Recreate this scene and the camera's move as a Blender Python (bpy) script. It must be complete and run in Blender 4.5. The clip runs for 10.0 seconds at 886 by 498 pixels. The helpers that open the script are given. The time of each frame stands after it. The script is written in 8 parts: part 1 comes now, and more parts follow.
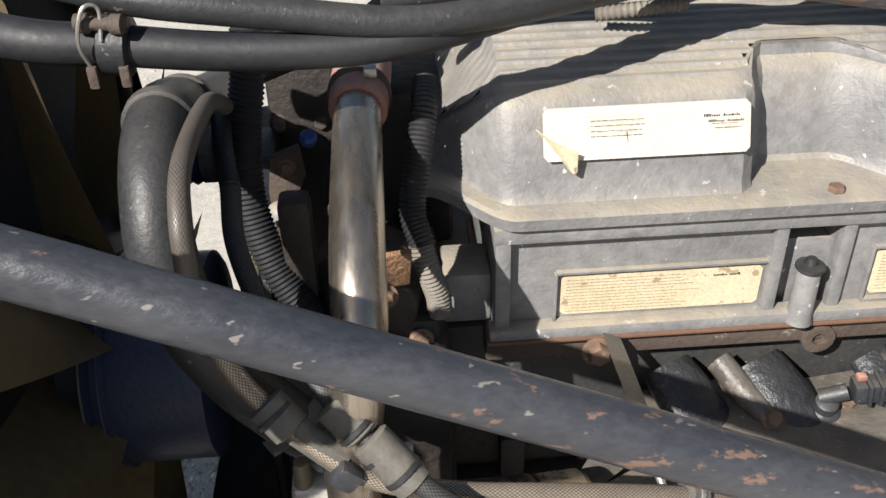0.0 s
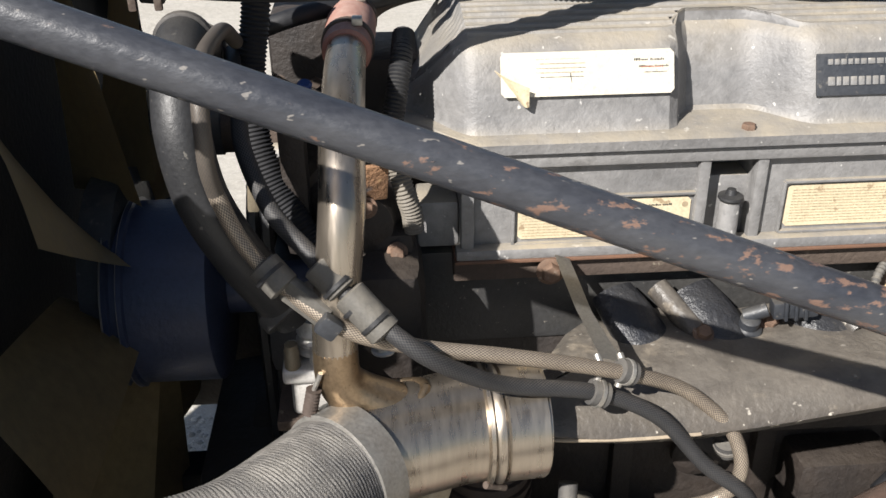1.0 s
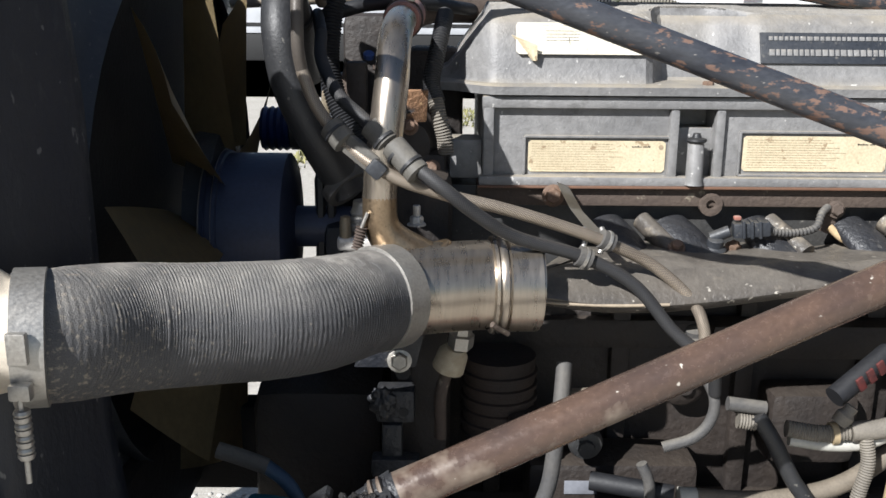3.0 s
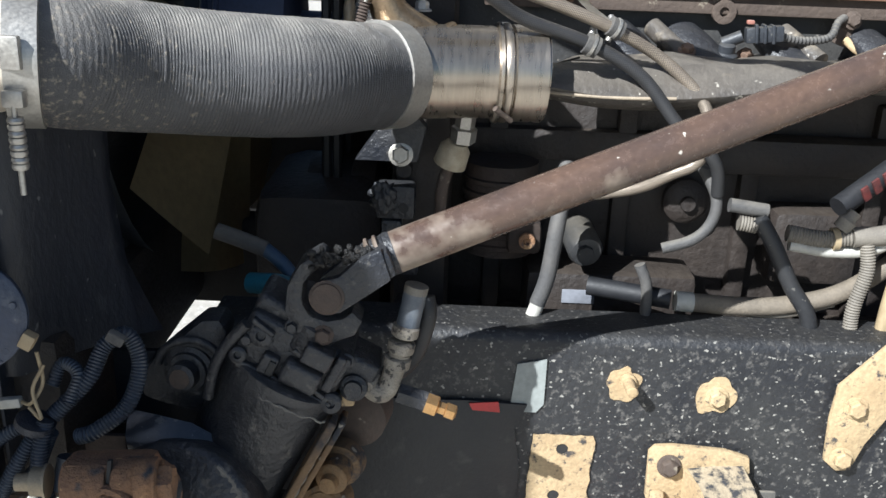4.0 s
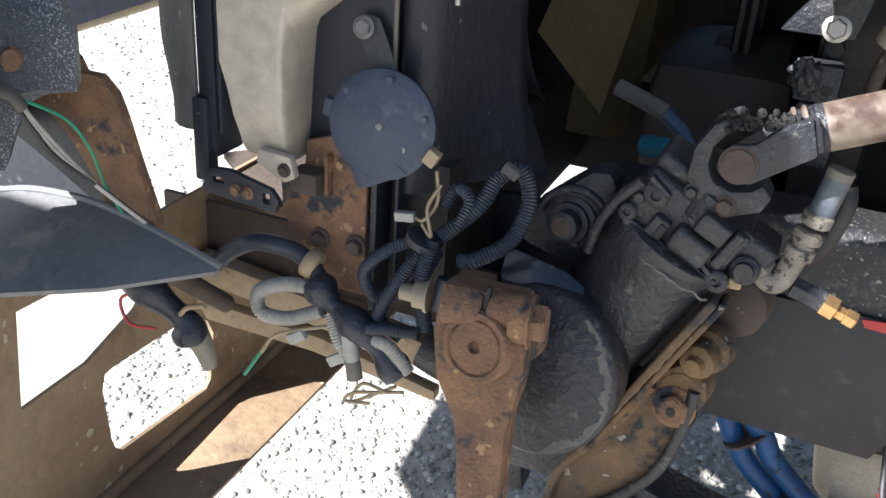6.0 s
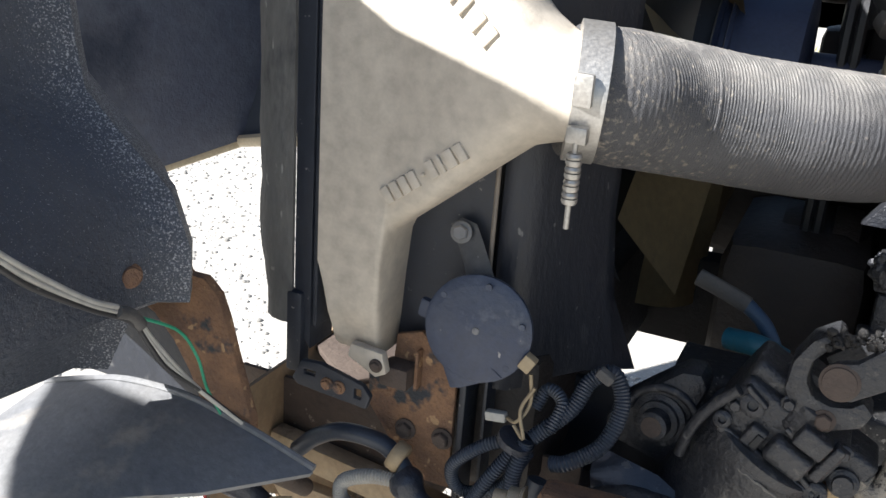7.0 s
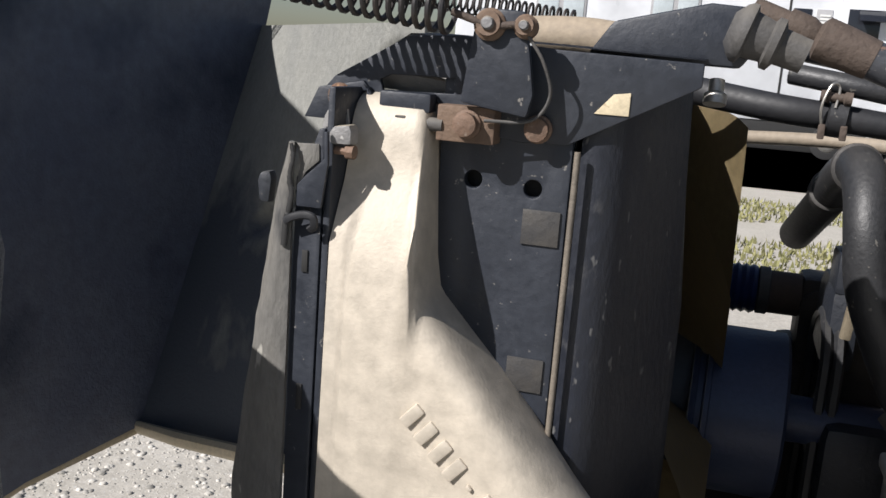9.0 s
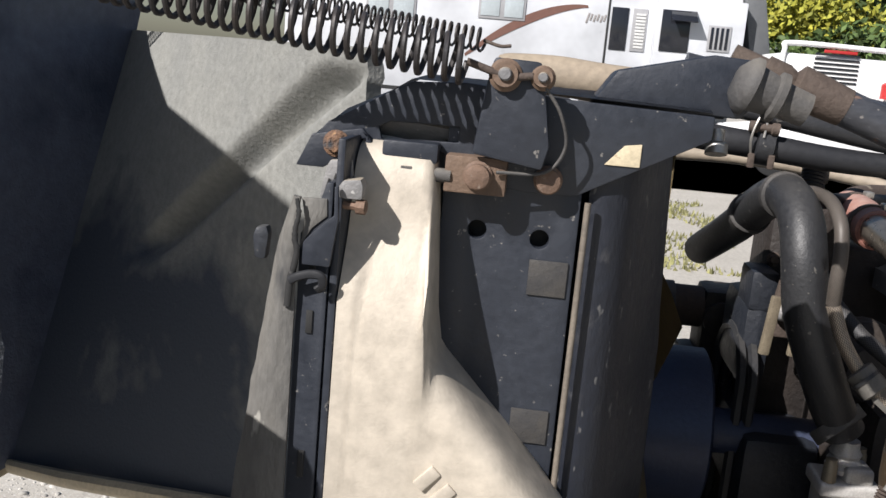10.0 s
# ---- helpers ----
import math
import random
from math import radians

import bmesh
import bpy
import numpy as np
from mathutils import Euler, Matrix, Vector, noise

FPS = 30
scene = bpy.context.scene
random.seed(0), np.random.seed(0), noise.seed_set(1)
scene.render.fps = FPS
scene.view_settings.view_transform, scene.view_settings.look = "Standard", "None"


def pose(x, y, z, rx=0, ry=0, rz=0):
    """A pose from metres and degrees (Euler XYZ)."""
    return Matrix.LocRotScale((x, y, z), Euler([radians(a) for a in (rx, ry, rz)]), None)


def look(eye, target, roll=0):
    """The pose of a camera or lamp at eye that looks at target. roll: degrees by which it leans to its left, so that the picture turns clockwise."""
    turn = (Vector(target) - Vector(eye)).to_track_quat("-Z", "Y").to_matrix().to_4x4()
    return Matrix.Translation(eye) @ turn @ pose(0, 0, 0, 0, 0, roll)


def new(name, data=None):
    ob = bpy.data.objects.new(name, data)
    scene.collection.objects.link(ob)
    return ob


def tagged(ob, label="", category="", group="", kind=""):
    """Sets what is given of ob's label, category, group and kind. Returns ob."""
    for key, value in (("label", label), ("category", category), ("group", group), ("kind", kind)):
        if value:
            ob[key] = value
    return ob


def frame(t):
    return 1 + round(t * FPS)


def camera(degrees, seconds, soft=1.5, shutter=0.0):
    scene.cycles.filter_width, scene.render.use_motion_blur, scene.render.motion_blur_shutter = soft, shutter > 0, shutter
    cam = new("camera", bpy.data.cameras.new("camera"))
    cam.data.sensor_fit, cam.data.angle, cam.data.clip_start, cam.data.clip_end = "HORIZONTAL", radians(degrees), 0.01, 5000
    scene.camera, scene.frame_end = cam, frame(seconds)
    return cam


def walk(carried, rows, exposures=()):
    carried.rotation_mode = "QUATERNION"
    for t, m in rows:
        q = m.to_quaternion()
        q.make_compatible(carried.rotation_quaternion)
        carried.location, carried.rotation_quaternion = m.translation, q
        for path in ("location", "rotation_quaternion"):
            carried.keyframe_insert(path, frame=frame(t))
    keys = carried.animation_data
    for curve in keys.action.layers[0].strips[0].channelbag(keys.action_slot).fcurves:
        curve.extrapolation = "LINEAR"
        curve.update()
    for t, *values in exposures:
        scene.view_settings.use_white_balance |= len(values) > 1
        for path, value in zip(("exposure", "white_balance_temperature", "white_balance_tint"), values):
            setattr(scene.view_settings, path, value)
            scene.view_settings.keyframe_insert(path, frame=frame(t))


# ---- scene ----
cam = camera(50.7, 10.0)
EXPOSURES = [(0.0, 0.80, 6600, 10), (1.0, 0.86, 6550, 10), (1.5, 0.88, 6500, 10), (2.0, 0.76, 6450, 10), (3.5, 0.90, 6000, 8), (4.5, 1.50, 5850, 6), (5.5, 1.90, 5950, 8), (7.0, 1.66, 6200, 10), (7.5, 1.28, 6200, 10), (8.5, 0.46, 6350, 11), (9.5, 0.52, 6400, 12), (10.0, 0.54, 6400, 12)]
# seconds, eye, yaw, pitch, roll
PATH = [
    (0.0, 0.0000, 0.0000, 1.9500, -3.49, -33.89, -1.44),
    (0.5, 0.0106, -0.0894, 1.9279, -1.42, -32.55, -1.29),
    (1.0, 0.0094, -0.2284, 1.8736, -3.83, -28.19, -0.64),
    (1.5, 0.0025, -0.3680, 1.8149, -4.70, -23.96, 0.28),
    (2.0, -0.0108, -0.4901, 1.7410, -3.15, -19.69, 0.07),
    (2.2, -0.0094, -0.5093, 1.7298, -2.12, -19.76, -0.74),
    (3.3, 0.0424, -0.6631, 1.5428, 0.08, -13.54, 0.98),
    (3.5, 0.0471, -0.6622, 1.5104, -0.39, -15.14, 1.66),
    (4.0, 0.0430, -0.6819, 1.4271, 0.11, -19.49, 2.28),
    (4.5, 0.0290, -0.6877, 1.3568, 2.02, -24.12, 2.49),
    (5.0, 0.0115, -0.6880, 1.3362, 5.72, -26.54, 2.56),
    (5.5, -0.0193, -0.6672, 1.3152, 16.54, -27.66, 2.90),
    (5.7, -0.0188, -0.6646, 1.3215, 19.32, -27.22, 3.88),
    (6.8, -0.0931, -0.6429, 1.4451, 24.21, -22.33, 3.51),
    (7.0, -0.1170, -0.6629, 1.4477, 23.55, -20.24, 4.32),
    (7.5, -0.1890, -0.6748, 1.5064, 20.75, -16.39, 3.33),
    (8.0, -0.2410, -0.6355, 1.5775, 19.11, -14.02, 2.58),
    (8.5, -0.2994, -0.5662, 1.6475, 17.84, -11.67, 3.49),
    (9.0, -0.3430, -0.5101, 1.7116, 15.73, -11.42, 4.35),
    (9.5, -0.3816, -0.4578, 1.7480, 12.24, -12.63, 4.58),
    (10.0, -0.4909, -0.5042, 1.7438, 5.17, -11.10, 5.13),
]


def way(yaw, pitch):
    a, b = radians(yaw), radians(pitch)
    return Vector((-math.sin(a) * math.cos(b), math.cos(a) * math.cos(b), math.sin(b)))


walk(cam, [(t, look((x, y, z), Vector((x, y, z)) + way(yaw, pitch), roll)) for t, x, y, z, yaw, pitch, roll in PATH], EXPOSURES)

# ---- light ----
SUN_WAY = Vector((0.522, 0.580, -0.626)).normalized()
world = bpy.data.worlds.new("world")
scene.world = world
world.use_nodes = True
_bg = world.node_tree.nodes["Background"]
_sky = world.node_tree.nodes.new("ShaderNodeTexSky")
_sky.sky_type = "NISHITA"
_sky.sun_disc = False
_sky.sun_elevation = math.asin(-SUN_WAY.z)
_sky.sun_rotation = math.atan2(-SUN_WAY.x, -SUN_WAY.y)
world.node_tree.links.new(_sky.outputs[0], _bg.inputs[0])
_bg.inputs[1].default_value = 0.046
_sun = bpy.data.lights.new("sun", "SUN")
_sun.energy, _sun.angle, _sun.color = 5.0, radians(0.55), (1.0, 0.962, 0.915)
sun = new("sun", _sun)
sun.matrix_world = look((-6, -6, 8), Vector((-6, -6, 8)) + SUN_WAY)


# ---- materials ----
def mat(name, base, rough=0.6, metal=0.0, second=None, scale=6.0, amount=0.5, spot=None, spot_scale=40.0, spot_at=0.62,
        spot_soft=0.05, bump=0.2, bump_scale=120.0, rough2=None, dust=None, dust_at=0.5, stretch=(1, 1, 1), island=False, vary=0.0, spot_grow=None, speck=None):
    """A worn surface: base mixed with a second colour in large patches, small hard spots, dust on faces that look up, fine relief."""
    m = bpy.data.materials.new(name)
    m.use_nodes = True
    nt = m.node_tree
    n, l = nt.nodes, nt.links
    b = n["Principled BSDF"]
    tc = n.new("ShaderNodeTexCoord")
    mp = n.new("ShaderNodeMapping")
    mp.inputs["Scale"].default_value = stretch
    l.new(tc.outputs["Object"], mp.inputs[0])

    def noise_of(sc, detail=5.0, rg=0.6):
        t = n.new("ShaderNodeTexNoise")
        t.inputs["Scale"].default_value, t.inputs["Detail"].default_value, t.inputs["Roughness"].default_value = sc, detail, rg
        l.new(mp.outputs[0], t.inputs["Vector"])
        return t.outputs[0]

    def ramp(src, lo, hi, a=0.0, c=1.0):
        r = n.new("ShaderNodeMapRange")
        r.inputs["From Min"].default_value, r.inputs["From Max"].default_value = lo, hi
        r.inputs["To Min"].default_value, r.inputs["To Max"].default_value = a, c
        l.new(src, r.inputs["Value"])
        return r.outputs[0]

    def mixed(fac, x, y):
        k = n.new("ShaderNodeMix")
        k.data_type = "RGBA"
        if isinstance(fac, float):
            k.inputs[0].default_value = fac
        else:
            l.new(fac, k.inputs[0])
        for sock, v in ((k.inputs[6], x), (k.inputs[7], y)):
            if isinstance(v, tuple):
                sock.default_value = (*v, 1)
            else:
                l.new(v, sock)
        return k.outputs[2]

    col = base
    if second is None:
        second = tuple(c * 0.7 for c in base)
    col = mixed(ramp(noise_of(scale), 0.5 - 0.22, 0.5 + 0.22, 0.0, amount), base, second)
    fine = noise_of(scale * 14, 3.0)
    hsv = n.new("ShaderNodeHueSaturation")
    l.new(ramp(fine, 0.25, 0.75, 0.82, 1.18), hsv.inputs["Value"])
    l.new(col, hsv.inputs["Color"])
    col = hsv.outputs[0]
    if vary:
        info = n.new("ShaderNodeNewGeometry" if island else "ShaderNodeObjectInfo")
        h2 = n.new("ShaderNodeHueSaturation")
        l.new(ramp(info.outputs["Random Per Island" if island else "Random"], 0, 1, 1 - vary, 1 + vary), h2.inputs["Value"])
        l.new(col, h2.inputs["Color"])
        col = h2.outputs[0]
    rfac = ramp(fine, 0.2, 0.8, max(0.02, rough - 0.1), min(1.0, rough + 0.1))
    if spot is not None:
        src = noise_of(spot_scale * 1.5, 4.0, 0.62)
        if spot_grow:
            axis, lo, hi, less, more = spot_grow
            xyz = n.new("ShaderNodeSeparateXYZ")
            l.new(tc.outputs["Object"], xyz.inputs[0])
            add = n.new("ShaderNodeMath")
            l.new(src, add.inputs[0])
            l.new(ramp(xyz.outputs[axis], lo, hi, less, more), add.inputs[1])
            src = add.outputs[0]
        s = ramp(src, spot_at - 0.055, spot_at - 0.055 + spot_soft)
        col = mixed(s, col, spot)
        k = n.new("ShaderNodeMix")
        l.new(s, k.inputs[0])
        l.new(rfac, k.inputs[2])
        k.inputs[3].default_value = 0.85
        rfac = k.outputs[0]
        if metal:
            l.new(ramp(s, 0, 1, metal, 0.0), b.inputs["Metallic"])
    if speck is not None:
        colour, size, at = speck
        col = mixed(ramp(noise_of(size, 2.0, 0.5), at, at + 0.035), col, colour)
    if dust is not None:
        geo = n.new("ShaderNodeNewGeometry")
        sep = n.new("ShaderNodeSeparateXYZ")
        l.new(geo.outputs["Normal"], sep.inputs[0])
        mul = n.new("ShaderNodeMath")
        mul.operation = "MULTIPLY"
        l.new(ramp(sep.outputs[2], dust_at, 1.0, 0.0, 1.0), mul.inputs[0])
        l.new(ramp(noise_of(scale * 3), 0.3, 0.7, 0.2, 1.0), mul.inputs[1])
        col = mixed(mul.outputs[0], col, dust)
    l.new(col, b.inputs["Base Color"])
    l.new(rfac, b.inputs["Roughness"])
    if not (spot is not None and metal):
        b.inputs["Metallic"].default_value = metal
    if bump:
        bp = n.new("ShaderNodeBump")
        bp.inputs["Strength"].default_value, bp.inputs["Distance"].default_value = bump, 0.004
        l.new(noise_of(bump_scale, 4.0), bp.inputs["Height"])
        l.new(bp.outputs[0], b.inputs["Normal"])
    return m


def plain(name, base, rough=0.5, metal=0.0, **kw):
    return mat(name, base, rough, metal, bump=kw.pop("bump", 0.08), **kw)


CAST = mat("cast_aluminium", (0.255, 0.25, 0.245), 0.55, 0.1, (0.135, 0.135, 0.138), 5, 0.95, spot=(0.085, 0.082, 0.078), spot_scale=16, spot_at=0.665, spot_soft=0.2, dust=(0.38, 0.33, 0.25), dust_at=0.3, bump=0.30, bump_scale=190, speck=((0.48, 0.47, 0.45), 95, 0.70))
CAST_DARK = mat("dirty_cast_iron", (0.036, 0.037, 0.040), 0.5, 0.2, (0.075, 0.072, 0.066), 10, 0.8, spot=(0.2, 0.185, 0.16), spot_scale=80, spot_at=0.72, dust=(0.145, 0.13, 0.105), dust_at=0.35, bump=0.22, bump_scale=220)
BLOCK = mat("engine_block_paint", (0.016, 0.014, 0.014), 0.62, 0.0, (0.042, 0.031, 0.024), 7, 0.85, dust=(0.050, 0.040, 0.032), dust_at=0.5, bump=0.6, bump_scale=90)
STAINLESS = mat("stainless_tube", (0.44, 0.39, 0.33), 0.30, 0.92, (0.36, 0.30, 0.235), 9, 0.6, bump=0, stretch=(1, 0.25, 0.12))
STAINLESS_BROWN = mat("heat_stained_tube", (0.40, 0.31, 0.21), 0.34, 0.9, (0.26, 0.18, 0.11), 18, 0.9, bump=0.15, bump_scale=200)
STEEL = mat("zinc_steel", (0.46, 0.45, 0.425), 0.42, 0.75, (0.34, 0.31, 0.27), 20, 0.7, bump=0.05)
RUBBER = mat("black_rubber", (0.017, 0.018, 0.021), 0.5, 0.0, (0.030, 0.030, 0.031), 13, 0.8, dust=(0.052, 0.05, 0.047), dust_at=0.45, bump=0.15, bump_scale=250, speck=((0.11, 0.105, 0.095), 120, 0.70))
# Near-black with the shade in its colour, for covered inner parts.
SHADOW_BLACK = mat("deep_shadow_black", (0.012, 0.015, 0.022), 0.5, 0.0, (0.026, 0.029, 0.036), 8, 0.8, spot=(0.09, 0.088, 0.085), spot_scale=40, spot_at=0.68, spot_soft=0.12, bump=0.25)
RUST_BLOCK = mat("brown_rusted_block", (0.165, 0.112, 0.078), 0.75, 0.1, (0.11, 0.072, 0.05), 18, 0.8, bump=0.4)
RUBBER_DEEP = mat("clean_black_rubber", (0.010, 0.011, 0.014), 0.6, 0.0, (0.02, 0.02, 0.022), 10, 0.8, bump=0.1)
HOSE_DUSTY = mat("dusty_brown_black_hose", (0.030, 0.029, 0.029), 0.65, 0.0, (0.052, 0.048, 0.044), 12, 0.8, dust=(0.13, 0.115, 0.098), dust_at=0.25, bump=0.2, bump_scale=220)
RUBBER_GREY = mat("dusty_rubber", (0.052, 0.052, 0.054), 0.72, 0.0, (0.10, 0.093, 0.084), 16, 0.8, dust=(0.18, 0.165, 0.14), dust_at=0.3, bump=0.25, bump_scale=250)
WRAP = mat("woven_hose_wrap", (0.082, 0.081, 0.083), 0.55, 0.0, (0.046, 0.046, 0.050), 7, 0.85, spot=(0.32, 0.275, 0.215), spot_scale=110, spot_at=0.66, spot_soft=0.2, dust=(0.30, 0.28, 0.25), dust_at=0.30, bump=0.5, bump_scale=600, spot_grow=(0, -0.36, -0.12, 0.09, -0.03))
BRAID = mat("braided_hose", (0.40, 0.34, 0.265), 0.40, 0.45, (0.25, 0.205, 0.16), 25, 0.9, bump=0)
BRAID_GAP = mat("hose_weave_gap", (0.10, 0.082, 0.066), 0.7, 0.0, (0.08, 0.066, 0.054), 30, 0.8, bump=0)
# Darker braid for the upper run, with its shade in the colour.
BRAID_SHADED = mat("shaded_braid", (0.105, 0.095, 0.085), 0.45, 0.3, (0.05, 0.046, 0.043), 25, 0.9, bump=0)
BRAID_BLACK = mat("black_braided_hose", (0.042, 0.041, 0.041), 0.6, 0.0, (0.024, 0.024, 0.025), 30, 0.8, dust=(0.10, 0.09, 0.08), dust_at=0.4, bump=0)
RED_RUBBER = mat("red_silicone", (0.33, 0.14, 0.105), 0.6, 0.0, (0.27, 0.14, 0.115), 25, 0.8, dust=(0.42, 0.29, 0.24), dust_at=0.3)
ROD = mat("chipped_black_paint", (0.024, 0.027, 0.036), 0.36, 0.0, (0.066, 0.068, 0.074), 16, 0.8, spot=(0.150, 0.092, 0.070), spot_scale=64, spot_at=0.625, spot_soft=0.06, bump=0.2, bump_scale=160, stretch=(0.5, 1, 1), spot_grow=(0, -0.1, 0.50, -0.085, 0.085), speck=((0.17, 0.16, 0.15), 150, 0.685))
SHAFT = mat("rusty_shaft", (0.056, 0.041, 0.037), 0.24, 0.1, (0.128, 0.080, 0.056), 9, 0.85, spot=(0.30, 0.25, 0.195), spot_scale=9, spot_at=0.60, spot_soft=0.28, bump=0.08, bump_scale=260, spot_grow=(0, 0.0, 0.42, 0.11, -0.12), speck=((0.5, 0.46, 0.40), 85, 0.715))
RUST = mat("heavy_rust", (0.30, 0.165, 0.085), 0.85, 0.0, (0.115, 0.068, 0.048), 21, 0.95, spot=(0.040, 0.044, 0.050), spot_scale=10, spot_at=0.63, spot_soft=0.06, bump=1.0, bump_scale=190, speck=((0.40, 0.25, 0.13), 55, 0.66))
RUST_FLAT = mat("rusted_plate", (0.095, 0.072, 0.057), 0.8, 0.1, (0.062, 0.045, 0.038), 9, 0.9, spot=(0.2, 0.17, 0.13), spot_scale=30, spot_at=0.70, bump=0.5, bump_scale=120)
RUST_TAN = mat("tan_rust_primer", (0.44, 0.335, 0.195), 0.85, 0.0, (0.32, 0.22, 0.12), 16, 0.8, spot=(0.055, 0.05, 0.047), spot_scale=42, spot_at=0.625, spot_soft=0.1, bump=0.5)
RAIL = mat("frame_black_paint", (0.010, 0.011, 0.015), 0.52, 0.0, (0.030, 0.030, 0.030), 9, 0.85, spot=(0.17, 0.16, 0.145), spot_scale=75, spot_at=0.60, spot_soft=0.3, dust=(0.028, 0.027, 0.026), dust_at=0.5, bump=0.45, bump_scale=150, speck=((0.26, 0.25, 0.225), 130, 0.655))
RAIL_PLAIN = mat("plain_frame_paint", (0.012, 0.013, 0.016), 0.55, 0.0, (0.034, 0.033, 0.032), 6, 0.9, spot=(0.085, 0.08, 0.072), spot_scale=22, spot_at=0.64, spot_soft=0.25, bump=0.4, bump_scale=150)
GREASE = mat("greasy_cast_iron", (0.012, 0.014, 0.020), 0.40, 0.0, (0.038, 0.038, 0.040), 14, 0.95, spot=(0.13, 0.122, 0.11), spot_scale=40, spot_at=0.65, spot_soft=0.12, dust=(0.044, 0.044, 0.045), dust_at=0.6, bump=0.8, bump_scale=110)
TANK = mat("cast_tank_aluminium", (0.495, 0.442, 0.365), 0.58, 0.12, (0.474, 0.422, 0.347), 4, 0.5, bump=0.12, bump_scale=300)
PLATE_BLACK = mat("black_coated_steel", (0.016, 0.020, 0.030), 0.5, 0.0, (0.028, 0.032, 0.040), 7, 0.7, spot=(0.2, 0.19, 0.175), spot_scale=70, spot_at=0.72, bump=0.12, bump_scale=160)
PLASTIC = mat("black_plastic", (0.022, 0.026, 0.034), 0.48, 0.0, (0.044, 0.046, 0.05), 14, 0.7, spot=(0.15, 0.14, 0.125), spot_scale=60, spot_at=0.68, spot_soft=0.1, dust=(0.085, 0.08, 0.07), dust_at=0.45, bump=0.2)
SEAL = mat("worn_rubber_seal", (0.085, 0.085, 0.084), 0.65, 0.0, (0.16, 0.152, 0.135), 14, 0.9, spot=(0.022, 0.024, 0.028), spot_scale=20, spot_at=0.60, spot_soft=0.25, bump=0.5, stretch=(1, 1, 0.35), speck=((0.30, 0.29, 0.26), 70, 0.70))
FAN = mat("yellowed_nylon", (0.31, 0.24, 0.13), 0.55, 0.0, (0.20, 0.157, 0.088), 5, 0.8, bump=0.1)
BLUE = mat("blue_paint", (0.03, 0.08, 0.30), 0.4, 0.0, (0.02, 0.045, 0.15), 12, 0.7)
BLUE_HOSE = mat("blue_air_hose", (0.010, 0.085, 0.26), 0.45, 0.0, (0.012, 0.05, 0.13), 18, 0.9, spot=(0.02, 0.022, 0.026), spot_scale=24, spot_at=0.64, spot_soft=0.1)
RED_LOOM = mat("red_conduit", (0.46, 0.038, 0.034), 0.5, 0.0, (0.33, 0.045, 0.04), 14, 0.7, dust=(0.48, 0.13, 0.10), dust_at=0.55)
HOOD = mat("black_fibreglass", (0.026, 0.036, 0.056), 0.6, 0.0, (0.055, 0.066, 0.082), 4, 0.8, spot=(0.22, 0.235, 0.25), spot_scale=170, spot_at=0.69, bump=0.8, bump_scale=150)
# Navy patches thicken towards the bottom, painting in the panel's shade.
HOOD_GREY = mat("bare_fibreglass_shaded_low", (0.235, 0.235, 0.215), 0.8, 0.0, (0.18, 0.185, 0.178), 5, 0.7, spot=(0.055, 0.066, 0.085), spot_scale=2.2, spot_at=0.60, spot_soft=0.18, bump=0.5, bump_scale=150, spot_grow=(2, 1.28, 1.58, 0.28, -0.10))
HOOD_INSIDE = mat("navy_fibreglass", (0.085, 0.10, 0.145), 0.6, 0.0, (0.135, 0.148, 0.18), 3, 0.9, spot=(0.030, 0.040, 0.066), spot_scale=2.2, spot_at=0.57, spot_soft=0.25, bump=0.6, bump_scale=120)
CHANNEL = mat("scuffed_black_channel", (0.008, 0.011, 0.020), 0.5, 0.0, (0.020, 0.022, 0.028), 12, 0.85, spot=(0.055, 0.055, 0.058), spot_scale=34, spot_at=0.66, spot_soft=0.2, bump=0.3, stretch=(1, 1, 0.5), speck=((0.11, 0.11, 0.11), 90, 0.70))
# Pale speckle thickens towards the fender's engine-side edge.
HOOD_SPECKLED = mat("speckled_fibreglass", (0.034, 0.042, 0.060), 0.55, 0.0, (0.064, 0.07, 0.082), 5, 0.8, spot=(0.36, 0.365, 0.38), spot_scale=330, spot_at=0.64, spot_soft=0.14, bump=0.7, bump_scale=150, spot_grow=(1, -0.06, 0.005, -0.03, 0.12))
MANIFOLD = mat("dusty_cast_manifold", (0.050, 0.046, 0.043), 0.40, 0.0, (0.105, 0.090, 0.074), 11, 0.9, spot=(0.27, 0.225, 0.165), spot_scale=20, spot_at=0.64, spot_soft=0.2, dust=(0.15, 0.135, 0.115), dust_at=0.45, bump=0.4, bump_scale=130, spot_grow=(1, 0.56, 0.72, -0.06, 0.09), speck=((0.4, 0.37, 0.32), 90, 0.69))
DUSTY_TAN = mat("dusty_tan_casting", (0.36, 0.30, 0.22), 0.75, 0.0, (0.25, 0.20, 0.15), 9, 0.8, bump=0.2)
CORE = mat("matte_black_core", (0.009, 0.009, 0.010), 0.97, 0.0, (0.018, 0.017, 0.016), 20, 0.8, bump=0.5)
ALLOY = mat("bare_pale_alloy", (0.60, 0.585, 0.56), 0.42, 0.25, (0.47, 0.45, 0.42), 30, 0.8, spot=(0.25, 0.23, 0.20), spot_scale=70, spot_at=0.70, spot_soft=0.1, bump=0.15)
WORN_TAN = mat("tan_stained_steel", (0.33, 0.28, 0.20), 0.5, 0.4, (0.20, 0.165, 0.12), 45, 0.8, bump=0.2)
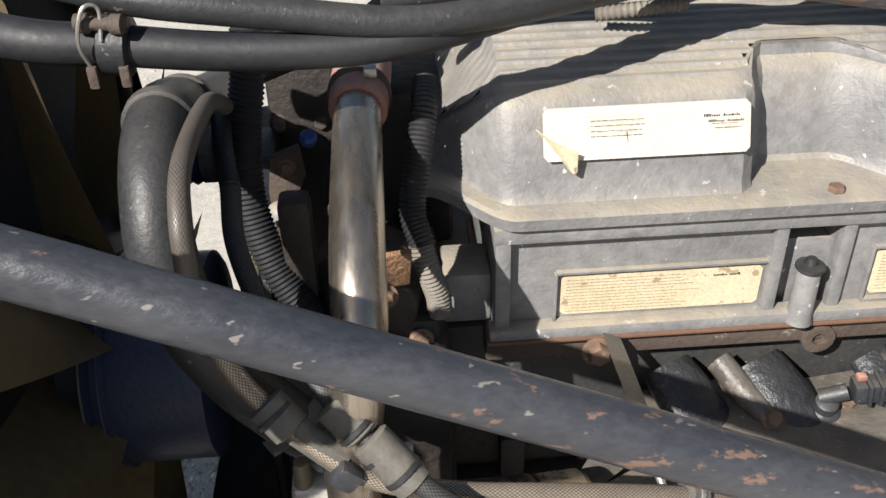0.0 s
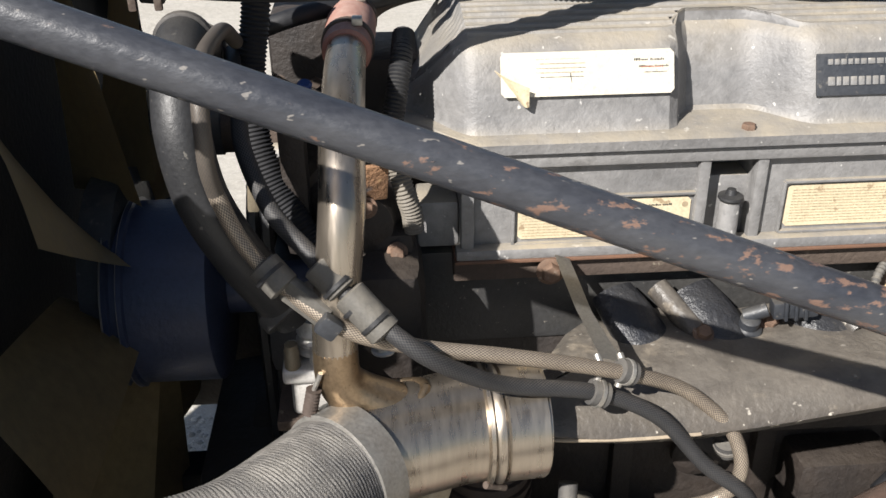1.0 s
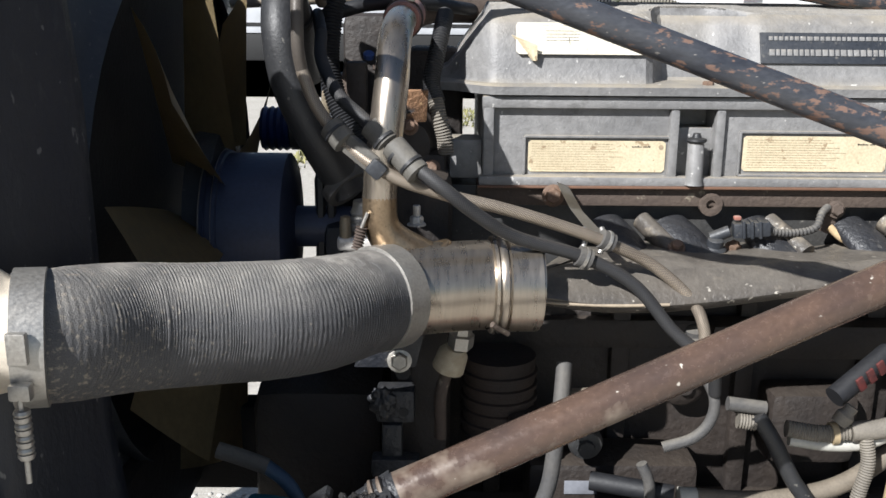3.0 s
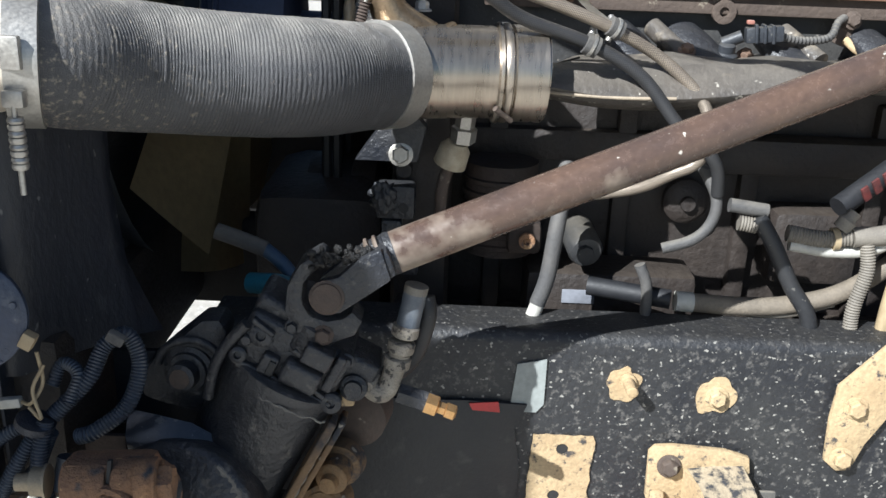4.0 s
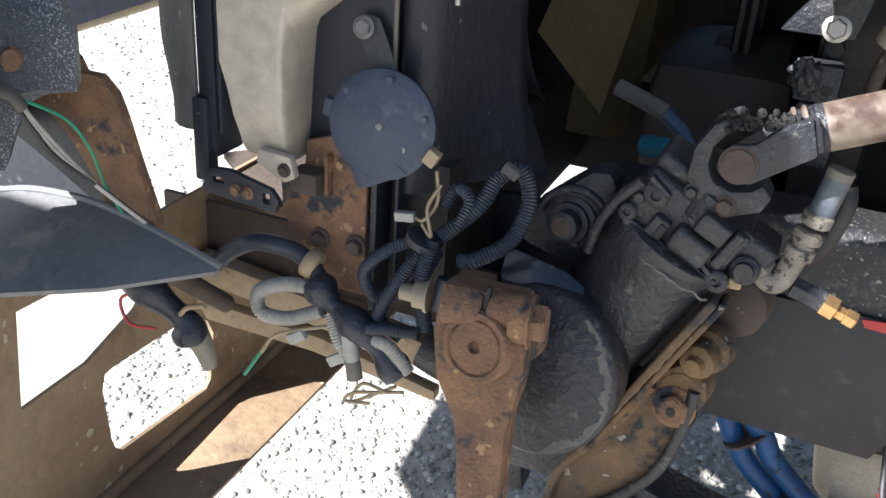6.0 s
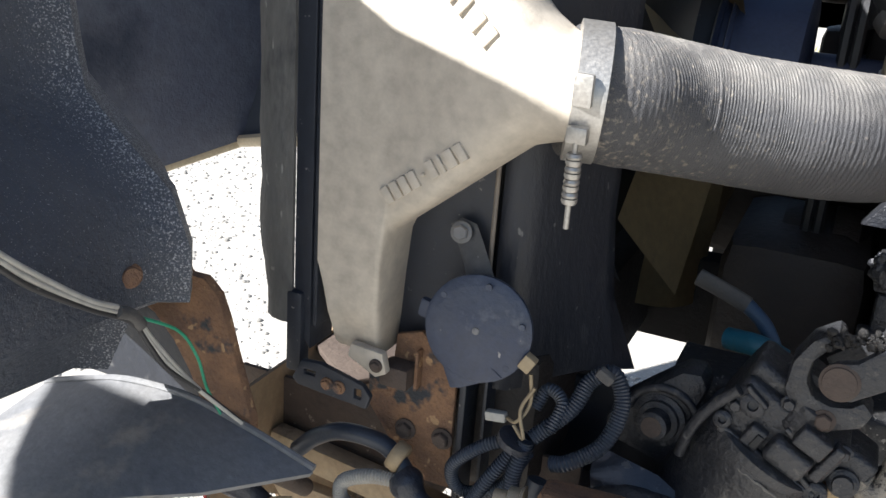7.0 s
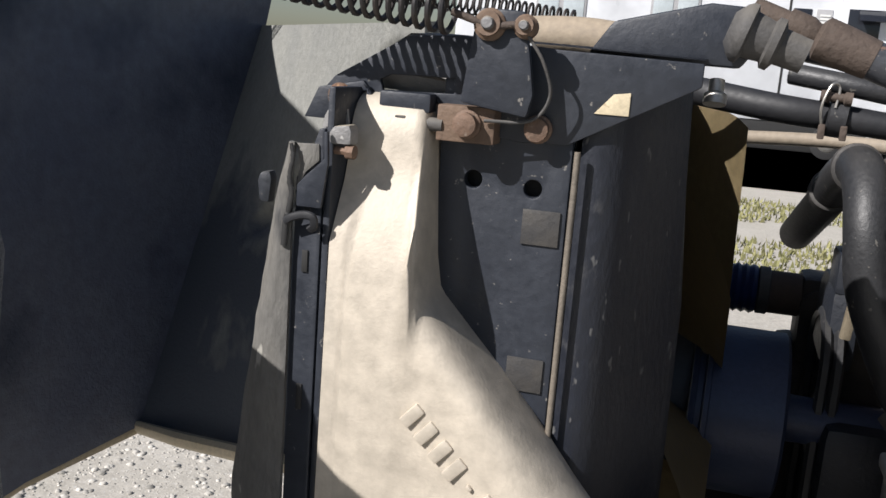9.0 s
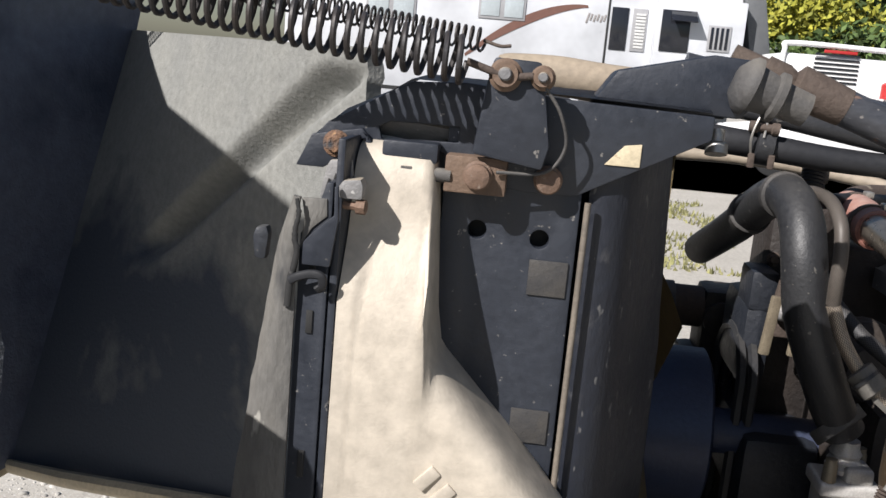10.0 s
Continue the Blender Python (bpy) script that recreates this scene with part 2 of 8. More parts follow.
CLIP_DUSTY = mat("dust_grey_plastic", (0.115, 0.108, 0.095), 0.62, 0.0, (0.065, 0.062, 0.058), 30, 0.9, dust=(0.22, 0.20, 0.165), dust_at=0.35, bump=0.2)
BAR_TAN = mat("tan_rusted_bar", (0.44, 0.355, 0.235), 0.7, 0.0, (0.30, 0.20, 0.115), 8, 0.9, spot=(0.13, 0.085, 0.06), spot_scale=13, spot_at=0.66, spot_soft=0.15, bump=0.3)
LOOM_PALE = mat("pale_dusty_conduit", (0.44, 0.42, 0.375), 0.7, 0.0, (0.31, 0.29, 0.25), 30, 0.8)
CREAM = mat("cream_edge", (0.46, 0.40, 0.29), 0.6, 0.0, (0.36, 0.31, 0.22), 9, 0.6)
PAPER = mat("old_label", (0.60, 0.52, 0.365), 0.6, 0.0, (0.50, 0.42, 0.28), 20, 0.85, spot=(0.32, 0.24, 0.15), spot_scale=45, spot_at=0.68, bump=0.05)
PAPER_PALE = mat("pale_label", (0.58, 0.55, 0.47), 0.55, 0.0, (0.52, 0.475, 0.375), 18, 0.8, spot=(0.36, 0.31, 0.23), spot_scale=50, spot_at=0.73, bump=0.05)
INK = plain("ink", (0.36, 0.285, 0.19), 0.7)
# Black of print and stripes; also stands for shade in slots and holes.
INK_SHADE_BLACK = plain("black_ink_and_shade", (0.02, 0.02, 0.02), 0.7)
INK_RED = plain("red_ink", (0.5, 0.12, 0.06), 0.7)
ORANGE = mat("orange_gasket", (0.17, 0.085, 0.05), 0.7, 0.0, (0.10, 0.065, 0.048), 30, 0.7)
BRASS = mat("brass", (0.60, 0.36, 0.16), 0.35, 0.9, (0.4, 0.24, 0.1), 50, 0.7)
COPPERY = mat("rust_brown_bolt", (0.20, 0.125, 0.085), 0.7, 0.2, (0.11, 0.075, 0.056), 60, 0.85, spot=(0.30, 0.25, 0.20), spot_scale=90, spot_at=0.66, spot_soft=0.15, bump=0.4)
WIRE_WHITE = plain("white_wire", (0.42, 0.41, 0.37), 0.5)
WIRE_GREEN = plain("green_wire", (0.03, 0.3, 0.17), 0.5)
WIRE_TAN = plain("tan_wire", (0.36, 0.28, 0.17), 0.5)
LOOM_BLUE = mat("dark_blue_loom", (0.022, 0.03, 0.046), 0.42, 0.0, (0.05, 0.058, 0.072), 20, 0.7, bump=0.1)
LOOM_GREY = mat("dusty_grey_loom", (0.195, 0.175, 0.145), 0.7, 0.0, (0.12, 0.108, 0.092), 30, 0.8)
GREASE_LUMP = mat("dry_black_grease", (0.008, 0.008, 0.009), 0.5, 0.0, (0.02, 0.018, 0.016), 60, 0.9, spot=(0.07, 0.06, 0.05), spot_scale=120, spot_at=0.66, bump=1.0, bump_scale=400)
DIRT_CRUST = mat("dried_mud_crust", (0.20, 0.19, 0.17), 0.9, 0.0, (0.10, 0.095, 0.088), 45, 0.9, bump=0.8, bump_scale=200)
TAPE = mat("black_tape", (0.015, 0.019, 0.030), 0.36, 0.0, (0.032, 0.037, 0.05), 30, 0.8, bump=0.7, bump_scale=90)
HORN = mat("dusty_blue_black_plastic", (0.026, 0.037, 0.072), 0.42, 0.0, (0.055, 0.066, 0.092), 9, 0.9, spot=(0.17, 0.18, 0.20), spot_scale=15, spot_at=0.64, spot_soft=0.2, bump=0.3, speck=((0.3, 0.29, 0.28), 70, 0.70))
ASPHALT = mat("old_asphalt", (0.12, 0.12, 0.118), 0.9, 0.0, (0.16, 0.155, 0.147), 0.6, 0.8, bump=0.4)
GROUND = mat("gravel_ground", (0.435, 0.41, 0.365), 0.95, 0.0, (0.345, 0.32, 0.275), 1.5, 0.8, spot=(0.52, 0.505, 0.47), spot_scale=45, spot_at=0.60, spot_soft=0.14, bump=0.8, bump_scale=90)
STONES = mat("gravel_stones", (0.43, 0.412, 0.375), 0.88, 0.0, (0.32, 0.305, 0.275), 9, 0.8, bump=0.3, island=True, vary=0.45)
GRASS = mat("grass", (0.17, 0.175, 0.065), 0.9, 0.0, (0.26, 0.235, 0.12), 4, 0.8, island=True, vary=0.4)
LEAF = mat("foliage", (0.05, 0.09, 0.02), 0.7, 0.0, (0.09, 0.13, 0.035), 3, 0.8, island=True, vary=0.5)
LEAF_YELLOW = mat("yellow_blossom", (0.40, 0.36, 0.04), 0.8, 0.0, (0.16, 0.20, 0.035), 3, 0.9, island=True, vary=0.4)
BARK = mat("bark", (0.11, 0.08, 0.055), 0.9, 0.0, (0.07, 0.05, 0.035), 10, 0.8, bump=0.8)
WHITE = mat("white_coach_paint", (0.56, 0.575, 0.60), 0.35, 0.0, (0.52, 0.535, 0.555), 0.07, 0.6, bump=0)
WHITE_TRUCK = mat("white_truck_paint", (0.80, 0.80, 0.80), 0.4, 0.0, (0.7, 0.7, 0.68), 2, 0.5, bump=0.03)
GLASS = plain("dark_glass", (0.02, 0.022, 0.028), 0.08)
TRIM = plain("grey_trim", (0.35, 0.35, 0.36), 0.45)
STRIPE = plain("brown_stripe", (0.17, 0.085, 0.065), 0.45)
BLIND = plain("pale_blind", (0.62, 0.62, 0.6), 0.6)
TYRE = plain("tyre_rubber", (0.025, 0.025, 0.026), 0.8)
REDCAN = plain("red_paint", (0.45, 0.03, 0.03), 0.4)


# ---- mesh helpers ----
def spline(pts, n=8):
    """Points on a smooth curve through pts."""
    p = [Vector(q) for q in pts]
    if len(p) == 2:
        return [p[0].lerp(p[1], i / n) for i in range(n + 1)]
    p = [p[0] * 2 - p[1]] + p + [p[-1] * 2 - p[-2]]
    out = []
    for i in range(1, len(p) - 2):
        a, b, c, d = p[i - 1:i + 3]
        for k in range(n):
            t = k / n
            out.append(0.5 * (2 * b + (c - a) * t + (2 * a - 5 * b + 4 * c - d) * t * t + (3 * b - a - 3 * c + d) * t ** 3))
    out.append(p[-2])
    return out


def even(path, step):
    """The same curve in even steps."""
    out, carry = [path[0]], 0.0
    for a, b in zip(path, path[1:]):
        d = (b - a).length
        s = step - carry
        while s <= d and d > 0:
            out.append(a.lerp(b, s / d))
            s += step
        carry = (carry + d) % step if d else carry
    return out


def sweep(bm, path, radius, sides=14, caps=True, flat=1.0):
    """A tube along path; radius is a number or a function of (share, index)."""
    path = [Vector(p) for p in path]
    m = len(path)
    t0 = (path[1] - path[0]).normalized()
    up = Vector((0, 0, 1)) if abs(t0.z) < 0.9 else Vector((1, 0, 0))
    u = (up - t0 * up.dot(t0)).normalized()
    rings = []
    for i, p in enumerate(path):
        t = (path[min(i + 1, m - 1)] - path[max(i - 1, 0)]).normalized()
        u = (u - t * u.dot(t)).normalized()
        v = t.cross(u)
        r = radius(i / (m - 1), i) if callable(radius) else radius
        rings.append([bm.verts.new(p + u * (math.cos(a) * r) + v * (math.sin(a) * r * flat)) for a in (2 * math.pi * k / sides for k in range(sides))])
    for a, b in zip(rings, rings[1:]):
        for k in range(sides):
            bm.faces.new((a[k], b[k], b[(k + 1) % sides], a[(k + 1) % sides])[::-1])
    if caps:
        bm.faces.new(rings[0])
        bm.faces.new(rings[-1][::-1])
    return bm


def tube(pts, r, n=8, sides=14, bm=None):
    return sweep(bm or bmesh.new(), spline(pts, n), r, sides)


def ribbed(pts, r, pitch=0.006, depth=0.12, sides=14, bm=None, fine=4):
    """Corrugated conduit."""
    path = even(spline(pts, 14), pitch / fine)
    return sweep(bm or bmesh.new(), path, lambda s, i: r * (1 + depth * math.cos(2 * math.pi * i / fine)), sides)


def braided(pts, r, pitch=0.0042, strands=18, depth=0.045):
    """A hose under a woven sleeve: two crossing sets of strands, with dark gaps between them."""
    path = even(spline(pts, 14), 0.00105)
    sides = 72
    bm = sweep(bmesh.new(), path, r, sides)
    bm.verts.ensure_lookup_table()
    rise = []
    for i, c in enumerate(path):
        turn = 2 * math.pi * i * 0.00105 / pitch
        for k in range(sides):
            a = strands * math.pi * k / sides
            h = math.sin(a + turn * 0.5) * math.sin(a - turn * 0.5)
            rise.append(abs(h))
            v = bm.verts[i * sides + k]
            v.co += (v.co - c) * (depth * abs(h))
    bm.verts.index_update()
    for f in bm.faces:
        if len(f.verts) == 4 and sum(rise[v.index] for v in f.verts) < 1.15:
            f.material_index = 1
    return bm


def rod(a, b, r, sides=20, bm=None, r2=None):
    a, b = Vector(a), Vector(b)
    r2 = r if r2 is None else r2
    return sweep(bm or bmesh.new(), [a, b], lambda s, i: r + (r2 - r) * s, sides)


def lathe(centre, axis, profile, sides=32, bm=None):
    """Turned form: profile rows of (along the axis, radius)."""
    bm = bm or bmesh.new()
    axis = Vector(axis).normalized()
    path = [Vector(centre) + axis * h for h, r in profile]
    up = Vector((0, 0, 1)) if abs(axis.z) < 0.9 else Vector((1, 0, 0))
    u = (up - axis * up.dot(axis)).normalized()
    v = axis.cross(u)
    rings = [[bm.verts.new(p + u * (math.cos(2 * math.pi * k / sides) * max(r, 1e-4)) + v * (math.sin(2 * math.pi * k / sides) * max(r, 1e-4))) for k in range(sides)] for p, (h, r) in zip(path, profile)]
    for a, b in zip(rings, rings[1:]):
        for k in range(sides):
            bm.faces.new((a[k], a[(k + 1) % sides], b[(k + 1) % sides], b[k]))
    bm.faces.new(rings[0][::-1])
    bm.faces.new(rings[-1])
    return bm


def box(centre, size, bevel=0.003, turn=(0, 0, 0), bm=None, segs=2):
    part_bm = bmesh.new()
    bmesh.ops.create_cube(part_bm, size=1.0, matrix=Matrix.Diagonal((*size, 1)))
    if bevel:
        bmesh.ops.bevel(part_bm, geom=list(part_bm.edges), offset=min(bevel, min(size) * 0.45), segments=segs, profile=0.6, affect="EDGES")
    bmesh.ops.transform(part_bm, matrix=pose(*centre, *turn), verts=part_bm.verts)
    return join(bm, part_bm)


def join(bm, other):
    if bm is None:
        return other
    me = bpy.data.meshes.new("tmp")
    other.to_mesh(me)
    bm.from_mesh(me)
    bpy.data.meshes.remove(me)
    other.free()
    return bm


def plate(poly, axis, at, thick, bevel=0.002, bm=None, holes=()):
    """A flat plate: outline in the two other coordinates, from at to at + thick along axis. Holes are outlines too."""
    pb = bmesh.new()
    k = "xyz".index(axis)

    def put(a, b):
        q = [a, b]
        q.insert(k, at)
        return q
    edges = []
    for loop in (poly, *holes):
        vs = [pb.verts.new(put(*p)) for p in loop]
        edges += [pb.edges.new((vs[i], vs[(i + 1) % len(vs)])) for i in range(len(vs))]
    if holes:
        bmesh.ops.triangle_fill(pb, edges=edges, use_beauty=True, use_dissolve=False)
    else:
        pb.faces.new(pb.verts)
    off = [0, 0, 0]
    off[k] = thick
    res = bmesh.ops.extrude_face_region(pb, geom=list(pb.faces))
    bmesh.ops.translate(pb, vec=off, verts=[g for g in res["geom"] if isinstance(g, bmesh.types.BMVert)])
    bmesh.ops.recalc_face_normals(pb, faces=pb.faces)
    if bevel:
        sharp = [e for e in pb.edges if len(e.link_faces) == 2 and e.calc_face_angle(0) > 0.6]
        bmesh.ops.bevel(pb, geom=sharp, offset=bevel, segments=2, profile=0.6, affect="EDGES")
    return join(bm, pb)


def ring_poly(cx, cy, r, n=16):
    return [(cx + r * math.cos(2 * math.pi * i / n), cy + r * math.sin(2 * math.pi * i / n)) for i in range(n)]


def hexbolt(at, axis, r=0.009, h=0.008, washer=True, bm=None, shank=0.0):
    """A hexagon head on a washer; axis points out of the surface."""
    axis = Vector(axis).normalized()
    bm = bm or bmesh.new()
    at = Vector(at)
    if washer:
        lathe(at - axis * 0.001, axis, [(0, r * 1.35), (0.002, r * 1.35), (0.0028, r * 1.2)], 18, bm)
    lathe(at, axis, [(0, r), (h * 0.8, r), (h, r * 0.82)], 6, bm)
    if shank:
        lathe(at, axis, [(h * 0.7, r * 0.55), (h + shank, r * 0.55), (h + shank + 0.001, r * 0.45)], 12, bm)
    return bm


def grid(rows, bm=None, close_u=False):
    """A skin over rows of points."""
    bm = bm or bmesh.new()
    vs = [[bm.verts.new(p) for p in row] for row in rows]
    for a, b in zip(vs, vs[1:]):
        m = len(a)
        for k in range(m if close_u else m - 1):
            bm.faces.new((a[k], a[(k + 1) % m], b[(k + 1) % m], b[k]))
    return bm


def finish(name, bm, material, angle=40):
    bmesh.ops.recalc_face_normals(bm, faces=bm.faces)
    me = bpy.data.meshes.new(name)
    bm.to_mesh(me)
    bm.free()
    me.materials.append(material)
    me.shade_smooth()
    me.set_sharp_from_angle(angle=radians(angle))
    return me


def thing(name, at, label, category, group="", kind=""):
    ob = new(name)
    ob.empty_display_size = 0.02
    ob.location = at
    bpy.context.view_layer.update()
    return tagged(ob, label, category, group, kind)


def part(name, bm, material, parent, label="", angle=40):
    ob = new(name, finish(name, bm, material, angle))
    ob.parent = parent
    base = Matrix.Translation(parent.location) if parent.type == "EMPTY" else Matrix.Translation(parent.parent.location)
    if parent.type == "EMPTY":
        ob.matrix_parent_inverse = base.inverted()
    if label:
        ob["label"] = label
    return ob


def solid(name, bm, material, label, category, group="", kind="", angle=40):
    return tagged(new(name, finish(name, bm, material, angle)), label, category, group, kind)


# ---- ground ----
rng = random.Random(7)


def ground():
    rows = []
    xs = [-400, -120, -40, -15] + [-6 + 0.25 * i for i in range(49)] + [15, 40, 120, 400]
    ys = [-400, -100, -30, -8, -4] + [-2 + 0.25 * i for i in range(41)] + [12, 20, 40, 120, 400]
    for y in ys:
        rows.append([(x, y, 0.014 * noise.noise(Vector((x * 1.3, y * 1.3, 0))) if abs(x) < 8 and -3 < y < 9 else 0.0) for x in xs])
    ob = solid("ground", grid(rows), GROUND, "pale dry gravel yard in full sun", "ground", kind="structure")
    return ob


ground()
road = grid([[(-14 + 4 * i, y, 0.012) for i in range(9)] for y in (15.9, 19.0, 23.0, 30.0, 42.0)])
bmesh.ops.solidify(road, geom=list(road.faces), thickness=0.02)
solid("road", road, ASPHALT, "strip of dark worn asphalt beyond the yard", "road", kind="structure")


def stones():
    """Loose gravel: close-packed low pebbles of mixed size where the ground is seen near by."""
    verts, faces = [], []

    def stone(x, y, r):
        z = 0.014 * noise.noise(Vector((x * 1.3, y * 1.3, 0)))
        a, n0 = rng.random() * 6.28, len(verts)
        h, long = r * rng.uniform(0.3, 0.65), rng.uniform(0.65, 1.0)
        ca, sa = math.cos(a), math.sin(a)
        for q, up in ((1.0, -0.15), (0.78, 0.62)):
            for k in range(6):
                b = k * math.pi / 3 + 0.5 * (q < 1)
                w = r * q * rng.uniform(0.8, 1.15)
                u, v = math.cos(b) * w, math.sin(b) * w * long
                verts.append((x + u * ca - v * sa, y + u * sa + v * ca, z + h * up * rng.uniform(0.8, 1.1)))
        verts.append((x, y, z + h))
        for k in range(6):
            j = (k + 1) % 6
            faces.append((n0 + k, n0 + j, n0 + 6 + j, n0 + 6 + k))
            faces.append((n0 + 6 + k, n0 + 6 + j, n0 + 12))
    for _ in range(26000):
        x, y = rng.uniform(-1.55, 0.75), rng.uniform(0.25, 2.2)
        stone(x, y, 0.0035 + 0.011 * rng.random() ** 3.5)
    for _ in range(12000):
        x, y = rng.uniform(-4.4, -1.2), rng.uniform(1.2, 4.8)
        stone(x, y, 0.005 + 0.016 * rng.random() ** 4)
    me = bpy.data.meshes.new("gravel")
    me.from_pydata(verts, [], faces)
    me.materials.append(STONES)
    me.shade_smooth()
    return tagged(new("gravel", me), "loose grey and white gravel stones on the ground", "gravel", kind="stuff")


stones()


# ---- rocker cover ----
def smooth01(t):
    t = max(0.0, min(1.0, t))
    return t * t * (3 - 2 * t)




def rocker_cover():
    th = thing("rocker_cover", (0.6, 0.85, 1.34), "dusty grey cast aluminium engine rocker cover with ribbed top", "engine cover")
    xs = [0.030, 0.034, 0.045, 0.06, 0.075, 0.09, 0.10, 0.108, 0.116, 0.13] + [0.13 + 0.012 * i for i in range(1, 101)]
    rows = []
    for x in xs:
        end = smooth01((x - 0.030) / 0.085)      # sloping front end
        dip = 0.0
        for c in (0.43, 0.93):
            if x < c:
                dip = max(dip, smooth01((x - (c - 0.092)) / 0.03))
            else:
                dip = max(dip, 1 - smooth01((x - c - 0.005) / 0.075))
        if x < 0.3:
            dip = 0.0
        f = 0.757 + 0.055 * dip
        chamfer = 0.10 * (1 - smooth01((x - 0.03) / 0.085))
        h = 1.50 + (1.585 - 1.50) * end
        rim = 0.728 + chamfer * 0.75
        row = [(x, rim, 1.474), (x, rim - 0.001, 1.486), (x, rim + 0.006, 1.489)]
        fy = max(f, 0.752) + chamfer
        row += [(x, fy - 0.007, 1.4895 + 0.002 * dip), (x, fy - 0.002, 1.496), (x, fy + 0.001, min(1.512, h))]
        row += [(x, fy + 0.006, min(1.530, h + 0.001)), (x, fy + 0.021, min(1.572, h + 0.002)), (x, fy + 0.028, min(1.581, h + 0.003)), (x, fy + 0.037, h + 0.002)]
        y0 = 0.80
        for k in range(15):
            y = max(y0 + 0.0175 * k, fy + 0.038)
            zz = 1.588 + 0.016 * math.sin(math.pi * min(1.0, (y - 0.79) / 0.28)) if end > 0.97 else h + 0.004
            rib = 0.0028 * end if end > 0.9 else 0.0
            row += [(x, y, zz), (x, y + 0.002, zz + rib), (x, y + 0.0085, zz + rib), (x, y + 0.0105, zz)]
        row += [(x, 1.075, h - 0.012), (x, 1.085, 1.50), (x, 1.09, 1.474)]
        rows.append(row)
    bm = grid(rows)
    bm.faces.new([v for v in bm.verts if abs(v.co.x - 0.030) < 1e-6])
    part("top_cover", bm, CAST, th, angle=28)
    # lower casting with recessed panels
    bm = bmesh.new()
    f = 0.737
    for xa, xb in ((0.095, 0.384), (0.440, 0.906), (0.958, 1.305)):
        box(((xa + xb) / 2, 0.775, 1.405), (xb - xa, 0.055, 0.128), 0.004, bm=bm)
    box((0.70, 0.942, 1.405), (1.21, 0.281, 0.128), 0.004, bm=bm)
    for x in (0.412, 0.932):
        box((x, 0.782, 1.383), (0.058, 0.04, 0.084), 0.003, bm=bm)
    for xa, xb, za, zb in ((0.157, 0.374, 1.353, 1.412), (0.478, 0.706, 1.356, 1.421)):
        for zz in (za, zb):
            box(((xa + xb) / 2, 0.7465, zz), (xb - xa, 0.010, 0.0035), 0.001, bm=bm)
        for xx in (xa, xb):
            box((xx, 0.7465, (za + zb) / 2), (0.0035, 0.010, zb - za), 0.001, bm=bm)
    box((0.70, f + 0.006, 1.463), (1.214, 0.016, 0.018), 0.004, bm=bm)
    box((0.70, f + 0.004, 1.347), (1.222, 0.022, 0.014), 0.004, bm=bm)
    box((0.103, f + 0.008, 1.405), (0.016, 0.018, 0.124), 0.004, bm=bm)
    for x in (0.378, 0.446, 0.90, 0.965):
        box((x, f + 0.01, 1.405), (0.014, 0.018, 0.124), 0.004, bm=bm)
    box((0.07, 0.79, 1.375), (0.05, 0.06, 0.06), 0.006, bm=bm)
    part("lower_casting", bm, CAST, th)
    # tall recesses between the panels, dark inside, each with a capped boss
    for x in (0.412, 0.932):
        part("boss", lathe((x - 0.002, f - 0.004, 1.343), (0, 0, 1), [(0, 0.0145), (0.01, 0.0125), (0.060, 0.0118), (0.063, 0.010)], 24), CAST, th)
        part("boss_cap", lathe((x - 0.002, f - 0.004, 1.406), (0, 0, 1), [(0, 0.0125), (0.003, 0.0150), (0.006, 0.0145), (0.008, 0.007), (0.014, 0.005)], 24), RUBBER, th, "black rubber cap")
    for x in (0.424, 0.925):
        part("cover_bolt", hexbolt((x, 0.745, 1.487), (0, 0, 1), 0.0085, 0.008), COPPERY, th, "rust-brown bolt")
    part("gasket", box((0.70, 0.85, 1.3385), (1.224, 0.243, 0.004), 0.001), ORANGE, th, "orange gasket strip")
    return th


rocker_cover()


def text_bars(th, x0, x1, z0, z1, rows, y, seed, thick=0.0006, material=None, tilt=0.0, share=1.0, h=0.0016):
    """Lines of small print as letter-sized bars."""
    r = random.Random(seed)
    bm = bmesh.new()
    for i in range(rows):
        z = z1 + (z0 - z1) * (i + 0.5) / rows
        x = x0
        end = x0 + (x1 - x0) * r.uniform(0.75, 1.0) * share
        while x < end:
            for _ in range(r.randint(2, 8)):
                w = h * r.uniform(0.3, 0.75)
                k = h * r.choice((0.6, 0.7, 1.0))
                if x + w > x1:
                    break
                box((x + w / 2, y + tilt * (z - z0), z - (h - k) / 2), (w, thick, k), 0, bm=bm)
                x += w + h * 0.28
            x += h * 0.9
    part("print", bm, material or INK, th)


def label_sheet(name, label, x0, x1, z0, z1, y0, y1, material, seed):
    """A printed sheet on the front face, bottom edge at y0, top edge at y1."""
    th = thing(name, ((x0 + x1) / 2, y0, z0), label, "label")
    t = (y1 - y0) / (z1 - z0)
    r = 0.004
    pts = [(x0 + r, z0), (x1 - r, z0), (x1, z0 + r), (x1, z1 - r), (x1 - r, z1), (x0 + r, z1), (x0, z1 - r), (x0, z0 + r)]
    bm = bmesh.new()
    fr = [bm.verts.new((x, y0 + t * (z - z0) - 0.0012, z)) for x, z in pts]
    bk = [bm.verts.new((x, y0 + t * (z - z0) + 0.0004, z)) for x, z in pts]
    bm.faces.new(fr)
    bm.faces.new(bk[::-1])
    for i in range(8):
        bm.faces.new((fr[i], bk[i], bk[(i + 1) % 8], fr[(i + 1) % 8]))
    part("sheet", bm, material, th)
    return th, t


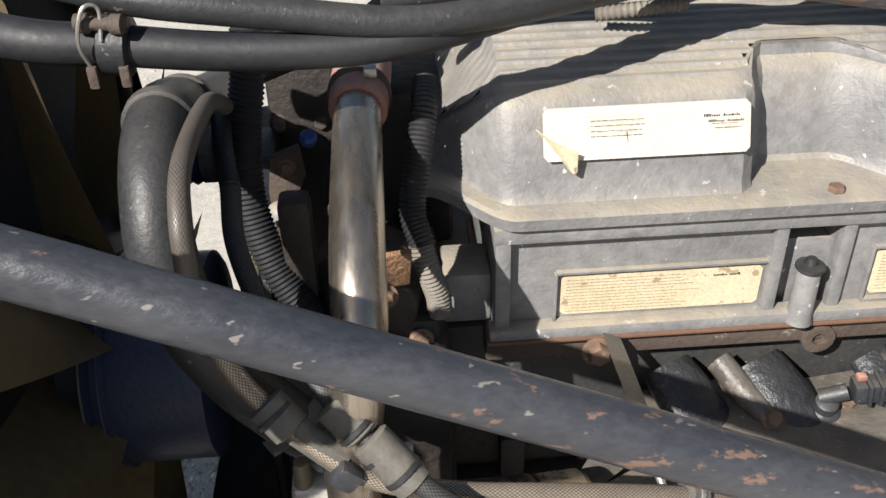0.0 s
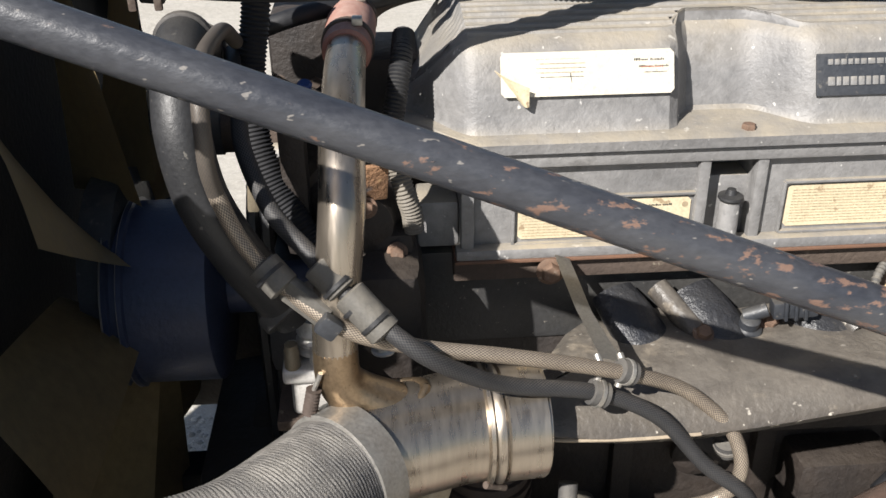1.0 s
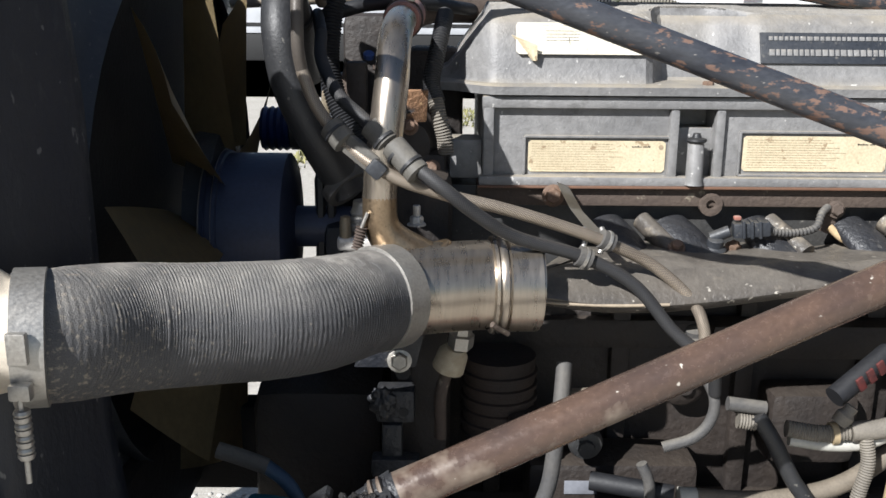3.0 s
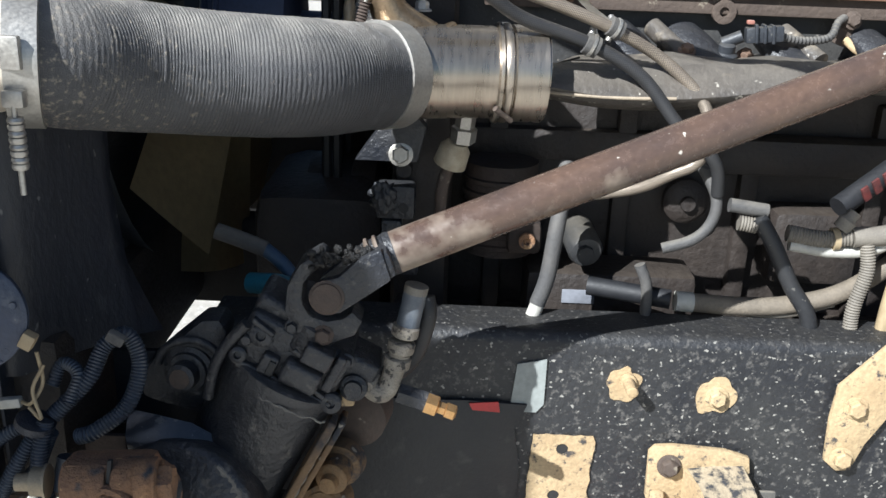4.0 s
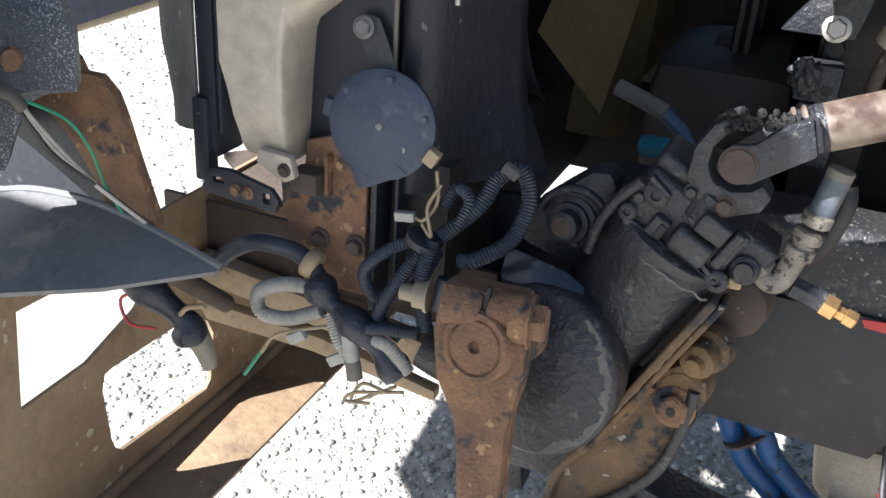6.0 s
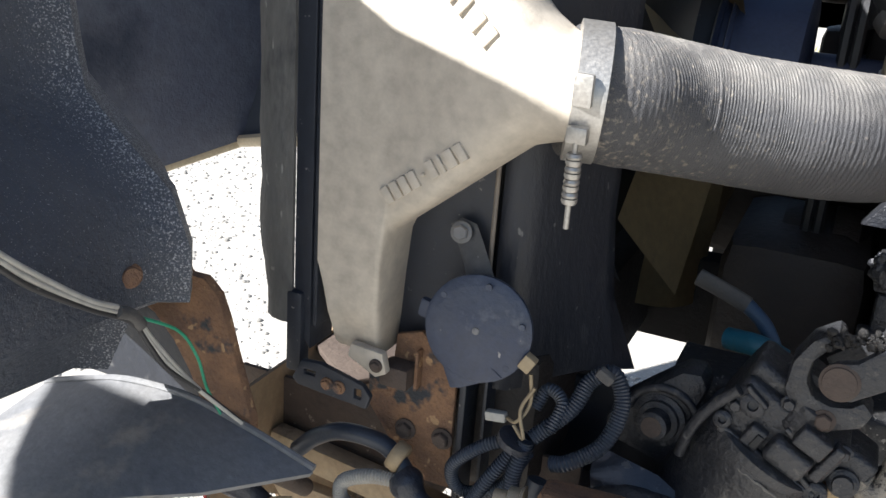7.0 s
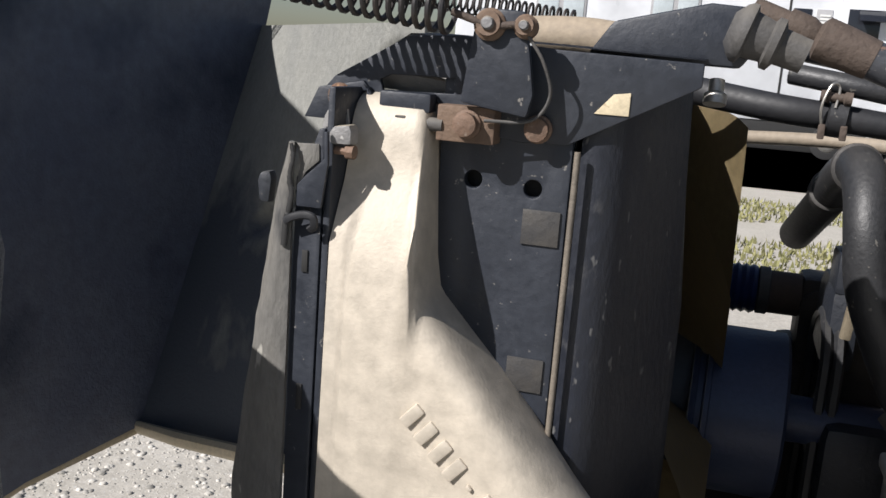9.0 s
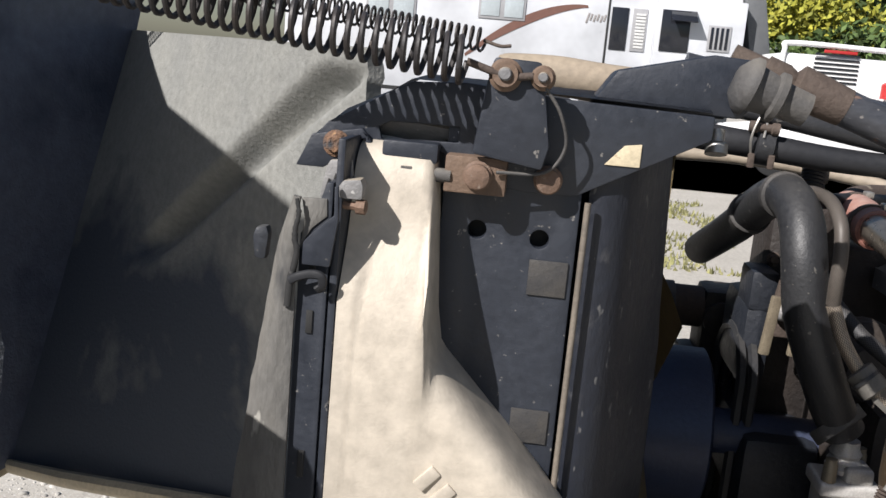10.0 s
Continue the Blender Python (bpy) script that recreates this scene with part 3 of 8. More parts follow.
lab, tt = label_sheet("warning_label", "cream paper label, one corner peeled, on the cover", 0.142, 0.337, 1.531, 1.576, 0.7575, 0.7755, PAPER_PALE, 1)
text_bars(lab, 0.18, 0.24, 1.556, 1.574, 4, 0.7562, 3, tilt=0.4, h=0.001, material=plain("faded_ink", (0.5, 0.42, 0.3)))
text_bars(lab, 0.288, 0.322, 1.567, 1.573, 1, 0.7562, 5, tilt=0.4, material=INK_SHADE_BLACK, h=0.0028)
text_bars(lab, 0.296, 0.322, 1.559, 1.564, 1, 0.7562, 6, tilt=0.4, material=INK_RED, h=0.0012)
part("badge", lathe((0.329, 0.7725, 1.569), (0, -1, 0.4), [(0, 0.0036), (0.0008, 0.0036)], 14), INK_RED, lab)
part("stain", box((0.222, 0.7645, 1.549), (0.004, 0.001, 0.011), 0, (-22, 0, 25)), INK_SHADE_BLACK, lab)
bm = bmesh.new()
curl = []
for k in range(9):
    q = k / 8
    base, tip = Vector((0.136 + 0.030 * q, 0.7600 - 0.4 * 0.036 * q + 0.4 * 0.027, 1.558 - 0.036 * q)), Vector((0.172, 0.7490, 1.5440 - 0.022 * q))
    curl.append([base.lerp(tip, j / 6) + Vector((0, -0.007 * math.sin(math.pi * j / 6) * (1 - 0.4 * q), 0)) for j in range(7)])
grid(curl, bm)
bmesh.ops.recalc_face_normals(bm, faces=bm.faces)
bmesh.ops.solidify(bm, geom=list(bm.faces), thickness=0.0006)
part("peeled_corner", bm, PAPER, lab, "curled brown-stained corner")

lab, tt = label_sheet("data_label", "yellowed paper data label with fine print on the casting", 0.163, 0.368, 1.359, 1.406, 0.7470, 0.7470, PAPER, 2)
text_bars(lab, 0.168, 0.305, 1.361, 1.403, 11, 0.7457, 11, h=0.0010)
text_bars(lab, 0.318, 0.352, 1.394, 1.401, 1, 0.7457, 12, material=INK_SHADE_BLACK, h=0.0026)
part("badge", lathe((0.361, 0.746, 1.397), (0, -1, 0), [(0, 0.0036), (0.0008, 0.0036)], 14), INK, lab)
lab, tt = label_sheet("data_label", "yellowed paper data label with fine print on the casting", 0.484, 0.70, 1.362, 1.415, 0.7470, 0.7470, PAPER, 3)
text_bars(lab, 0.49, 0.64, 1.366, 1.411, 12, 0.7457, 13, h=0.0010)
text_bars(lab, 0.655, 0.69, 1.40, 1.407, 1, 0.7457, 14, material=INK_SHADE_BLACK, h=0.0026)

bm = bmesh.new()
th = thing("name_plate", (0.58, 0.765, 1.513), "black name plate with raised pale bars on the cover", "name plate")
box((0.62, 0.7665, 1.542), (0.235, 0.004, 0.048), 0.004, (-22, 0, 0), bm=bm)
part("plate", bm, PLASTIC, th)
rr = random.Random(4)
for z, hh, y in ((1.556, 0.0065, 0.7697), (1.536, 0.010, 0.7615)):
    x = 0.515
    while x < 0.72:
        w = rr.uniform(0.005, 0.0085)
        part("raised_bar", box((x + w / 2, y, z), (w, 0.0022, hh), 0.0008, (-22, 0, 0)), CAST, th)
        x += w + 0.002


# ---- engine body ----
def engine_block():
    th = thing("engine_block", (0.55, 0.95, 0.62), "dark dirty diesel engine block and cylinder head", "engine")
    part("cylinder_head", box((0.66, 0.93, 1.27), (1.24, 0.33, 0.13), 0.006), CAST_DARK, th)
    bm = box((0.66, 0.95, 0.95), (1.24, 0.36, 0.56), 0.02)
    part("crankcase", bm, BLOCK, th)
    for i in range(6):
        part("rib", box((0.12 + 0.2 * i, 0.765, 0.97), (0.03, 0.03, 0.42), 0.008), BLOCK, th)
    for z in (1.10, 0.80):
        part("ledge", box((0.66, 0.762, z), (1.22, 0.03, 0.05), 0.01), BLOCK, th)
    part("crank_damper", lathe((-0.20, 0.93, 0.86), (1, 0, 0), [(0, 0.10), (0.004, 0.165), (0.05, 0.17), (0.055, 0.15), (0.075, 0.15), (0.08, 0.17), (0.12, 0.168), (0.16, 0.09)], 44), BLOCK, th)
    part("front_crossmember", box((-0.16, 0.92, 0.62), (0.16, 0.90, 0.14), 0.02), BLOCK, th)
    part("lower_front_case", box((-0.16, 0.90, 0.84), (0.22, 0.34, 0.34), 0.05), BLOCK, th)
    bm = box((0.005, 0.90, 1.04), (0.09, 0.50, 0.66), 0.03)
    box((0.0, 0.80, 1.18), (0.07, 0.22, 0.14), 0.03, bm=bm)
    for k in range(6):
        lathe((-0.02, 0.645, 0.80 + 0.07 * k), (0, -1, 0), [(0, 0.012), (0.014, 0.011)], 10, bm)
    part("front_case", bm, BLOCK, th)
    # Dark block added to close the gap behind the fan.
    part("far_bracket", box((-0.235, 1.14, 0.960), (0.27, 0.05, 0.21), 0.02), BLOCK, th)
    part("oil_pan", box((0.7, 0.95, 0.58), (1.1, 0.28, 0.2), 0.03), BLOCK, th)
    bm = box((0.70, 0.765, 1.322), (1.226, 0.05, 0.028), 0.003)
    part("head_flange", bm, RUST_FLAT, th, "brown rusty head flange")
    bm = plate(ring_poly(0.44, 1.312, 0.018), "y", 0.735, 0.012, 0.001, holes=(ring_poly(0.44, 1.312, 0.007),))
    part("lifting_tab", bm, RUST_FLAT, th, "drilled lifting tab")
    return th


engine_block()


def intake_manifold():
    th = thing("intake_manifold", (0.6, 0.62, 1.16), "black dusty cast intake manifold along the engine", "manifold")
    rows = []
    xs = [0.135, 0.16, 0.19, 0.22, 0.26, 0.30] + [0.35 + 0.05 * i for i in range(20)]
    for x in xs:
        g = smooth01((x - 0.13) / 0.14)
        top = 1.232 + 0.026 * g + 0.004 * math.sin(x * 40)
        low = 1.216 - 0.014 * g + 0.034 * smooth01((x - 0.30) / 0.34)
        back = 0.62 + 0.13 * g
        front = 0.555 - 0.0 * g
        prof = [(back, low - 0.01), (front + 0.03, low - 0.012), (front, low), (front - 0.006, low + 0.010), (front - 0.002, low + 0.018), (front + 0.03, (low + top) / 2 + 0.022), (front + 0.075, top - 0.002), (front + 0.10 * (0.4 + 0.6 * g), top), (back, top - 0.01)]
        rows.append([(x, y, z) for y, z in prof])
    bm = grid(rows, close_u=True)
    bm.faces.new([v for v in bm.verts if abs(v.co.x - xs[0]) < 1e-6])
    part("body", bm, MANIFOLD, th, angle=50)
    for x in (0.296, 0.395, 0.520, 0.665, 0.760, 0.98, 1.07):
        path = spline([(x - 0.014, 0.742, 1.282), (x, 0.715, 1.266), (x + 0.016, 0.688, 1.246), (x + 0.028, 0.660, 1.232)], 6)
        part("runner", sweep(bmesh.new(), path, lambda q, i: 0.016 + 0.003 * math.sin(3 * q), 20, flat=1.9), GREASE, th, angle=70)
    part("lip", tube([(0.165, 0.553, 1.2165), (0.20, 0.551, 1.214), (0.27, 0.550, 1.212), (0.34, 0.550, 1.214)], 0.0022, 6, 8), DUSTY_TAN, th, "dusty tan casting edge")
    for x in (0.352, 0.545, 0.72):
        part("stud_boss", rod((x - 0.014, 0.742, 1.286), (x + 0.024, 0.678, 1.252), 0.0145, 20), MANIFOLD, th)
    for x, y, z in ((0.376, 0.672, 1.262), (0.468, 0.70, 1.255), (0.70, 0.69, 1.262)):
        part("port_bolt", hexbolt((x, y, z), (0, -0.5, 0.85), 0.0095, 0.009), COPPERY, th, "rusty hex bolt")
    return th


intake_manifold()


def sensor():
    th = thing("pressure_sensor", (0.436, 0.70, 1.25), "black sensor with plug on the intake manifold", "sensor")
    part("base", lathe((0.436, 0.692, 1.238), (0, -0.25, 1), [(0, 0.024), (0.006, 0.024), (0.008, 0.017), (0.02, 0.017), (0.024, 0.012), (0.034, 0.012), (0.037, 0.008)], 22), PLASTIC, th)
    bm = rod((0.43, 0.69, 1.272), (0.455, 0.684, 1.284), 0.009, 12)
    box((0.485, 0.682, 1.288), (0.052, 0.022, 0.022), 0.003, (0, -6, -6), bm=bm)
    for k in range(3):
        box((0.472 + 0.012 * k, 0.68, 1.289), (0.004, 0.026, 0.026), 0.001, (0, -6, -6), bm=bm)
    part("plug", bm, PLASTIC, th)
    part("lock_tab", box((0.464, 0.683, 1.304), (0.010, 0.009, 0.006), 0.002), RED_RUBBER, th, "red lock tab")
    part("wire", ribbed([(0.51, 0.682, 1.285), (0.545, 0.69, 1.28), (0.585, 0.70, 1.285), (0.60, 0.715, 1.305), (0.615, 0.73, 1.312)], 0.0055), RUBBER_GREY, th)
    return th


sensor()
th = thing("hose_bracket", (0.62, 0.73, 1.28), "rusty bolted bracket with a small wire end", "bracket")
part("strap", box((0.622, 0.735, 1.295), (0.02, 0.008, 0.05), 0.002, (0, 20, 0)), RUST_FLAT, th)
part("bolt", hexbolt((0.626, 0.728, 1.308), (0, -1, 0.2), 0.010, 0.009), RUST_FLAT, th)
part("tail", tube([(0.62, 0.73, 1.28), (0.645, 0.71, 1.262), (0.72, 0.70, 1.245), (0.85, 0.70, 1.235)], 0.006), RUST_TAN, th)


# ---- charge air tube, hose and clamps ----
def band_clamp(th, centre, axis, r, width=0.02, material=None):
    part("clamp_band", lathe(Vector(centre) - Vector(axis).normalized() * width / 2, axis, [(0, r), (0.0005, r + 0.0018), (width - 0.0005, r + 0.0018), (width, r)], 40), material or STEEL, th, "steel band clamp")


def charge_air_tube():
    th = thing("charge_air_tube", (0.05, 0.55, 1.18), "stainless steel charge air tube with welded branch pipe", "pipe")
    path = spline([(-0.075, 0.462, 1.240), (-0.02, 0.52, 1.239), (0.05, 0.548, 1.238), (0.10, 0.56, 1.237), (0.165, 0.565, 1.235)], 8)
    part("tube", sweep(bmesh.new(), path, 0.0602, 44), STAINLESS, th)
    d = Vector((1, 0.1, -0.02)).normalized()
    part("bead", lathe(Vector((0.097, 0.559, 1.237)), d, [(0, 0.060), (0.002, 0.0652), (0.006, 0.0662), (0.008, 0.062), (0.012, 0.0648), (0.018, 0.0648), (0.020, 0.060)], 44), STAINLESS, th, "rolled bead and clamp")
    part("joint_sleeve", lathe(Vector((0.118, 0.561, 1.237)), d, [(0, 0.061), (0.002, 0.0632), (0.043, 0.0632), (0.045, 0.058)], 44), STAINLESS, th, "dull end sleeve")
    part("clamp_bolt", rod((0.100, 0.505, 1.200), (0.122, 0.520, 1.182), 0.004, 10), RUST_FLAT, th)
    # branch
    pts = [(-0.022, 0.93, 1.585), (-0.026, 0.84, 1.579), (-0.028, 0.74, 1.574), (-0.029, 0.65, 1.562), (-0.030, 0.595, 1.540), (-0.031, 0.560, 1.505), (-0.037, 0.542, 1.45), (-0.043, 0.536, 1.40), (-0.046, 0.535, 1.36)]
    part("branch_pipe", sweep(bmesh.new(), spline(pts, 10), 0.0222, 28), STAINLESS, th, "straight stainless branch pipe")
    part("branch_bend", sweep(bmesh.new(), spline([(-0.046, 0.535, 1.362), (-0.044, 0.534, 1.325), (-0.028, 0.538, 1.30), (0.005, 0.543, 1.275)], 8), lambda s, i: 0.0222 + 0.008 * s * s, 28), STAINLESS_BROWN, th, "heat-browned pipe bend")
    part("weld", sweep(bmesh.new(), [Vector((0.006 + 0.036 * math.cos(a), 0.548 + 0.026 * math.sin(a), 1.2965 - 0.012 * math.sin(a) ** 2)) for a in [2 * math.pi * k / 24 for k in range(25)]], 0.0058, 10, False), STAINLESS_BROWN, th, "brown weld seam")
    return th


charge_air_tube()


def charge_hose():
    th = thing("charge_air_hose", (-0.2, 0.35, 1.2), "thick grey ribbed charge air hose with steel clamps", "hose")
    axis = [(-0.374, 0.201, 1.289), (-0.342, 0.222, 1.285), (-0.292, 0.286, 1.271), (-0.22, 0.336, 1.258), (-0.13, 0.386, 1.249), (-0.052, 0.484, 1.238)]
    path = even(spline(axis, 60), 0.0009)
    sides = 72
    bm = sweep(bmesh.new(), path, lambda s, i: 0.0632 + 0.0040 * smooth01(s / 0.15) - 0.0026 * smooth01((s - 0.75) / 0.25), sides)
    bm.verts.ensure_lookup_table()
    for i, c in enumerate(path):
        for k in range(sides):
            v = bm.verts[i * sides + k]
            q = v.co * 26
            wave = math.sin(2 * math.pi * (i / 4.6 + 0.22 * noise.noise(q) + 0.26 * noise.noise(q * 3.3)))
            soft = max(0.05, 0.55 + 1.1 * noise.noise(v.co * 120)) * (0.5 + 0.5 * smooth01(i / 140))
            v.co += (v.co - c).normalized() * (0.00062 * wave * soft + 0.0010 * noise.noise(v.co * 14))
    part("wrap", bm, WRAP, th, angle=70)
    part("mark", lathe((-0.279, 0.296, 1.2685), (0.075, 0.055, -0.013), [(-0.0016, 0.0655), (-0.0008, 0.0672), (0.0008, 0.0672), (0.0016, 0.0655)], 48), WRAP, th, "faint moulding line")
    a = Vector((0.9, 0.30, -0.05))
    band_clamp(th, (-0.358, 0.204, 1.289), a, 0.0655, 0.030)
    bm = box((-0.343, 0.139, 1.302), (0.018, 0.008, 0.03), 0.002)
    box((-0.343, 0.137, 1.262), (0.02, 0.012, 0.016), 0.003, bm=bm)
    part("clamp_saddle", bm, STEEL, th)
    rod((-0.343, 0.134, 1.26), (-0.342, 0.132, 1.175), 0.0028, 10, bm=(bm := bmesh.new()))
    part("clamp_screw", bm, STEEL, th, "long clamp screw")
    for k in range(8):
        part("spring_washer", lathe((-0.3425, 0.1335, 1.246 - 0.006 * k), (0, 0, -1), [(0, 0.0075 if k % 2 else 0.0068), (0.0028, 0.0078), (0.0055, 0.0066)], 14), STEEL, th)
    band_clamp(th, (-0.041, 0.497, 1.238), (0.075, 0.085, -0.008), 0.0660, 0.034)
    return th


charge_hose()

th = thing("temperature_sensor", (-0.072, 0.52, 1.30), "small rusty sensor with spring on the clamp", "sensor")
part("spring", ribbed([(-0.074, 0.515, 1.298), (-0.068, 0.515, 1.326)], 0.0065, 0.004, 0.2), RUST_FLAT, th)
part("pin", rod((-0.068, 0.515, 1.325), (-0.06, 0.514, 1.345), 0.0025, 8), STEEL, th)


# ---- coolant parts at the engine front ----
def thermostat_housing():
    th = thing("thermostat_housing", (-0.08, 0.63, 1.2), "bright bare aluminium thermostat housing with studs", "housing")
    bm = box((-0.072, 0.628, 1.2815), (0.074, 0.064, 0.019), 0.006, segs=3)
    box((-0.070, 0.630, 1.250), (0.064, 0.056, 0.050), 0.010, bm=bm, segs=3)
    box((-0.062, 0.622, 1.298), (0.034, 0.040, 0.024), 0.007, bm=bm, segs=3)
    part("body", bm, ALLOY, th, angle=60)
    part("neck", lathe((-0.074, 0.632, 1.296), (0, 0, 1), [(0, 0.021), (0.006, 0.022), (0.009, 0.018), (0.014, 0.0205), (0.019, 0.017), (0.024, 0.0195), (0.030, 0.016), (0.040, 0.015)], 28), ALLOY, th, "ridged pale hose neck")
    for x, y in ((-0.0975, 0.606), (-0.047, 0.656)):
        part("stud_sleeve", lathe((x, y, 1.290), (0, 0, 1), [(0, 0.0088), (0.022, 0.0082), (0.024, 0.0070), (0.029, 0.0070), (0.030, 0.004)], 18), WORN_TAN, th, "tan-stained bolt in a raised sleeve")
    part("stud", hexbolt((0.0, 0.6, 1.31), (0, 0, 1), 0.0095, 0.012, shank=0.014), ALLOY, th, "zinc stud and nut")
    part("lower_bracket", box((-0.076, 0.63, 1.218), (0.088, 0.07, 0.014), 0.004), RUST_FLAT, th, "black bracket with rusty edge")
    return th


thermostat_housing()


def coupling():
    th = thing("hose_coupling", (-0.02, 0.92, 1.55), "faded red silicone hose coupling with two worm clamps", "coupling")
    a, b = Vector((-0.027, 0.79, 1.5765)), Vector((-0.020, 0.945, 1.5875))
    ax = (b - a).normalized()
    L = (b - a).length
    part("sleeve", lathe(a, ax, [(0, 0.024), (0.003, 0.0275), (0.03, 0.0285), (L * 0.5, 0.030), (L - 0.02, 0.0285), (L, 0.026)], 28), RED_RUBBER, th)
    for s in (0.16, 0.72):
        part("worm_clamp", lathe(a + ax * L * s, ax, [(0, 0.028), (0.001, 0.0305), (0.012, 0.0305), (0.013, 0.028)], 28), RUST_FLAT, th, "rusty worm clamp")
        part("clamp_screw", box(a + ax * L * s + Vector((0.012, -0.006, 0.03)), (0.012, 0.016, 0.009), 0.002), STEEL, th)
    part("rear_pipe", tube([(-0.02, 0.95, 1.583), (0.02, 1.02, 1.592), (0.10, 1.08, 1.592), (0.3, 1.11, 1.59)], 0.024, sides=22), RUST_FLAT, th, "brown pipe behind the cover")
    return th


coupling()


def radiator_hose():
    th = thing("radiator_hose", (-0.09, 0.61, 1.34), "black rubber upper radiator hose with molded elbow", "hose")
    part("hose", tube([(-0.203, 1.073, 1.481), (-0.198, 0.961, 1.521), (-0.192, 0.86, 1.56), (-0.188, 0.774, 1.598), (-0.182, 0.703, 1.622), (-0.179, 0.651, 1.62), (-0.176, 0.613, 1.6), (-0.173, 0.589, 1.56), (-0.163, 0.585, 1.501), (-0.138, 0.589, 1.441), (-0.112, 0.602, 1.39), (-0.09, 0.610, 1.355)], 0.0258, 10, 26), RUBBER, th)
    for c, d in (((-0.181, 0.69, 1.6225), (0.05, -1, 0.05)), ((-0.190, 0.815, 1.58), (0, -0.9, 0.4))):
        part("collar", lathe(c, d, [(-0.008, 0.027), (-0.006, 0.0295), (0.006, 0.0295), (0.008, 0.027)], 28), HOSE_DUSTY, th)
    part("end_clamp", lathe((-0.096, 0.612, 1.361), (0.55, -0.4, -0.6), [(-0.009, 0.031), (-0.008, 0.034), (0.008, 0.034), (0.009, 0.031)], 28), RUBBER_GREY, th)
    return th


radiator_hose()


# ---- slim hoses across the engine ----
def slim_hose(name, label, pts, r, material, lead=None, lead_material=None):
    GAP = BRAID_GAP if material == BRAID else RUBBER_DEEP
    th = thing(name, pts[0], label, "hose")
    part("hose", braided(pts, r), material, th, angle=180).data.materials.append(GAP)
    if lead:
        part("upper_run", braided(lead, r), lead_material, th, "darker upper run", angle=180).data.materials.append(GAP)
    return th


slim_hose("braided_hose", "tan steel-braided fuel hose clipped across the engine",
          [(-0.144, 0.555, 1.519), (-0.125, 0.547, 1.474), (-0.090, 0.535, 1.432), (-0.030, 0.512, 1.393), (0.04, 0.515, 1.368), (0.11, 0.523, 1.350), (0.18, 0.536, 1.327), (0.251, 0.551, 1.299), (0.32, 0.568, 1.262), (0.372, 0.560, 1.217), (0.388, 0.546, 1.180), (0.386, 0.543, 1.148), (0.372, 0.546, 1.126), (0.346, 0.550, 1.112), (0.312, 0.570, 1.087), (0.27, 0.592, 1.070), (0.21, 0.62, 1.053)], 0.0078, BRAID,
          [(-0.142, 0.763, 1.601), (-0.146, 0.719, 1.625), (-0.149, 0.658, 1.631), (-0.15, 0.598, 1.628), (-0.148, 0.561, 1.608), (-0.147, 0.548, 1.575), (-0.147, 0.548, 1.546), (-0.144, 0.555, 1.519)], BRAID_SHADED)
slim_hose("black_fuel_hose", "black cloth-covered fuel hose clipped across the engine",
          [(-0.135, 0.69, 1.56), (-0.130, 0.65, 1.525), (-0.101, 0.59, 1.484), (-0.066, 0.552, 1.458), (-0.033, 0.522, 1.430), (0.030, 0.487, 1.386), (0.08, 0.500, 1.345), (0.13, 0.522, 1.312), (0.219, 0.545, 1.281), (0.29, 0.548, 1.242), (0.345, 0.540, 1.180), (0.385, 0.534, 1.148), (0.404, 0.540, 1.122), (0.412, 0.552, 1.085)], 0.0085, BRAID_BLACK,
          [(-0.150, 0.78, 1.585), (-0.143, 0.73, 1.578), (-0.135, 0.69, 1.56)], RUBBER)


def hose_clip():
    """Paired plastic saddle clamps that hold two hoses together."""
    th = thing("hose_clamp_block", (-0.06, 0.53, 1.42), "black plastic paired hose clamps with cable ties", "clamp")
    d = Vector((0.62, -0.36, -0.62)).normalized()
    for c, L in (((-0.098, 0.539, 1.440), 0.016), ((-0.045, 0.531, 1.441), 0.018), ((-0.012, 0.508, 1.414), 0.026)):
        part("saddle", lathe(Vector(c) - d * L, d, [(0, 0.013), (0.002, 0.0165), (2 * L - 0.002, 0.0165), (2 * L, 0.013)], 18), CLIP_DUSTY, th)
    for c in ((-0.040, 0.526, 1.436), (-0.006, 0.503, 1.409), (-0.022, 0.514, 1.421), (-0.102, 0.54, 1.443)):
        part("cable_tie", lathe(Vector(c), d, [(0, 0.0172), (0.004, 0.0172)], 20), RUBBER, th)
    part("link", box((-0.068, 0.526, 1.418), (0.05, 0.014, 0.026), 0.005, (0, 35, -20)), CLIP_DUSTY, th, "white-faced link between the clamps")
    part("knot", box((-0.048, 0.507, 1.402), (0.022, 0.014, 0.022), 0.005, (0, 40, 0)), PLASTIC, th)
    return th


hose_clip()


def p_clip(at, d, r, tabto=None):
    th = thing("p_clip", at, "rubber-lined steel P clip round a hose", "clip", "hose clips")
    d = Vector(d).normalized()
    for k in (-0.006, 0.005):
        part("band", lathe(Vector(at) + d * k, d, [(-0.004, r), (-0.0035, r + 0.003), (0.0035, r + 0.003), (0.004, r)], 22), RUBBER_GREY, th)
    part("steel_strap", lathe(Vector(at), d, [(-0.0025, r + 0.001), (-0.002, r + 0.0045), (0.002, r + 0.0045), (0.0025, r + 0.001)], 22), STEEL, th)
    return th


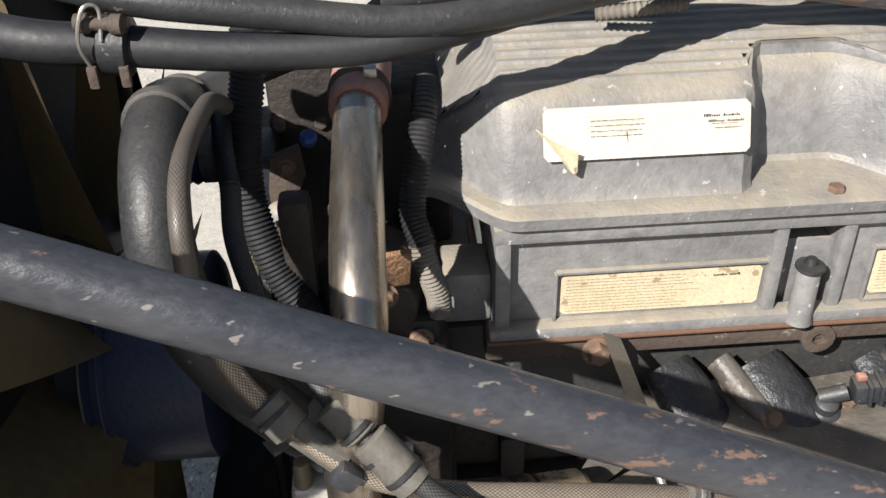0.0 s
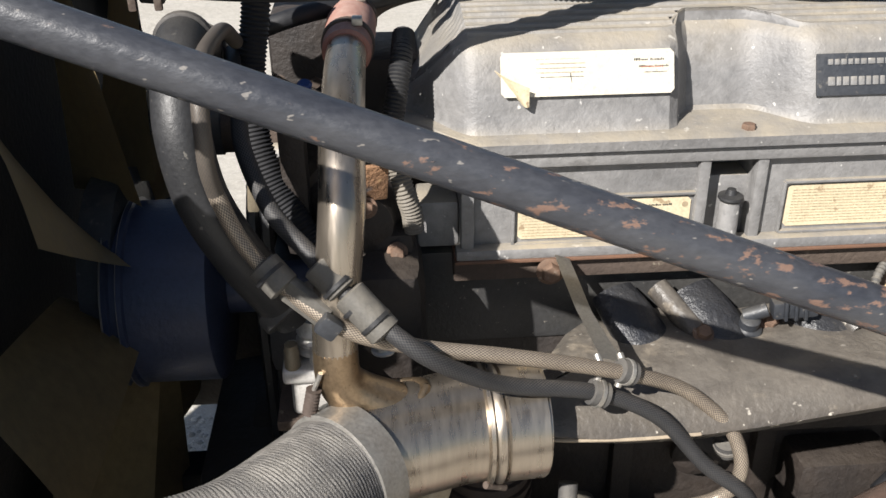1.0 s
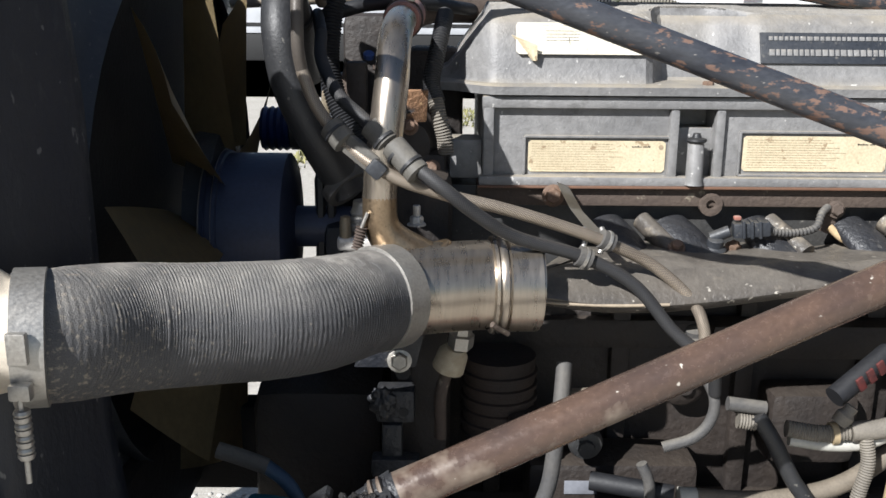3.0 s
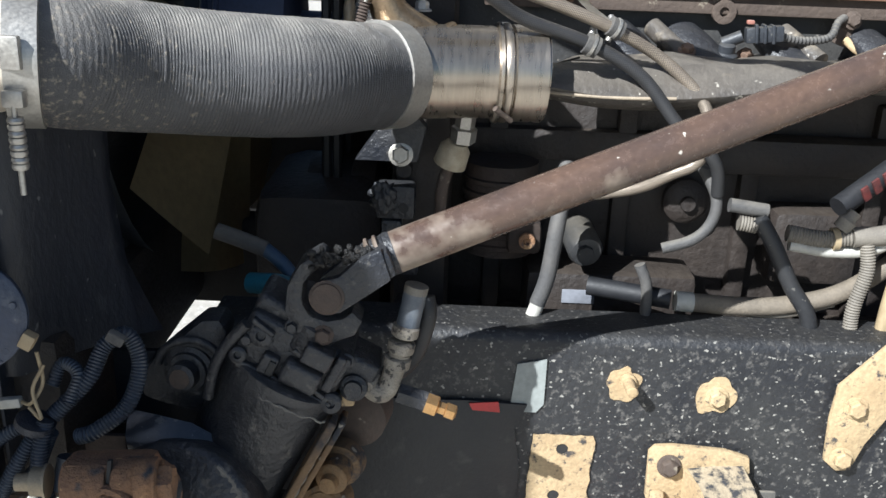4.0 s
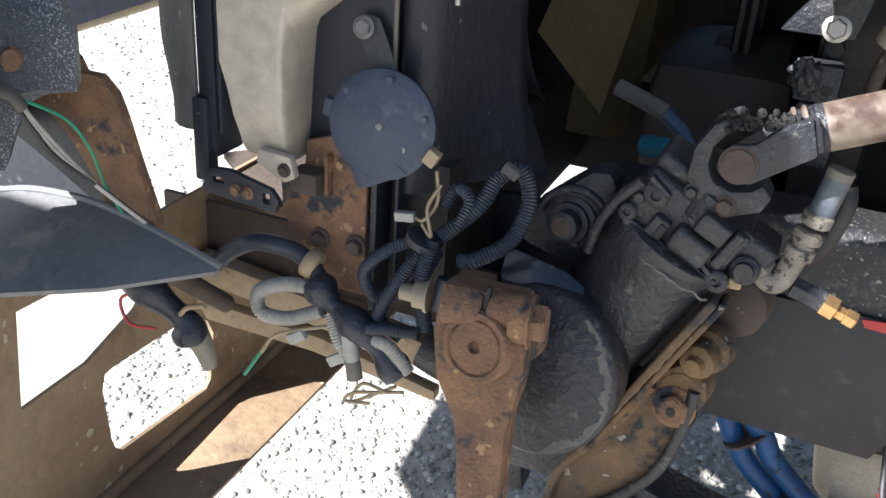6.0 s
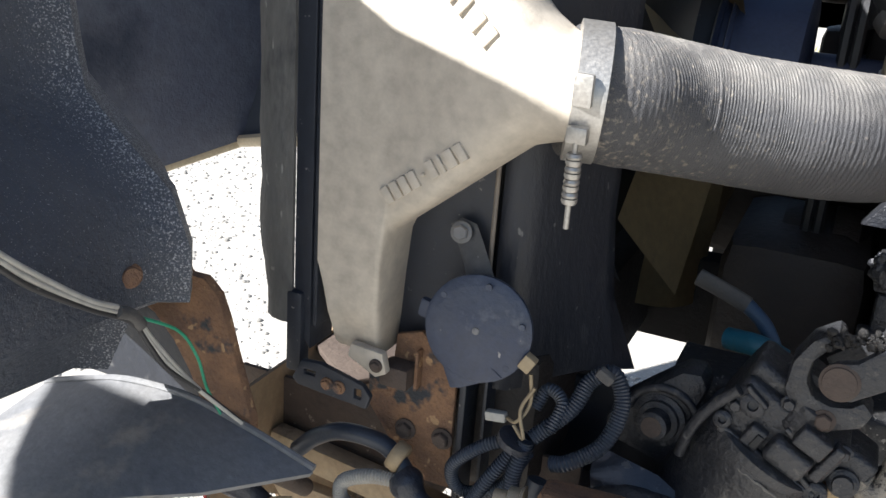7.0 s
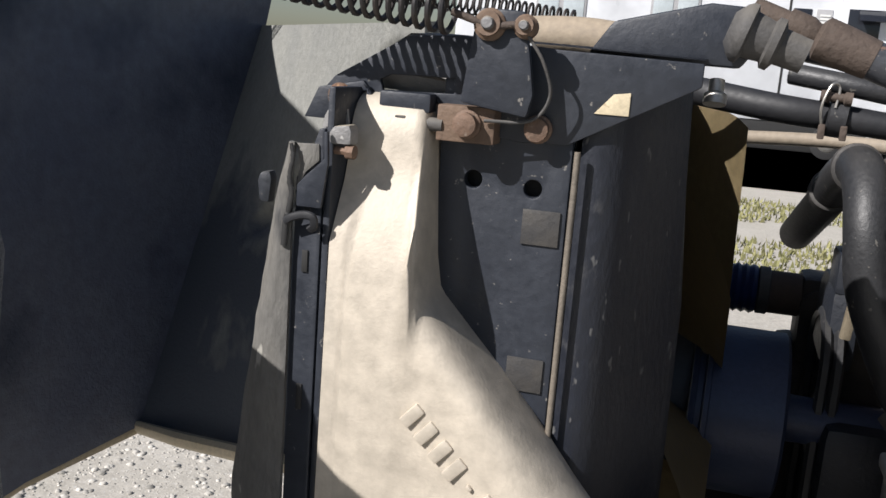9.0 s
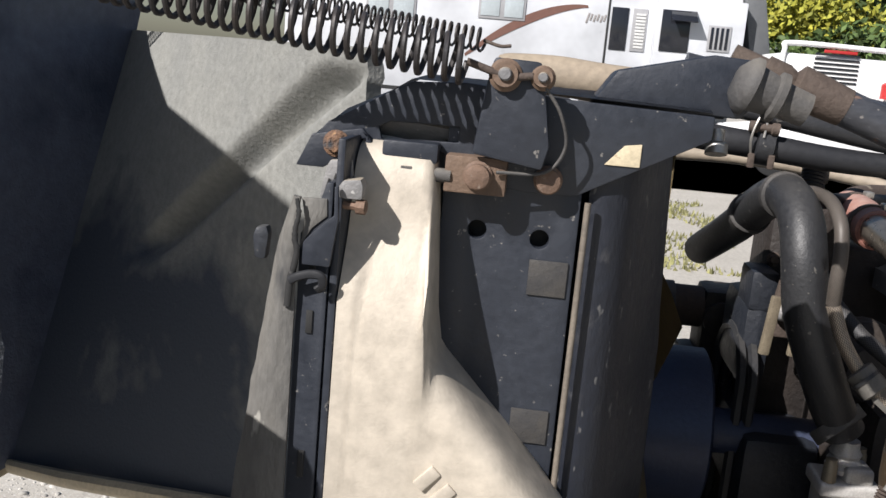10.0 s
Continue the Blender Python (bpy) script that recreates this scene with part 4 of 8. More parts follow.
p_clip((0.251, 0.551, 1.301), (0.07, 0.015, -0.035), 0.010)
p_clip((0.222, 0.546, 1.279), (0.07, 0.005, -0.03), 0.011)
p_clip((0.374, 0.581, 1.220), (0.06, 0.015, -0.06), 0.010)
p_clip((0.392, 0.596, 1.155), (0.01, 0.015, -0.07), 0.011)
th = thing("clip_bracket", (0.21, 0.70, 1.33), "bent steel strap bracket bolted under the rocker cover", "bracket")
bm = grid([[(0.205, 0.727, 1.347), (0.223, 0.727, 1.340)], [(0.207, 0.70, 1.340), (0.227, 0.70, 1.332)], [(0.214, 0.64, 1.325), (0.232, 0.64, 1.321)], [(0.222, 0.585, 1.317), (0.243, 0.583, 1.313)], [(0.226, 0.56, 1.314), (0.25, 0.557, 1.309)]])
bmesh.ops.solidify(bm, geom=list(bm.faces), thickness=0.003)
part("strap", bm, STEEL, th)
part("bolt", hexbolt((0.200, 0.722, 1.327), (0, -1, 0.1), 0.0125, 0.012), COPPERY, th, "large rusty bolt")
bm = bmesh.new()
for dx in (-0.012, 0.012):
    tube([(0.234 + dx, 0.565, 1.315), (0.236 + dx, 0.556, 1.306), (0.232 + dx, 0.55, 1.29), (0.23 + dx, 0.548, 1.285)], 0.004, bm=bm)
part("fork", bm, STEEL, th)

th = thing("wire_conduit", (0.04, 0.73, 1.40), "black and grey corrugated wire conduit beside the cover", "conduit")
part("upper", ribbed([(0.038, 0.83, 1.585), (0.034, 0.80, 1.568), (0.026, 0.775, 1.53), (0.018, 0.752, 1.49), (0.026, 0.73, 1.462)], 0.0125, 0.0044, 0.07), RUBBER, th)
# Lower length is greyer: the sun on it is in the colour.
part("lower", ribbed([(0.024, 0.73, 1.466), (0.030, 0.722, 1.44), (0.038, 0.722, 1.412), (0.040, 0.724, 1.388)], 0.0115, 0.0042, 0.09), LOOM_GREY, th, "grey end of the conduit, sunlight painted into its colour")
th = thing("wire_conduit", (-0.12, 0.78, 1.45), "black corrugated wire conduit behind the hoses", "conduit")
part("conduit", ribbed([(-0.118, 0.80, 1.66), (-0.122, 0.785, 1.62), (-0.130, 0.772, 1.57), (-0.132, 0.755, 1.51), (-0.115, 0.735, 1.45), (-0.085, 0.715, 1.40), (-0.06, 0.70, 1.35)], 0.0155, 0.0048, 0.07), RUBBER_DEEP, th)
part("boot", tube([(-0.116, 0.80, 1.635), (-0.112, 0.815, 1.675)], 0.018), RUBBER_GREY, th)
th = thing("cross_hose", (-0.08, 0.86, 1.58), "dark hoses running across behind the front pipes", "hose")
for pts, r in (([(-0.135, 0.86, 1.585), (-0.09, 0.87, 1.598), (-0.04, 0.90, 1.602), (0.02, 0.95, 1.60), (0.10, 1.08, 1.59)], 0.011),):
    part("hose", tube(pts, r), RUBBER_DEEP, th)
th = thing("fitting_bracket", (-0.105, 0.86, 1.44), "brown dusty bracket with pale fitting behind the pipes", "bracket")
part("bracket", plate([(-0.122, 1.50), (-0.092, 1.512), (-0.088, 1.478), (-0.098, 1.455), (-0.096, 1.40), (-0.125, 1.40), (-0.128, 1.46)], "y", 0.850, 0.012, 0.003), RUST_FLAT, th)
part("pale_fitting", lathe((-0.128, 0.842, 1.440), (1, -0.3, 0.1), [(0, 0.010), (0.006, 0.014), (0.020, 0.014), (0.022, 0.010), (0.030, 0.009)], 12), CAST, th, "pale corroded fitting")
part("blue_cap", lathe((-0.081, 0.850, 1.518), (0.1, -0.5, 1), [(0, 0.008), (0.008, 0.009), (0.011, 0.006)], 16), BLUE, th, "small blue cap")
part("bolt", hexbolt((-0.106, 0.849, 1.490), (0, -1, 0.2), 0.007, 0.007), COPPERY, th)
th = thing("pump_body", (-0.03, 0.72, 1.3), "dark pump and bracket castings at the engine front", "pump")
bm = lathe((-0.03, 0.78, 1.40), (0.1, -1, 0), [(0, 0.06), (0.03, 0.06), (0.04, 0.05), (0.07, 0.04), (0.075, 0.02)], 28)
box((0.01, 0.74, 1.33), (0.06, 0.06, 0.12), 0.012, bm=bm)
box((-0.09, 0.74, 1.44), (0.03, 0.03, 0.16), 0.008, bm=bm)
# Two tall blocks added to close bright gaps behind the hoses.
box((-0.075, 0.99, 1.39), (0.11, 0.12, 0.39), 0.02, bm=bm)
box((0.02, 1.0, 1.37), (0.10, 0.14, 0.32), 0.02, bm=bm)
part("casting", bm, BLOCK, th)
for k in range(6):
    part("case_bolt", hexbolt((-0.118 + 0.045 * (k % 3), 0.932, 1.50 - 0.11 * (k // 3)), (0, -1, 0), 0.008, 0.008), RUST_FLAT, th)
for p in ((0.02, 0.706, 1.37), (-0.012, 0.70, 1.43)):
    part("bolt", hexbolt(p, (0, -1, 0.3), 0.009, 0.01), COPPERY, th)
part("clip_plate", box((-0.002, 0.70, 1.46), (0.03, 0.006, 0.05), 0.002, (20, 0, 10)), RUST, th, "rusty clip plate")


# ---- brace rods over the engine ----
def brace_rod():
    th = thing("brace_rod", (-0.28, 0.25, 1.73), "long black-painted steel brace rod with chipped rusty paint", "brace")
    a, b = Vector((-0.262, 0.364, 1.7505)), Vector((1.30, 0.195, 1.1815))
    d = (b - a).normalized()
    part("bar", sweep(bmesh.new(), [a + d * (0.02 * i) for i in range(int((b - a).length / 0.02))], 0.0163, 28), ROD, th)
    part("end_collar", lathe(a - d * 0.012, d, [(0, 0.012), (0.004, 0.019), (0.022, 0.0185), (0.05, 0.0168)], 28), RUST_FLAT, th, "rusty swaged end")
    part("threaded_end", lathe(a - d * 0.07, d, [(0, 0.011), (0.03, 0.011), (0.031, 0.014), (0.05, 0.014), (0.06, 0.010)], 16), RUST_FLAT, th)
    return th


brace_rod()
th = thing("brace_rod", (-0.24, 0.85, 1.76), "black-painted steel brace tube over the engine", "brace")
part("bar", rod((-0.30, 0.85, 1.772), (1.30, 0.86, 1.516), 0.019, 24), ROD, th)
th = thing("overhead_pipe", (-0.3, 0.77, 1.66), "dark coolant pipe and hoses strung across above the engine", "pipe")
part("pipe", tube([(-0.437, 0.798, 1.7049), (-0.2945, 0.7268, 1.6859), (-0.209, 0.7172, 1.6783), (-0.1235, 0.7125, 1.6707), (-0.0285, 0.7125, 1.6688), (0.0475, 0.722, 1.6745), (0.154, 0.77, 1.6824), (0.3, 0.86, 1.682)], lambda s, i: 0.0186 - 0.0066 * s, 10, 20), RUBBER_DEEP, th)
part("upper_hose", tube([(-0.266, 0.741, 1.7268), (-0.1862, 0.7125, 1.7154), (-0.077, 0.7125, 1.6992), (0.0104, 0.7125, 1.6878), (0.0779, 0.722, 1.6878), (0.154, 0.7507, 1.6882), (0.2584, 0.8049, 1.6857), (0.42, 0.86, 1.69), (0.62, 0.92, 1.66)], 0.0132), RUBBER, th, "dusty black upper hose")
part("rear_hose", tube([(0.0, 0.86, 1.655), (0.10, 0.87, 1.662), (0.20, 0.89, 1.665), (0.32, 0.93, 1.665), (0.46, 1.0, 1.65), (0.52, 1.08, 1.63)], 0.011), RUBBER, th)
part("clamp", lathe((-0.2204, 0.7182, 1.6793), (1, -0.05, -0.08), [(0, 0.020), (0.002, 0.024), (0.022, 0.024), (0.024, 0.020)], 20), RUBBER, th)
part("clamp_screw", lathe((-0.232, 0.7030, 1.7030), (1, -0.1, -0.05), [(0, 0.007), (0.010, 0.008), (0.012, 0.0055), (0.026, 0.0055), (0.028, 0.008), (0.036, 0.008)], 14), RUST_FLAT, th)
part("clamp_wire", tube([(-0.226, 0.700, 1.665), (-0.230, 0.692, 1.690), (-0.222, 0.694, 1.716), (-0.212, 0.700, 1.714), (-0.214, 0.696, 1.690)], 0.0016, 8, 8), STEEL, th)
part("clamp_tail", box((-0.2261, 0.6963, 1.6610), (0.008, 0.006, 0.018), 0.002), RUST_FLAT, th)
part("clamp_tail", box((-0.2014, 0.6963, 1.6610), (0.008, 0.006, 0.018), 0.002), RUST_FLAT, th)
part("clip", box((0.2285, 0.788, 1.6939), (0.014, 0.03, 0.02), 0.004, (0, 0, 15)), PLASTIC, th)
part("tail", ribbed([(0.21, 0.88, 1.625), (0.25, 0.87, 1.632), (0.30, 0.88, 1.632)], 0.007), LOOM_GREY, th)


# ---- steering ----
def steering_shaft():
    th = thing("steering_shaft", (-0.07, 0.25, 1.05), "brown rusty tubular steering shaft with greasy joint", "shaft")
    a, b = Vector((-0.012, 0.294, 1.0759)), Vector((1.30, 0.5344, 1.5823))
    d = (b - a).normalized()
    part("tube", sweep(bmesh.new(), [a + d * (0.02 * i) for i in range(int((b - a).length / 0.02))], 0.0242, 32), SHAFT, th)
    part("neck", lathe(a - d * 0.03, d, [(0, 0.018), (0.004, 0.0225), (0.012, 0.0225), (0.014, 0.0205), (0.020, 0.0205), (0.022, 0.0245), (0.03, 0.0245)], 28), GREASE, th)
    fork = plate([(-0.024, 1.094), (-0.012, 1.058), (-0.050, 1.030), (-0.068, 1.017), (-0.086, 1.016), (-0.099, 1.027), (-0.099, 1.045), (-0.088, 1.055), (-0.070, 1.060), (-0.048, 1.082)], "y", 0.250, 0.014, 0.005)
    part("upper_yoke", fork, GREASE, th)
    part("rear_arm", plate([(-0.024, 1.094), (-0.012, 1.058), (-0.050, 1.030), (-0.086, 1.016), (-0.099, 1.035), (-0.070, 1.060)], "y", 0.306, 0.012, 0.004), GREASE, th)
    part("yoke_web", box((-0.030, 0.282, 1.071), (0.030, 0.060, 0.034), 0.008, (0, -21, 10)), GREASE, th)
    for k in (0.0, 0.010):
        part("neck_ring", lathe(a - d * (0.020 + k), d, [(0, 0.022), (0.002, 0.0262), (0.005, 0.0262), (0.007, 0.022)], 28), SHAFT, th)
    part("bearing_cap", lathe((-0.082, 0.252, 1.036), (-0.05, -1, 0.1), [(0, 0.0195), (0.003, 0.0195), (0.004, 0.0165), (0.006, 0.016), (0.0065, 0.012)], 26), RUST_FLAT, th)
    lower = [(-0.092, 1.084), (-0.083, 1.076), (-0.097, 1.062), (-0.109, 1.045), (-0.111, 1.024), (-0.102, 1.008), (-0.084, 1.003), (-0.066, 1.007), (-0.056, 1.016), (-0.044, 1.004), (-0.052, 0.986), (-0.086, 0.972), (-0.118, 0.984), (-0.131, 1.010), (-0.128, 1.042), (-0.114, 1.068)]
    part("lower_yoke", plate(lower, "y", 0.262, 0.040, 0.006), GREASE, th)
    part("clamp_collar", lathe((-0.112, 0.285, 0.960), (0.45, 0, 0.89), [(0, 0.024), (0.004, 0.027), (0.034, 0.027), (0.040, 0.02)], 26), GREASE, th)
    part("pinch_bolt", hexbolt((-0.088, 0.262, 0.986), (0, -1, 0.05), 0.009, 0.008), RUST_FLAT, th)
    rr = random.Random(12)
    bm = bmesh.new()
    for k in range(70):
        q = rr.random()
        p = Vector((-0.104 + 0.062 * q + rr.gauss(0, 0.004), 0.262 + rr.gauss(0, 0.006), 1.073 + 0.012 * q + rr.gauss(0, 0.0045)))
        w = rr.uniform(0.002, 0.0055)
        bmesh.ops.create_icosphere(bm, subdivisions=1, radius=w, matrix=pose(p.x, p.y, p.z, rr.uniform(0, 90), rr.uniform(0, 90), 0) @ Matrix.Diagonal((1.3, 1.0, 0.8, 1)))
    tagged(part("grease", bm, GREASE_LUMP, th, angle=180), "crumbs of dry black grease on the joint", kind="stuff")
    return th


steering_shaft()


def steering_gear():
    th = thing("steering_gear", (-0.2, 0.3, 0.62), "greasy black cast steering gearbox bolted to the frame rail", "gearbox")
    tilt = 26.7
    cs, sn = math.cos(radians(tilt)), math.sin(radians(tilt))

    def at(u, y, v):
        # u across the cylinder, v up along it, from the joint under the valve body
        return Vector((-0.137 + u * cs + v * sn, y, 0.920 - u * sn + v * cs))

    def block(u, y, v, size, bevel=0.005, bm=None, extra=0.0):
        return box(at(u, y, v), size, bevel, (0, tilt + extra, 0), bm=bm, segs=3)
    axis = Vector((sn, 0, cs))
    bm = lathe(at(0, 0.312, -0.285), axis, [(0, 0.02), (0.012, 0.045), (0.03, 0.060), (0.07, 0.066), (0.255, 0.068), (0.262, 0.071), (0.280, 0.071), (0.285, 0.066)], 48)
    part("cylinder", bm, GREASE, th)
    part("joint_ring", lathe(at(0, 0.312, -0.007), axis, [(0, 0.070), (0.002, 0.0735), (0.012, 0.0735), (0.014, 0.070)], 48), GREASE, th)
    # valve body: stepped casting with pads, plugs and a side port
    part("valve_body", block(-0.004, 0.312, 0.036, (0.126, 0.094, 0.066), 0.010), GREASE, th)
    part("valve_cap", block(-0.040, 0.312, 0.074, (0.056, 0.07, 0.026), 0.010), GREASE, th)
    part("valve_neck", lathe(at(-0.012, 0.312, 0.07), axis, [(0, 0.036), (0.012, 0.034), (0.018, 0.026), (0.034, 0.022)], 28), GREASE, th)
    part("cast_pad", block(0.014, 0.258, 0.026, (0.046, 0.022, 0.030), 0.008), GREASE, th)
    part("cast_pad", block(-0.024, 0.262, 0.020, (0.020, 0.016, 0.026), 0.004), GREASE, th)
    part("cast_pad", block(0.020, 0.258, 0.058, (0.034, 0.024, 0.024), 0.004), GREASE, th)
    part("cast_pad", block(0.046, 0.264, 0.046, (0.012, 0.020, 0.048), 0.004), GREASE, th)
    part("oil_slot", block(-0.020, 0.2535, 0.020, (0.007, 0.004, 0.017), 0.001), INK_SHADE_BLACK, th, "dark oil slot")
    for u, v, w in ((-0.048, 0.058, 0.030), (0.004, 0.0475, 0.022), (0.040, 0.014, 0.02)):
        part("cast_rib", block(u, 0.2625, v, (w, 0.010, 0.006), 0.002, extra=14), GREASE, th)
    part("pad_edge", block(0.002, 0.2645, 0.004, (0.118, 0.012, 0.010), 0.003), GREASE, th)
    for u, v, r in ((-0.045, 0.046, 0.0105), (0.060, 0.008, 0.010), (-0.058, 0.012, 0.008)):
        part("plug", lathe(at(u, 0.270, v), (0, -1, 0.15), [(0, r * 1.25), (0.010, r * 1.25), (0.012, r), (0.0125, r * 0.55), (0.008, r * 0.45)], 18), GREASE, th)
    for u, v in ((-0.058, 0.034), (-0.02, 0.072), (0.052, 0.064), (0.030, 0.006)):
        part("cap_bolt", hexbolt(at(u, 0.266, v), (0, -1, 0.05), 0.0065, 0.008), GREASE, th)
    part("side_port", block(0.072, 0.312, 0.042, (0.044, 0.060, 0.046), 0.008), GREASE, th)
    part("port_boss", lathe(at(0.076, 0.286, 0.030), (0, -1, 0.1), [(0, 0.017), (0.010, 0.016), (0.012, 0.011), (0.017, 0.010)], 20), GREASE, th)
    part("port_lug", block(0.072, 0.290, 0.006, (0.030, 0.018, 0.014), 0.004, extra=-30), RUST_TAN, th, "chipped tan lug")
    # curved collar on the cylinder's outer side
    rim = [at(-0.066 - 0.010 * math.sin(math.pi * k / 16), 0.262 + 0.012 * k / 16, 0.052 - 0.112 * k / 16) for k in range(17)]
    part("collar", sweep(bmesh.new(), rim, 0.0065, 10), GREASE, th)
    # sector cover behind the arm
    ax = Vector((-0.16, -1, 0.22)).normalized()
    c = Vector((-0.252, 0.206, 0.765))
    part("sector_cover", lathe(c, ax, [(-0.10, 0.082), (-0.05, 0.096), (-0.010, 0.101), (-0.004, 0.099), (0.0, 0.094), (0.001, 0.072), (0.006, 0.062), (0.008, 0.03)], 56), GREASE, th)
    u0 = ax.cross(Vector((0, 0, 1))).normalized()
    if u0.x < 0:
        u0 = -u0
    v0 = ax.cross(u0)
    if v0.z < 0:
        v0 = -v0
    rows = []
    for k in range(90):
        a = math.radians(58 - 1.45 * k)
        fade = math.sin(math.pi * min(1.0, k / 89)) ** 0.45
        w = 0.004 + 0.020 * max(0.0, noise.noise(Vector((k * 0.07, 2, 7))) + 0.30 + 0.5 * noise.noise(Vector((k * 0.33, 5, 1)))) * fade
        edge = 0.097 - 0.002 * abs(noise.noise(Vector((k * 0.6, 1, 2))))
        d = u0 * math.cos(a) + v0 * math.sin(a)
        rows.append([c + ax * (0.0005 - 0.004 * (q < 0.1)) + d * (edge - w * q) for q in (0.0, 0.25, 0.6, 1.0)])
    bm = grid(rows)
    bmesh.ops.recalc_face_normals(bm, faces=bm.faces)
    bmesh.ops.solidify(bm, geom=list(bm.faces), thickness=0.003)
    part("crust", bm, DIRT_CRUST, th, "pale crust of dried dirt")
    joint = [at(-0.030 + 0.094 * k / 20, 0.2405 + 0.9 * (-0.030 + 0.094 * k / 20 - 0.01) ** 2 * 6, -0.012 - 0.004 * noise.noise(Vector((k * 0.4, 3, 3)))) for k in range(21)]
    part("crust", sweep(bmesh.new(), joint, lambda q, i: 0.0012 + 0.0022 * abs(noise.noise(Vector((q * 9, 4, 5)))), 8, flat=0.6), DIRT_CRUST, th, "pale line of dried dirt")
    # long double seam beside the cylinder
    stained = mat("rust_stained_iron", (0.060, 0.045, 0.036), 0.7, 0, (0.24, 0.14, 0.055), 9, 0.95, spot=(0.028, 0.030, 0.036), spot_scale=20, spot_at=0.58, spot_soft=0.12, bump=0.8, speck=((0.30, 0.27, 0.22), 60, 0.69))
    for u, y, w in ((0.074, 0.278, 0.010), (0.086, 0.292, 0.008)):
        part("seam_flange", block(u, y, -0.150, (w, 0.030, 0.270), 0.003), stained, th)
    ridge = [at(0.080 + 0.002 * noise.noise(Vector((k * 0.5, 1, 9))), 0.277, -0.285 + 0.25 * k / 24) for k in range(25)]
    part("crust", sweep(bmesh.new(), ridge, lambda q, i: 0.0008 + 0.0022 * abs(noise.noise(Vector((q * 12, 8, 5)))), 8), DIRT_CRUST, th, "pale line of dried dirt")
    # mounting foot with a raised edge
    out = [(-0.125, 0.745), (-0.100, 0.762), (-0.074, 0.742), (-0.078, 0.681), (-0.101, 0.598), (-0.160, 0.526), (-0.226, 0.483), (-0.243, 0.492), (-0.224, 0.564), (-0.171, 0.641), (-0.130, 0.726)]
    part("mounting_foot", plate(out, "y", 0.310, 0.050, 0.008), stained, th, "rust-stained mounting foot")
    part("foot_rib", tube([(-0.080, 0.304, 0.735), (-0.084, 0.304, 0.681), (-0.107, 0.304, 0.600), (-0.164, 0.304, 0.531), (-0.228, 0.304, 0.489)], 0.0075, 8, 10), GREASE, th)
    part("foot_rib", tube([(-0.128, 0.303, 0.728), (-0.170, 0.303, 0.645), (-0.222, 0.303, 0.568), (-0.238, 0.303, 0.500)], 0.006, 8, 10), stained, th)
    # Block added to fill the bright gap between arm and foot.
    part("lower_bracket", box((-0.235, 0.385, 0.592), (0.18, 0.05, 0.20), 0.02), GREASE, th)
    nut = part("bolt", hexbolt((-0.099, 0.303, 0.706), (-0.1, -1, 0.1), 0.020, 0.014), RUST, th, "orange rusted bolt")
    part("bolt_socket", lathe((-0.1005, 0.288, 0.7075), (-0.1, -1, 0.1), [(0, 0.006), (0.0012, 0.006)], 6), INK_SHADE_BLACK, nut)
    part("bolt_boss", lathe((-0.092, 0.345, 0.722), (-0.1, -1, 0.1), [(0, 0.032), (0.034, 0.030), (0.040, 0.024)], 26), stained, th)
    part("bolt", lathe((-0.074, 0.345, 0.778), (-0.2, -1, 0.0), [(0, 0.030), (0.020, 0.028), (0.024, 0.021), (0.050, 0.0205), (0.053, 0.017), (0.054, 0.011), (0.066, 0.0105), (0.067, 0.008)], 24), stained, th)
    part("bolt_boss", lathe((-0.056, 0.42, 0.815), (-0.1, -1, 0.1), [(0, 0.040), (0.05, 0.038), (0.06, 0.022)], 24), RUST_FLAT, th)
    # upper ear with its own bolt
    ear = [(-0.320, 0.890), (-0.302, 0.917), (-0.270, 0.946), (-0.240, 0.972), (-0.217, 0.975), (-0.207, 0.957), (-0.222, 0.912), (-0.214, 0.856), (-0.243, 0.846), (-0.290, 0.858), (-0.316, 0.866)]
    part("upper_ear", plate(ear, "y", 0.318, 0.05, 0.012), GREASE, th)
    arch = [(-0.253 + 0.040 * math.cos(math.radians(g)), 0.316, 0.908 + 0.040 * math.sin(math.radians(g))) for g in range(20, 171, 10)]
    part("ear_ridge", sweep(bmesh.new(), [Vector(p) for p in arch], 0.005, 10), GREASE, th)
    bolt = part("ear_bolt", lathe((-0.255, 0.318, 0.907), (-0.12, -1, 0.12), [(0, 0.031), (0.005, 0.031), (0.007, 0.025), (0.012, 0.024), (0.013, 0.0175), (0.030, 0.017), (0.032, 0.013)], 24), GREASE, th)
    part("bolt_end", lathe((-0.2588, 0.2872, 0.9107), (-0.12, -1, 0.12), [(0, 0.0125), (0.0012, 0.012)], 20), RUST_FLAT, bolt, "bare brown bolt end")
    # shiny shield under the ear
    gloss = mat("shiny_black_plastic", (0.012, 0.016, 0.026), 0.22, 0.0, (0.03, 0.034, 0.042), 9, 0.8, spot=(0.09, 0.09, 0.09), spot_scale=40, spot_at=0.68, bump=0.25, bump_scale=60)
    bm = grid([[(-0.312, 0.262, 0.884), (-0.280, 0.258, 0.880), (-0.238, 0.256, 0.872), (-0.212, 0.262, 0.852)], [(-0.310, 0.240, 0.860), (-0.278, 0.236, 0.856), (-0.236, 0.234, 0.848), (-0.206, 0.244, 0.822)], [(-0.306, 0.236, 0.842), (-0.272, 0.232, 0.834), (-0.238, 0.230, 0.824), (-0.204, 0.240, 0.800)]])
    bmesh.ops.recalc_face_normals(bm, faces=bm.faces)
    bmesh.ops.solidify(bm, geom=list(bm.faces), thickness=0.005)
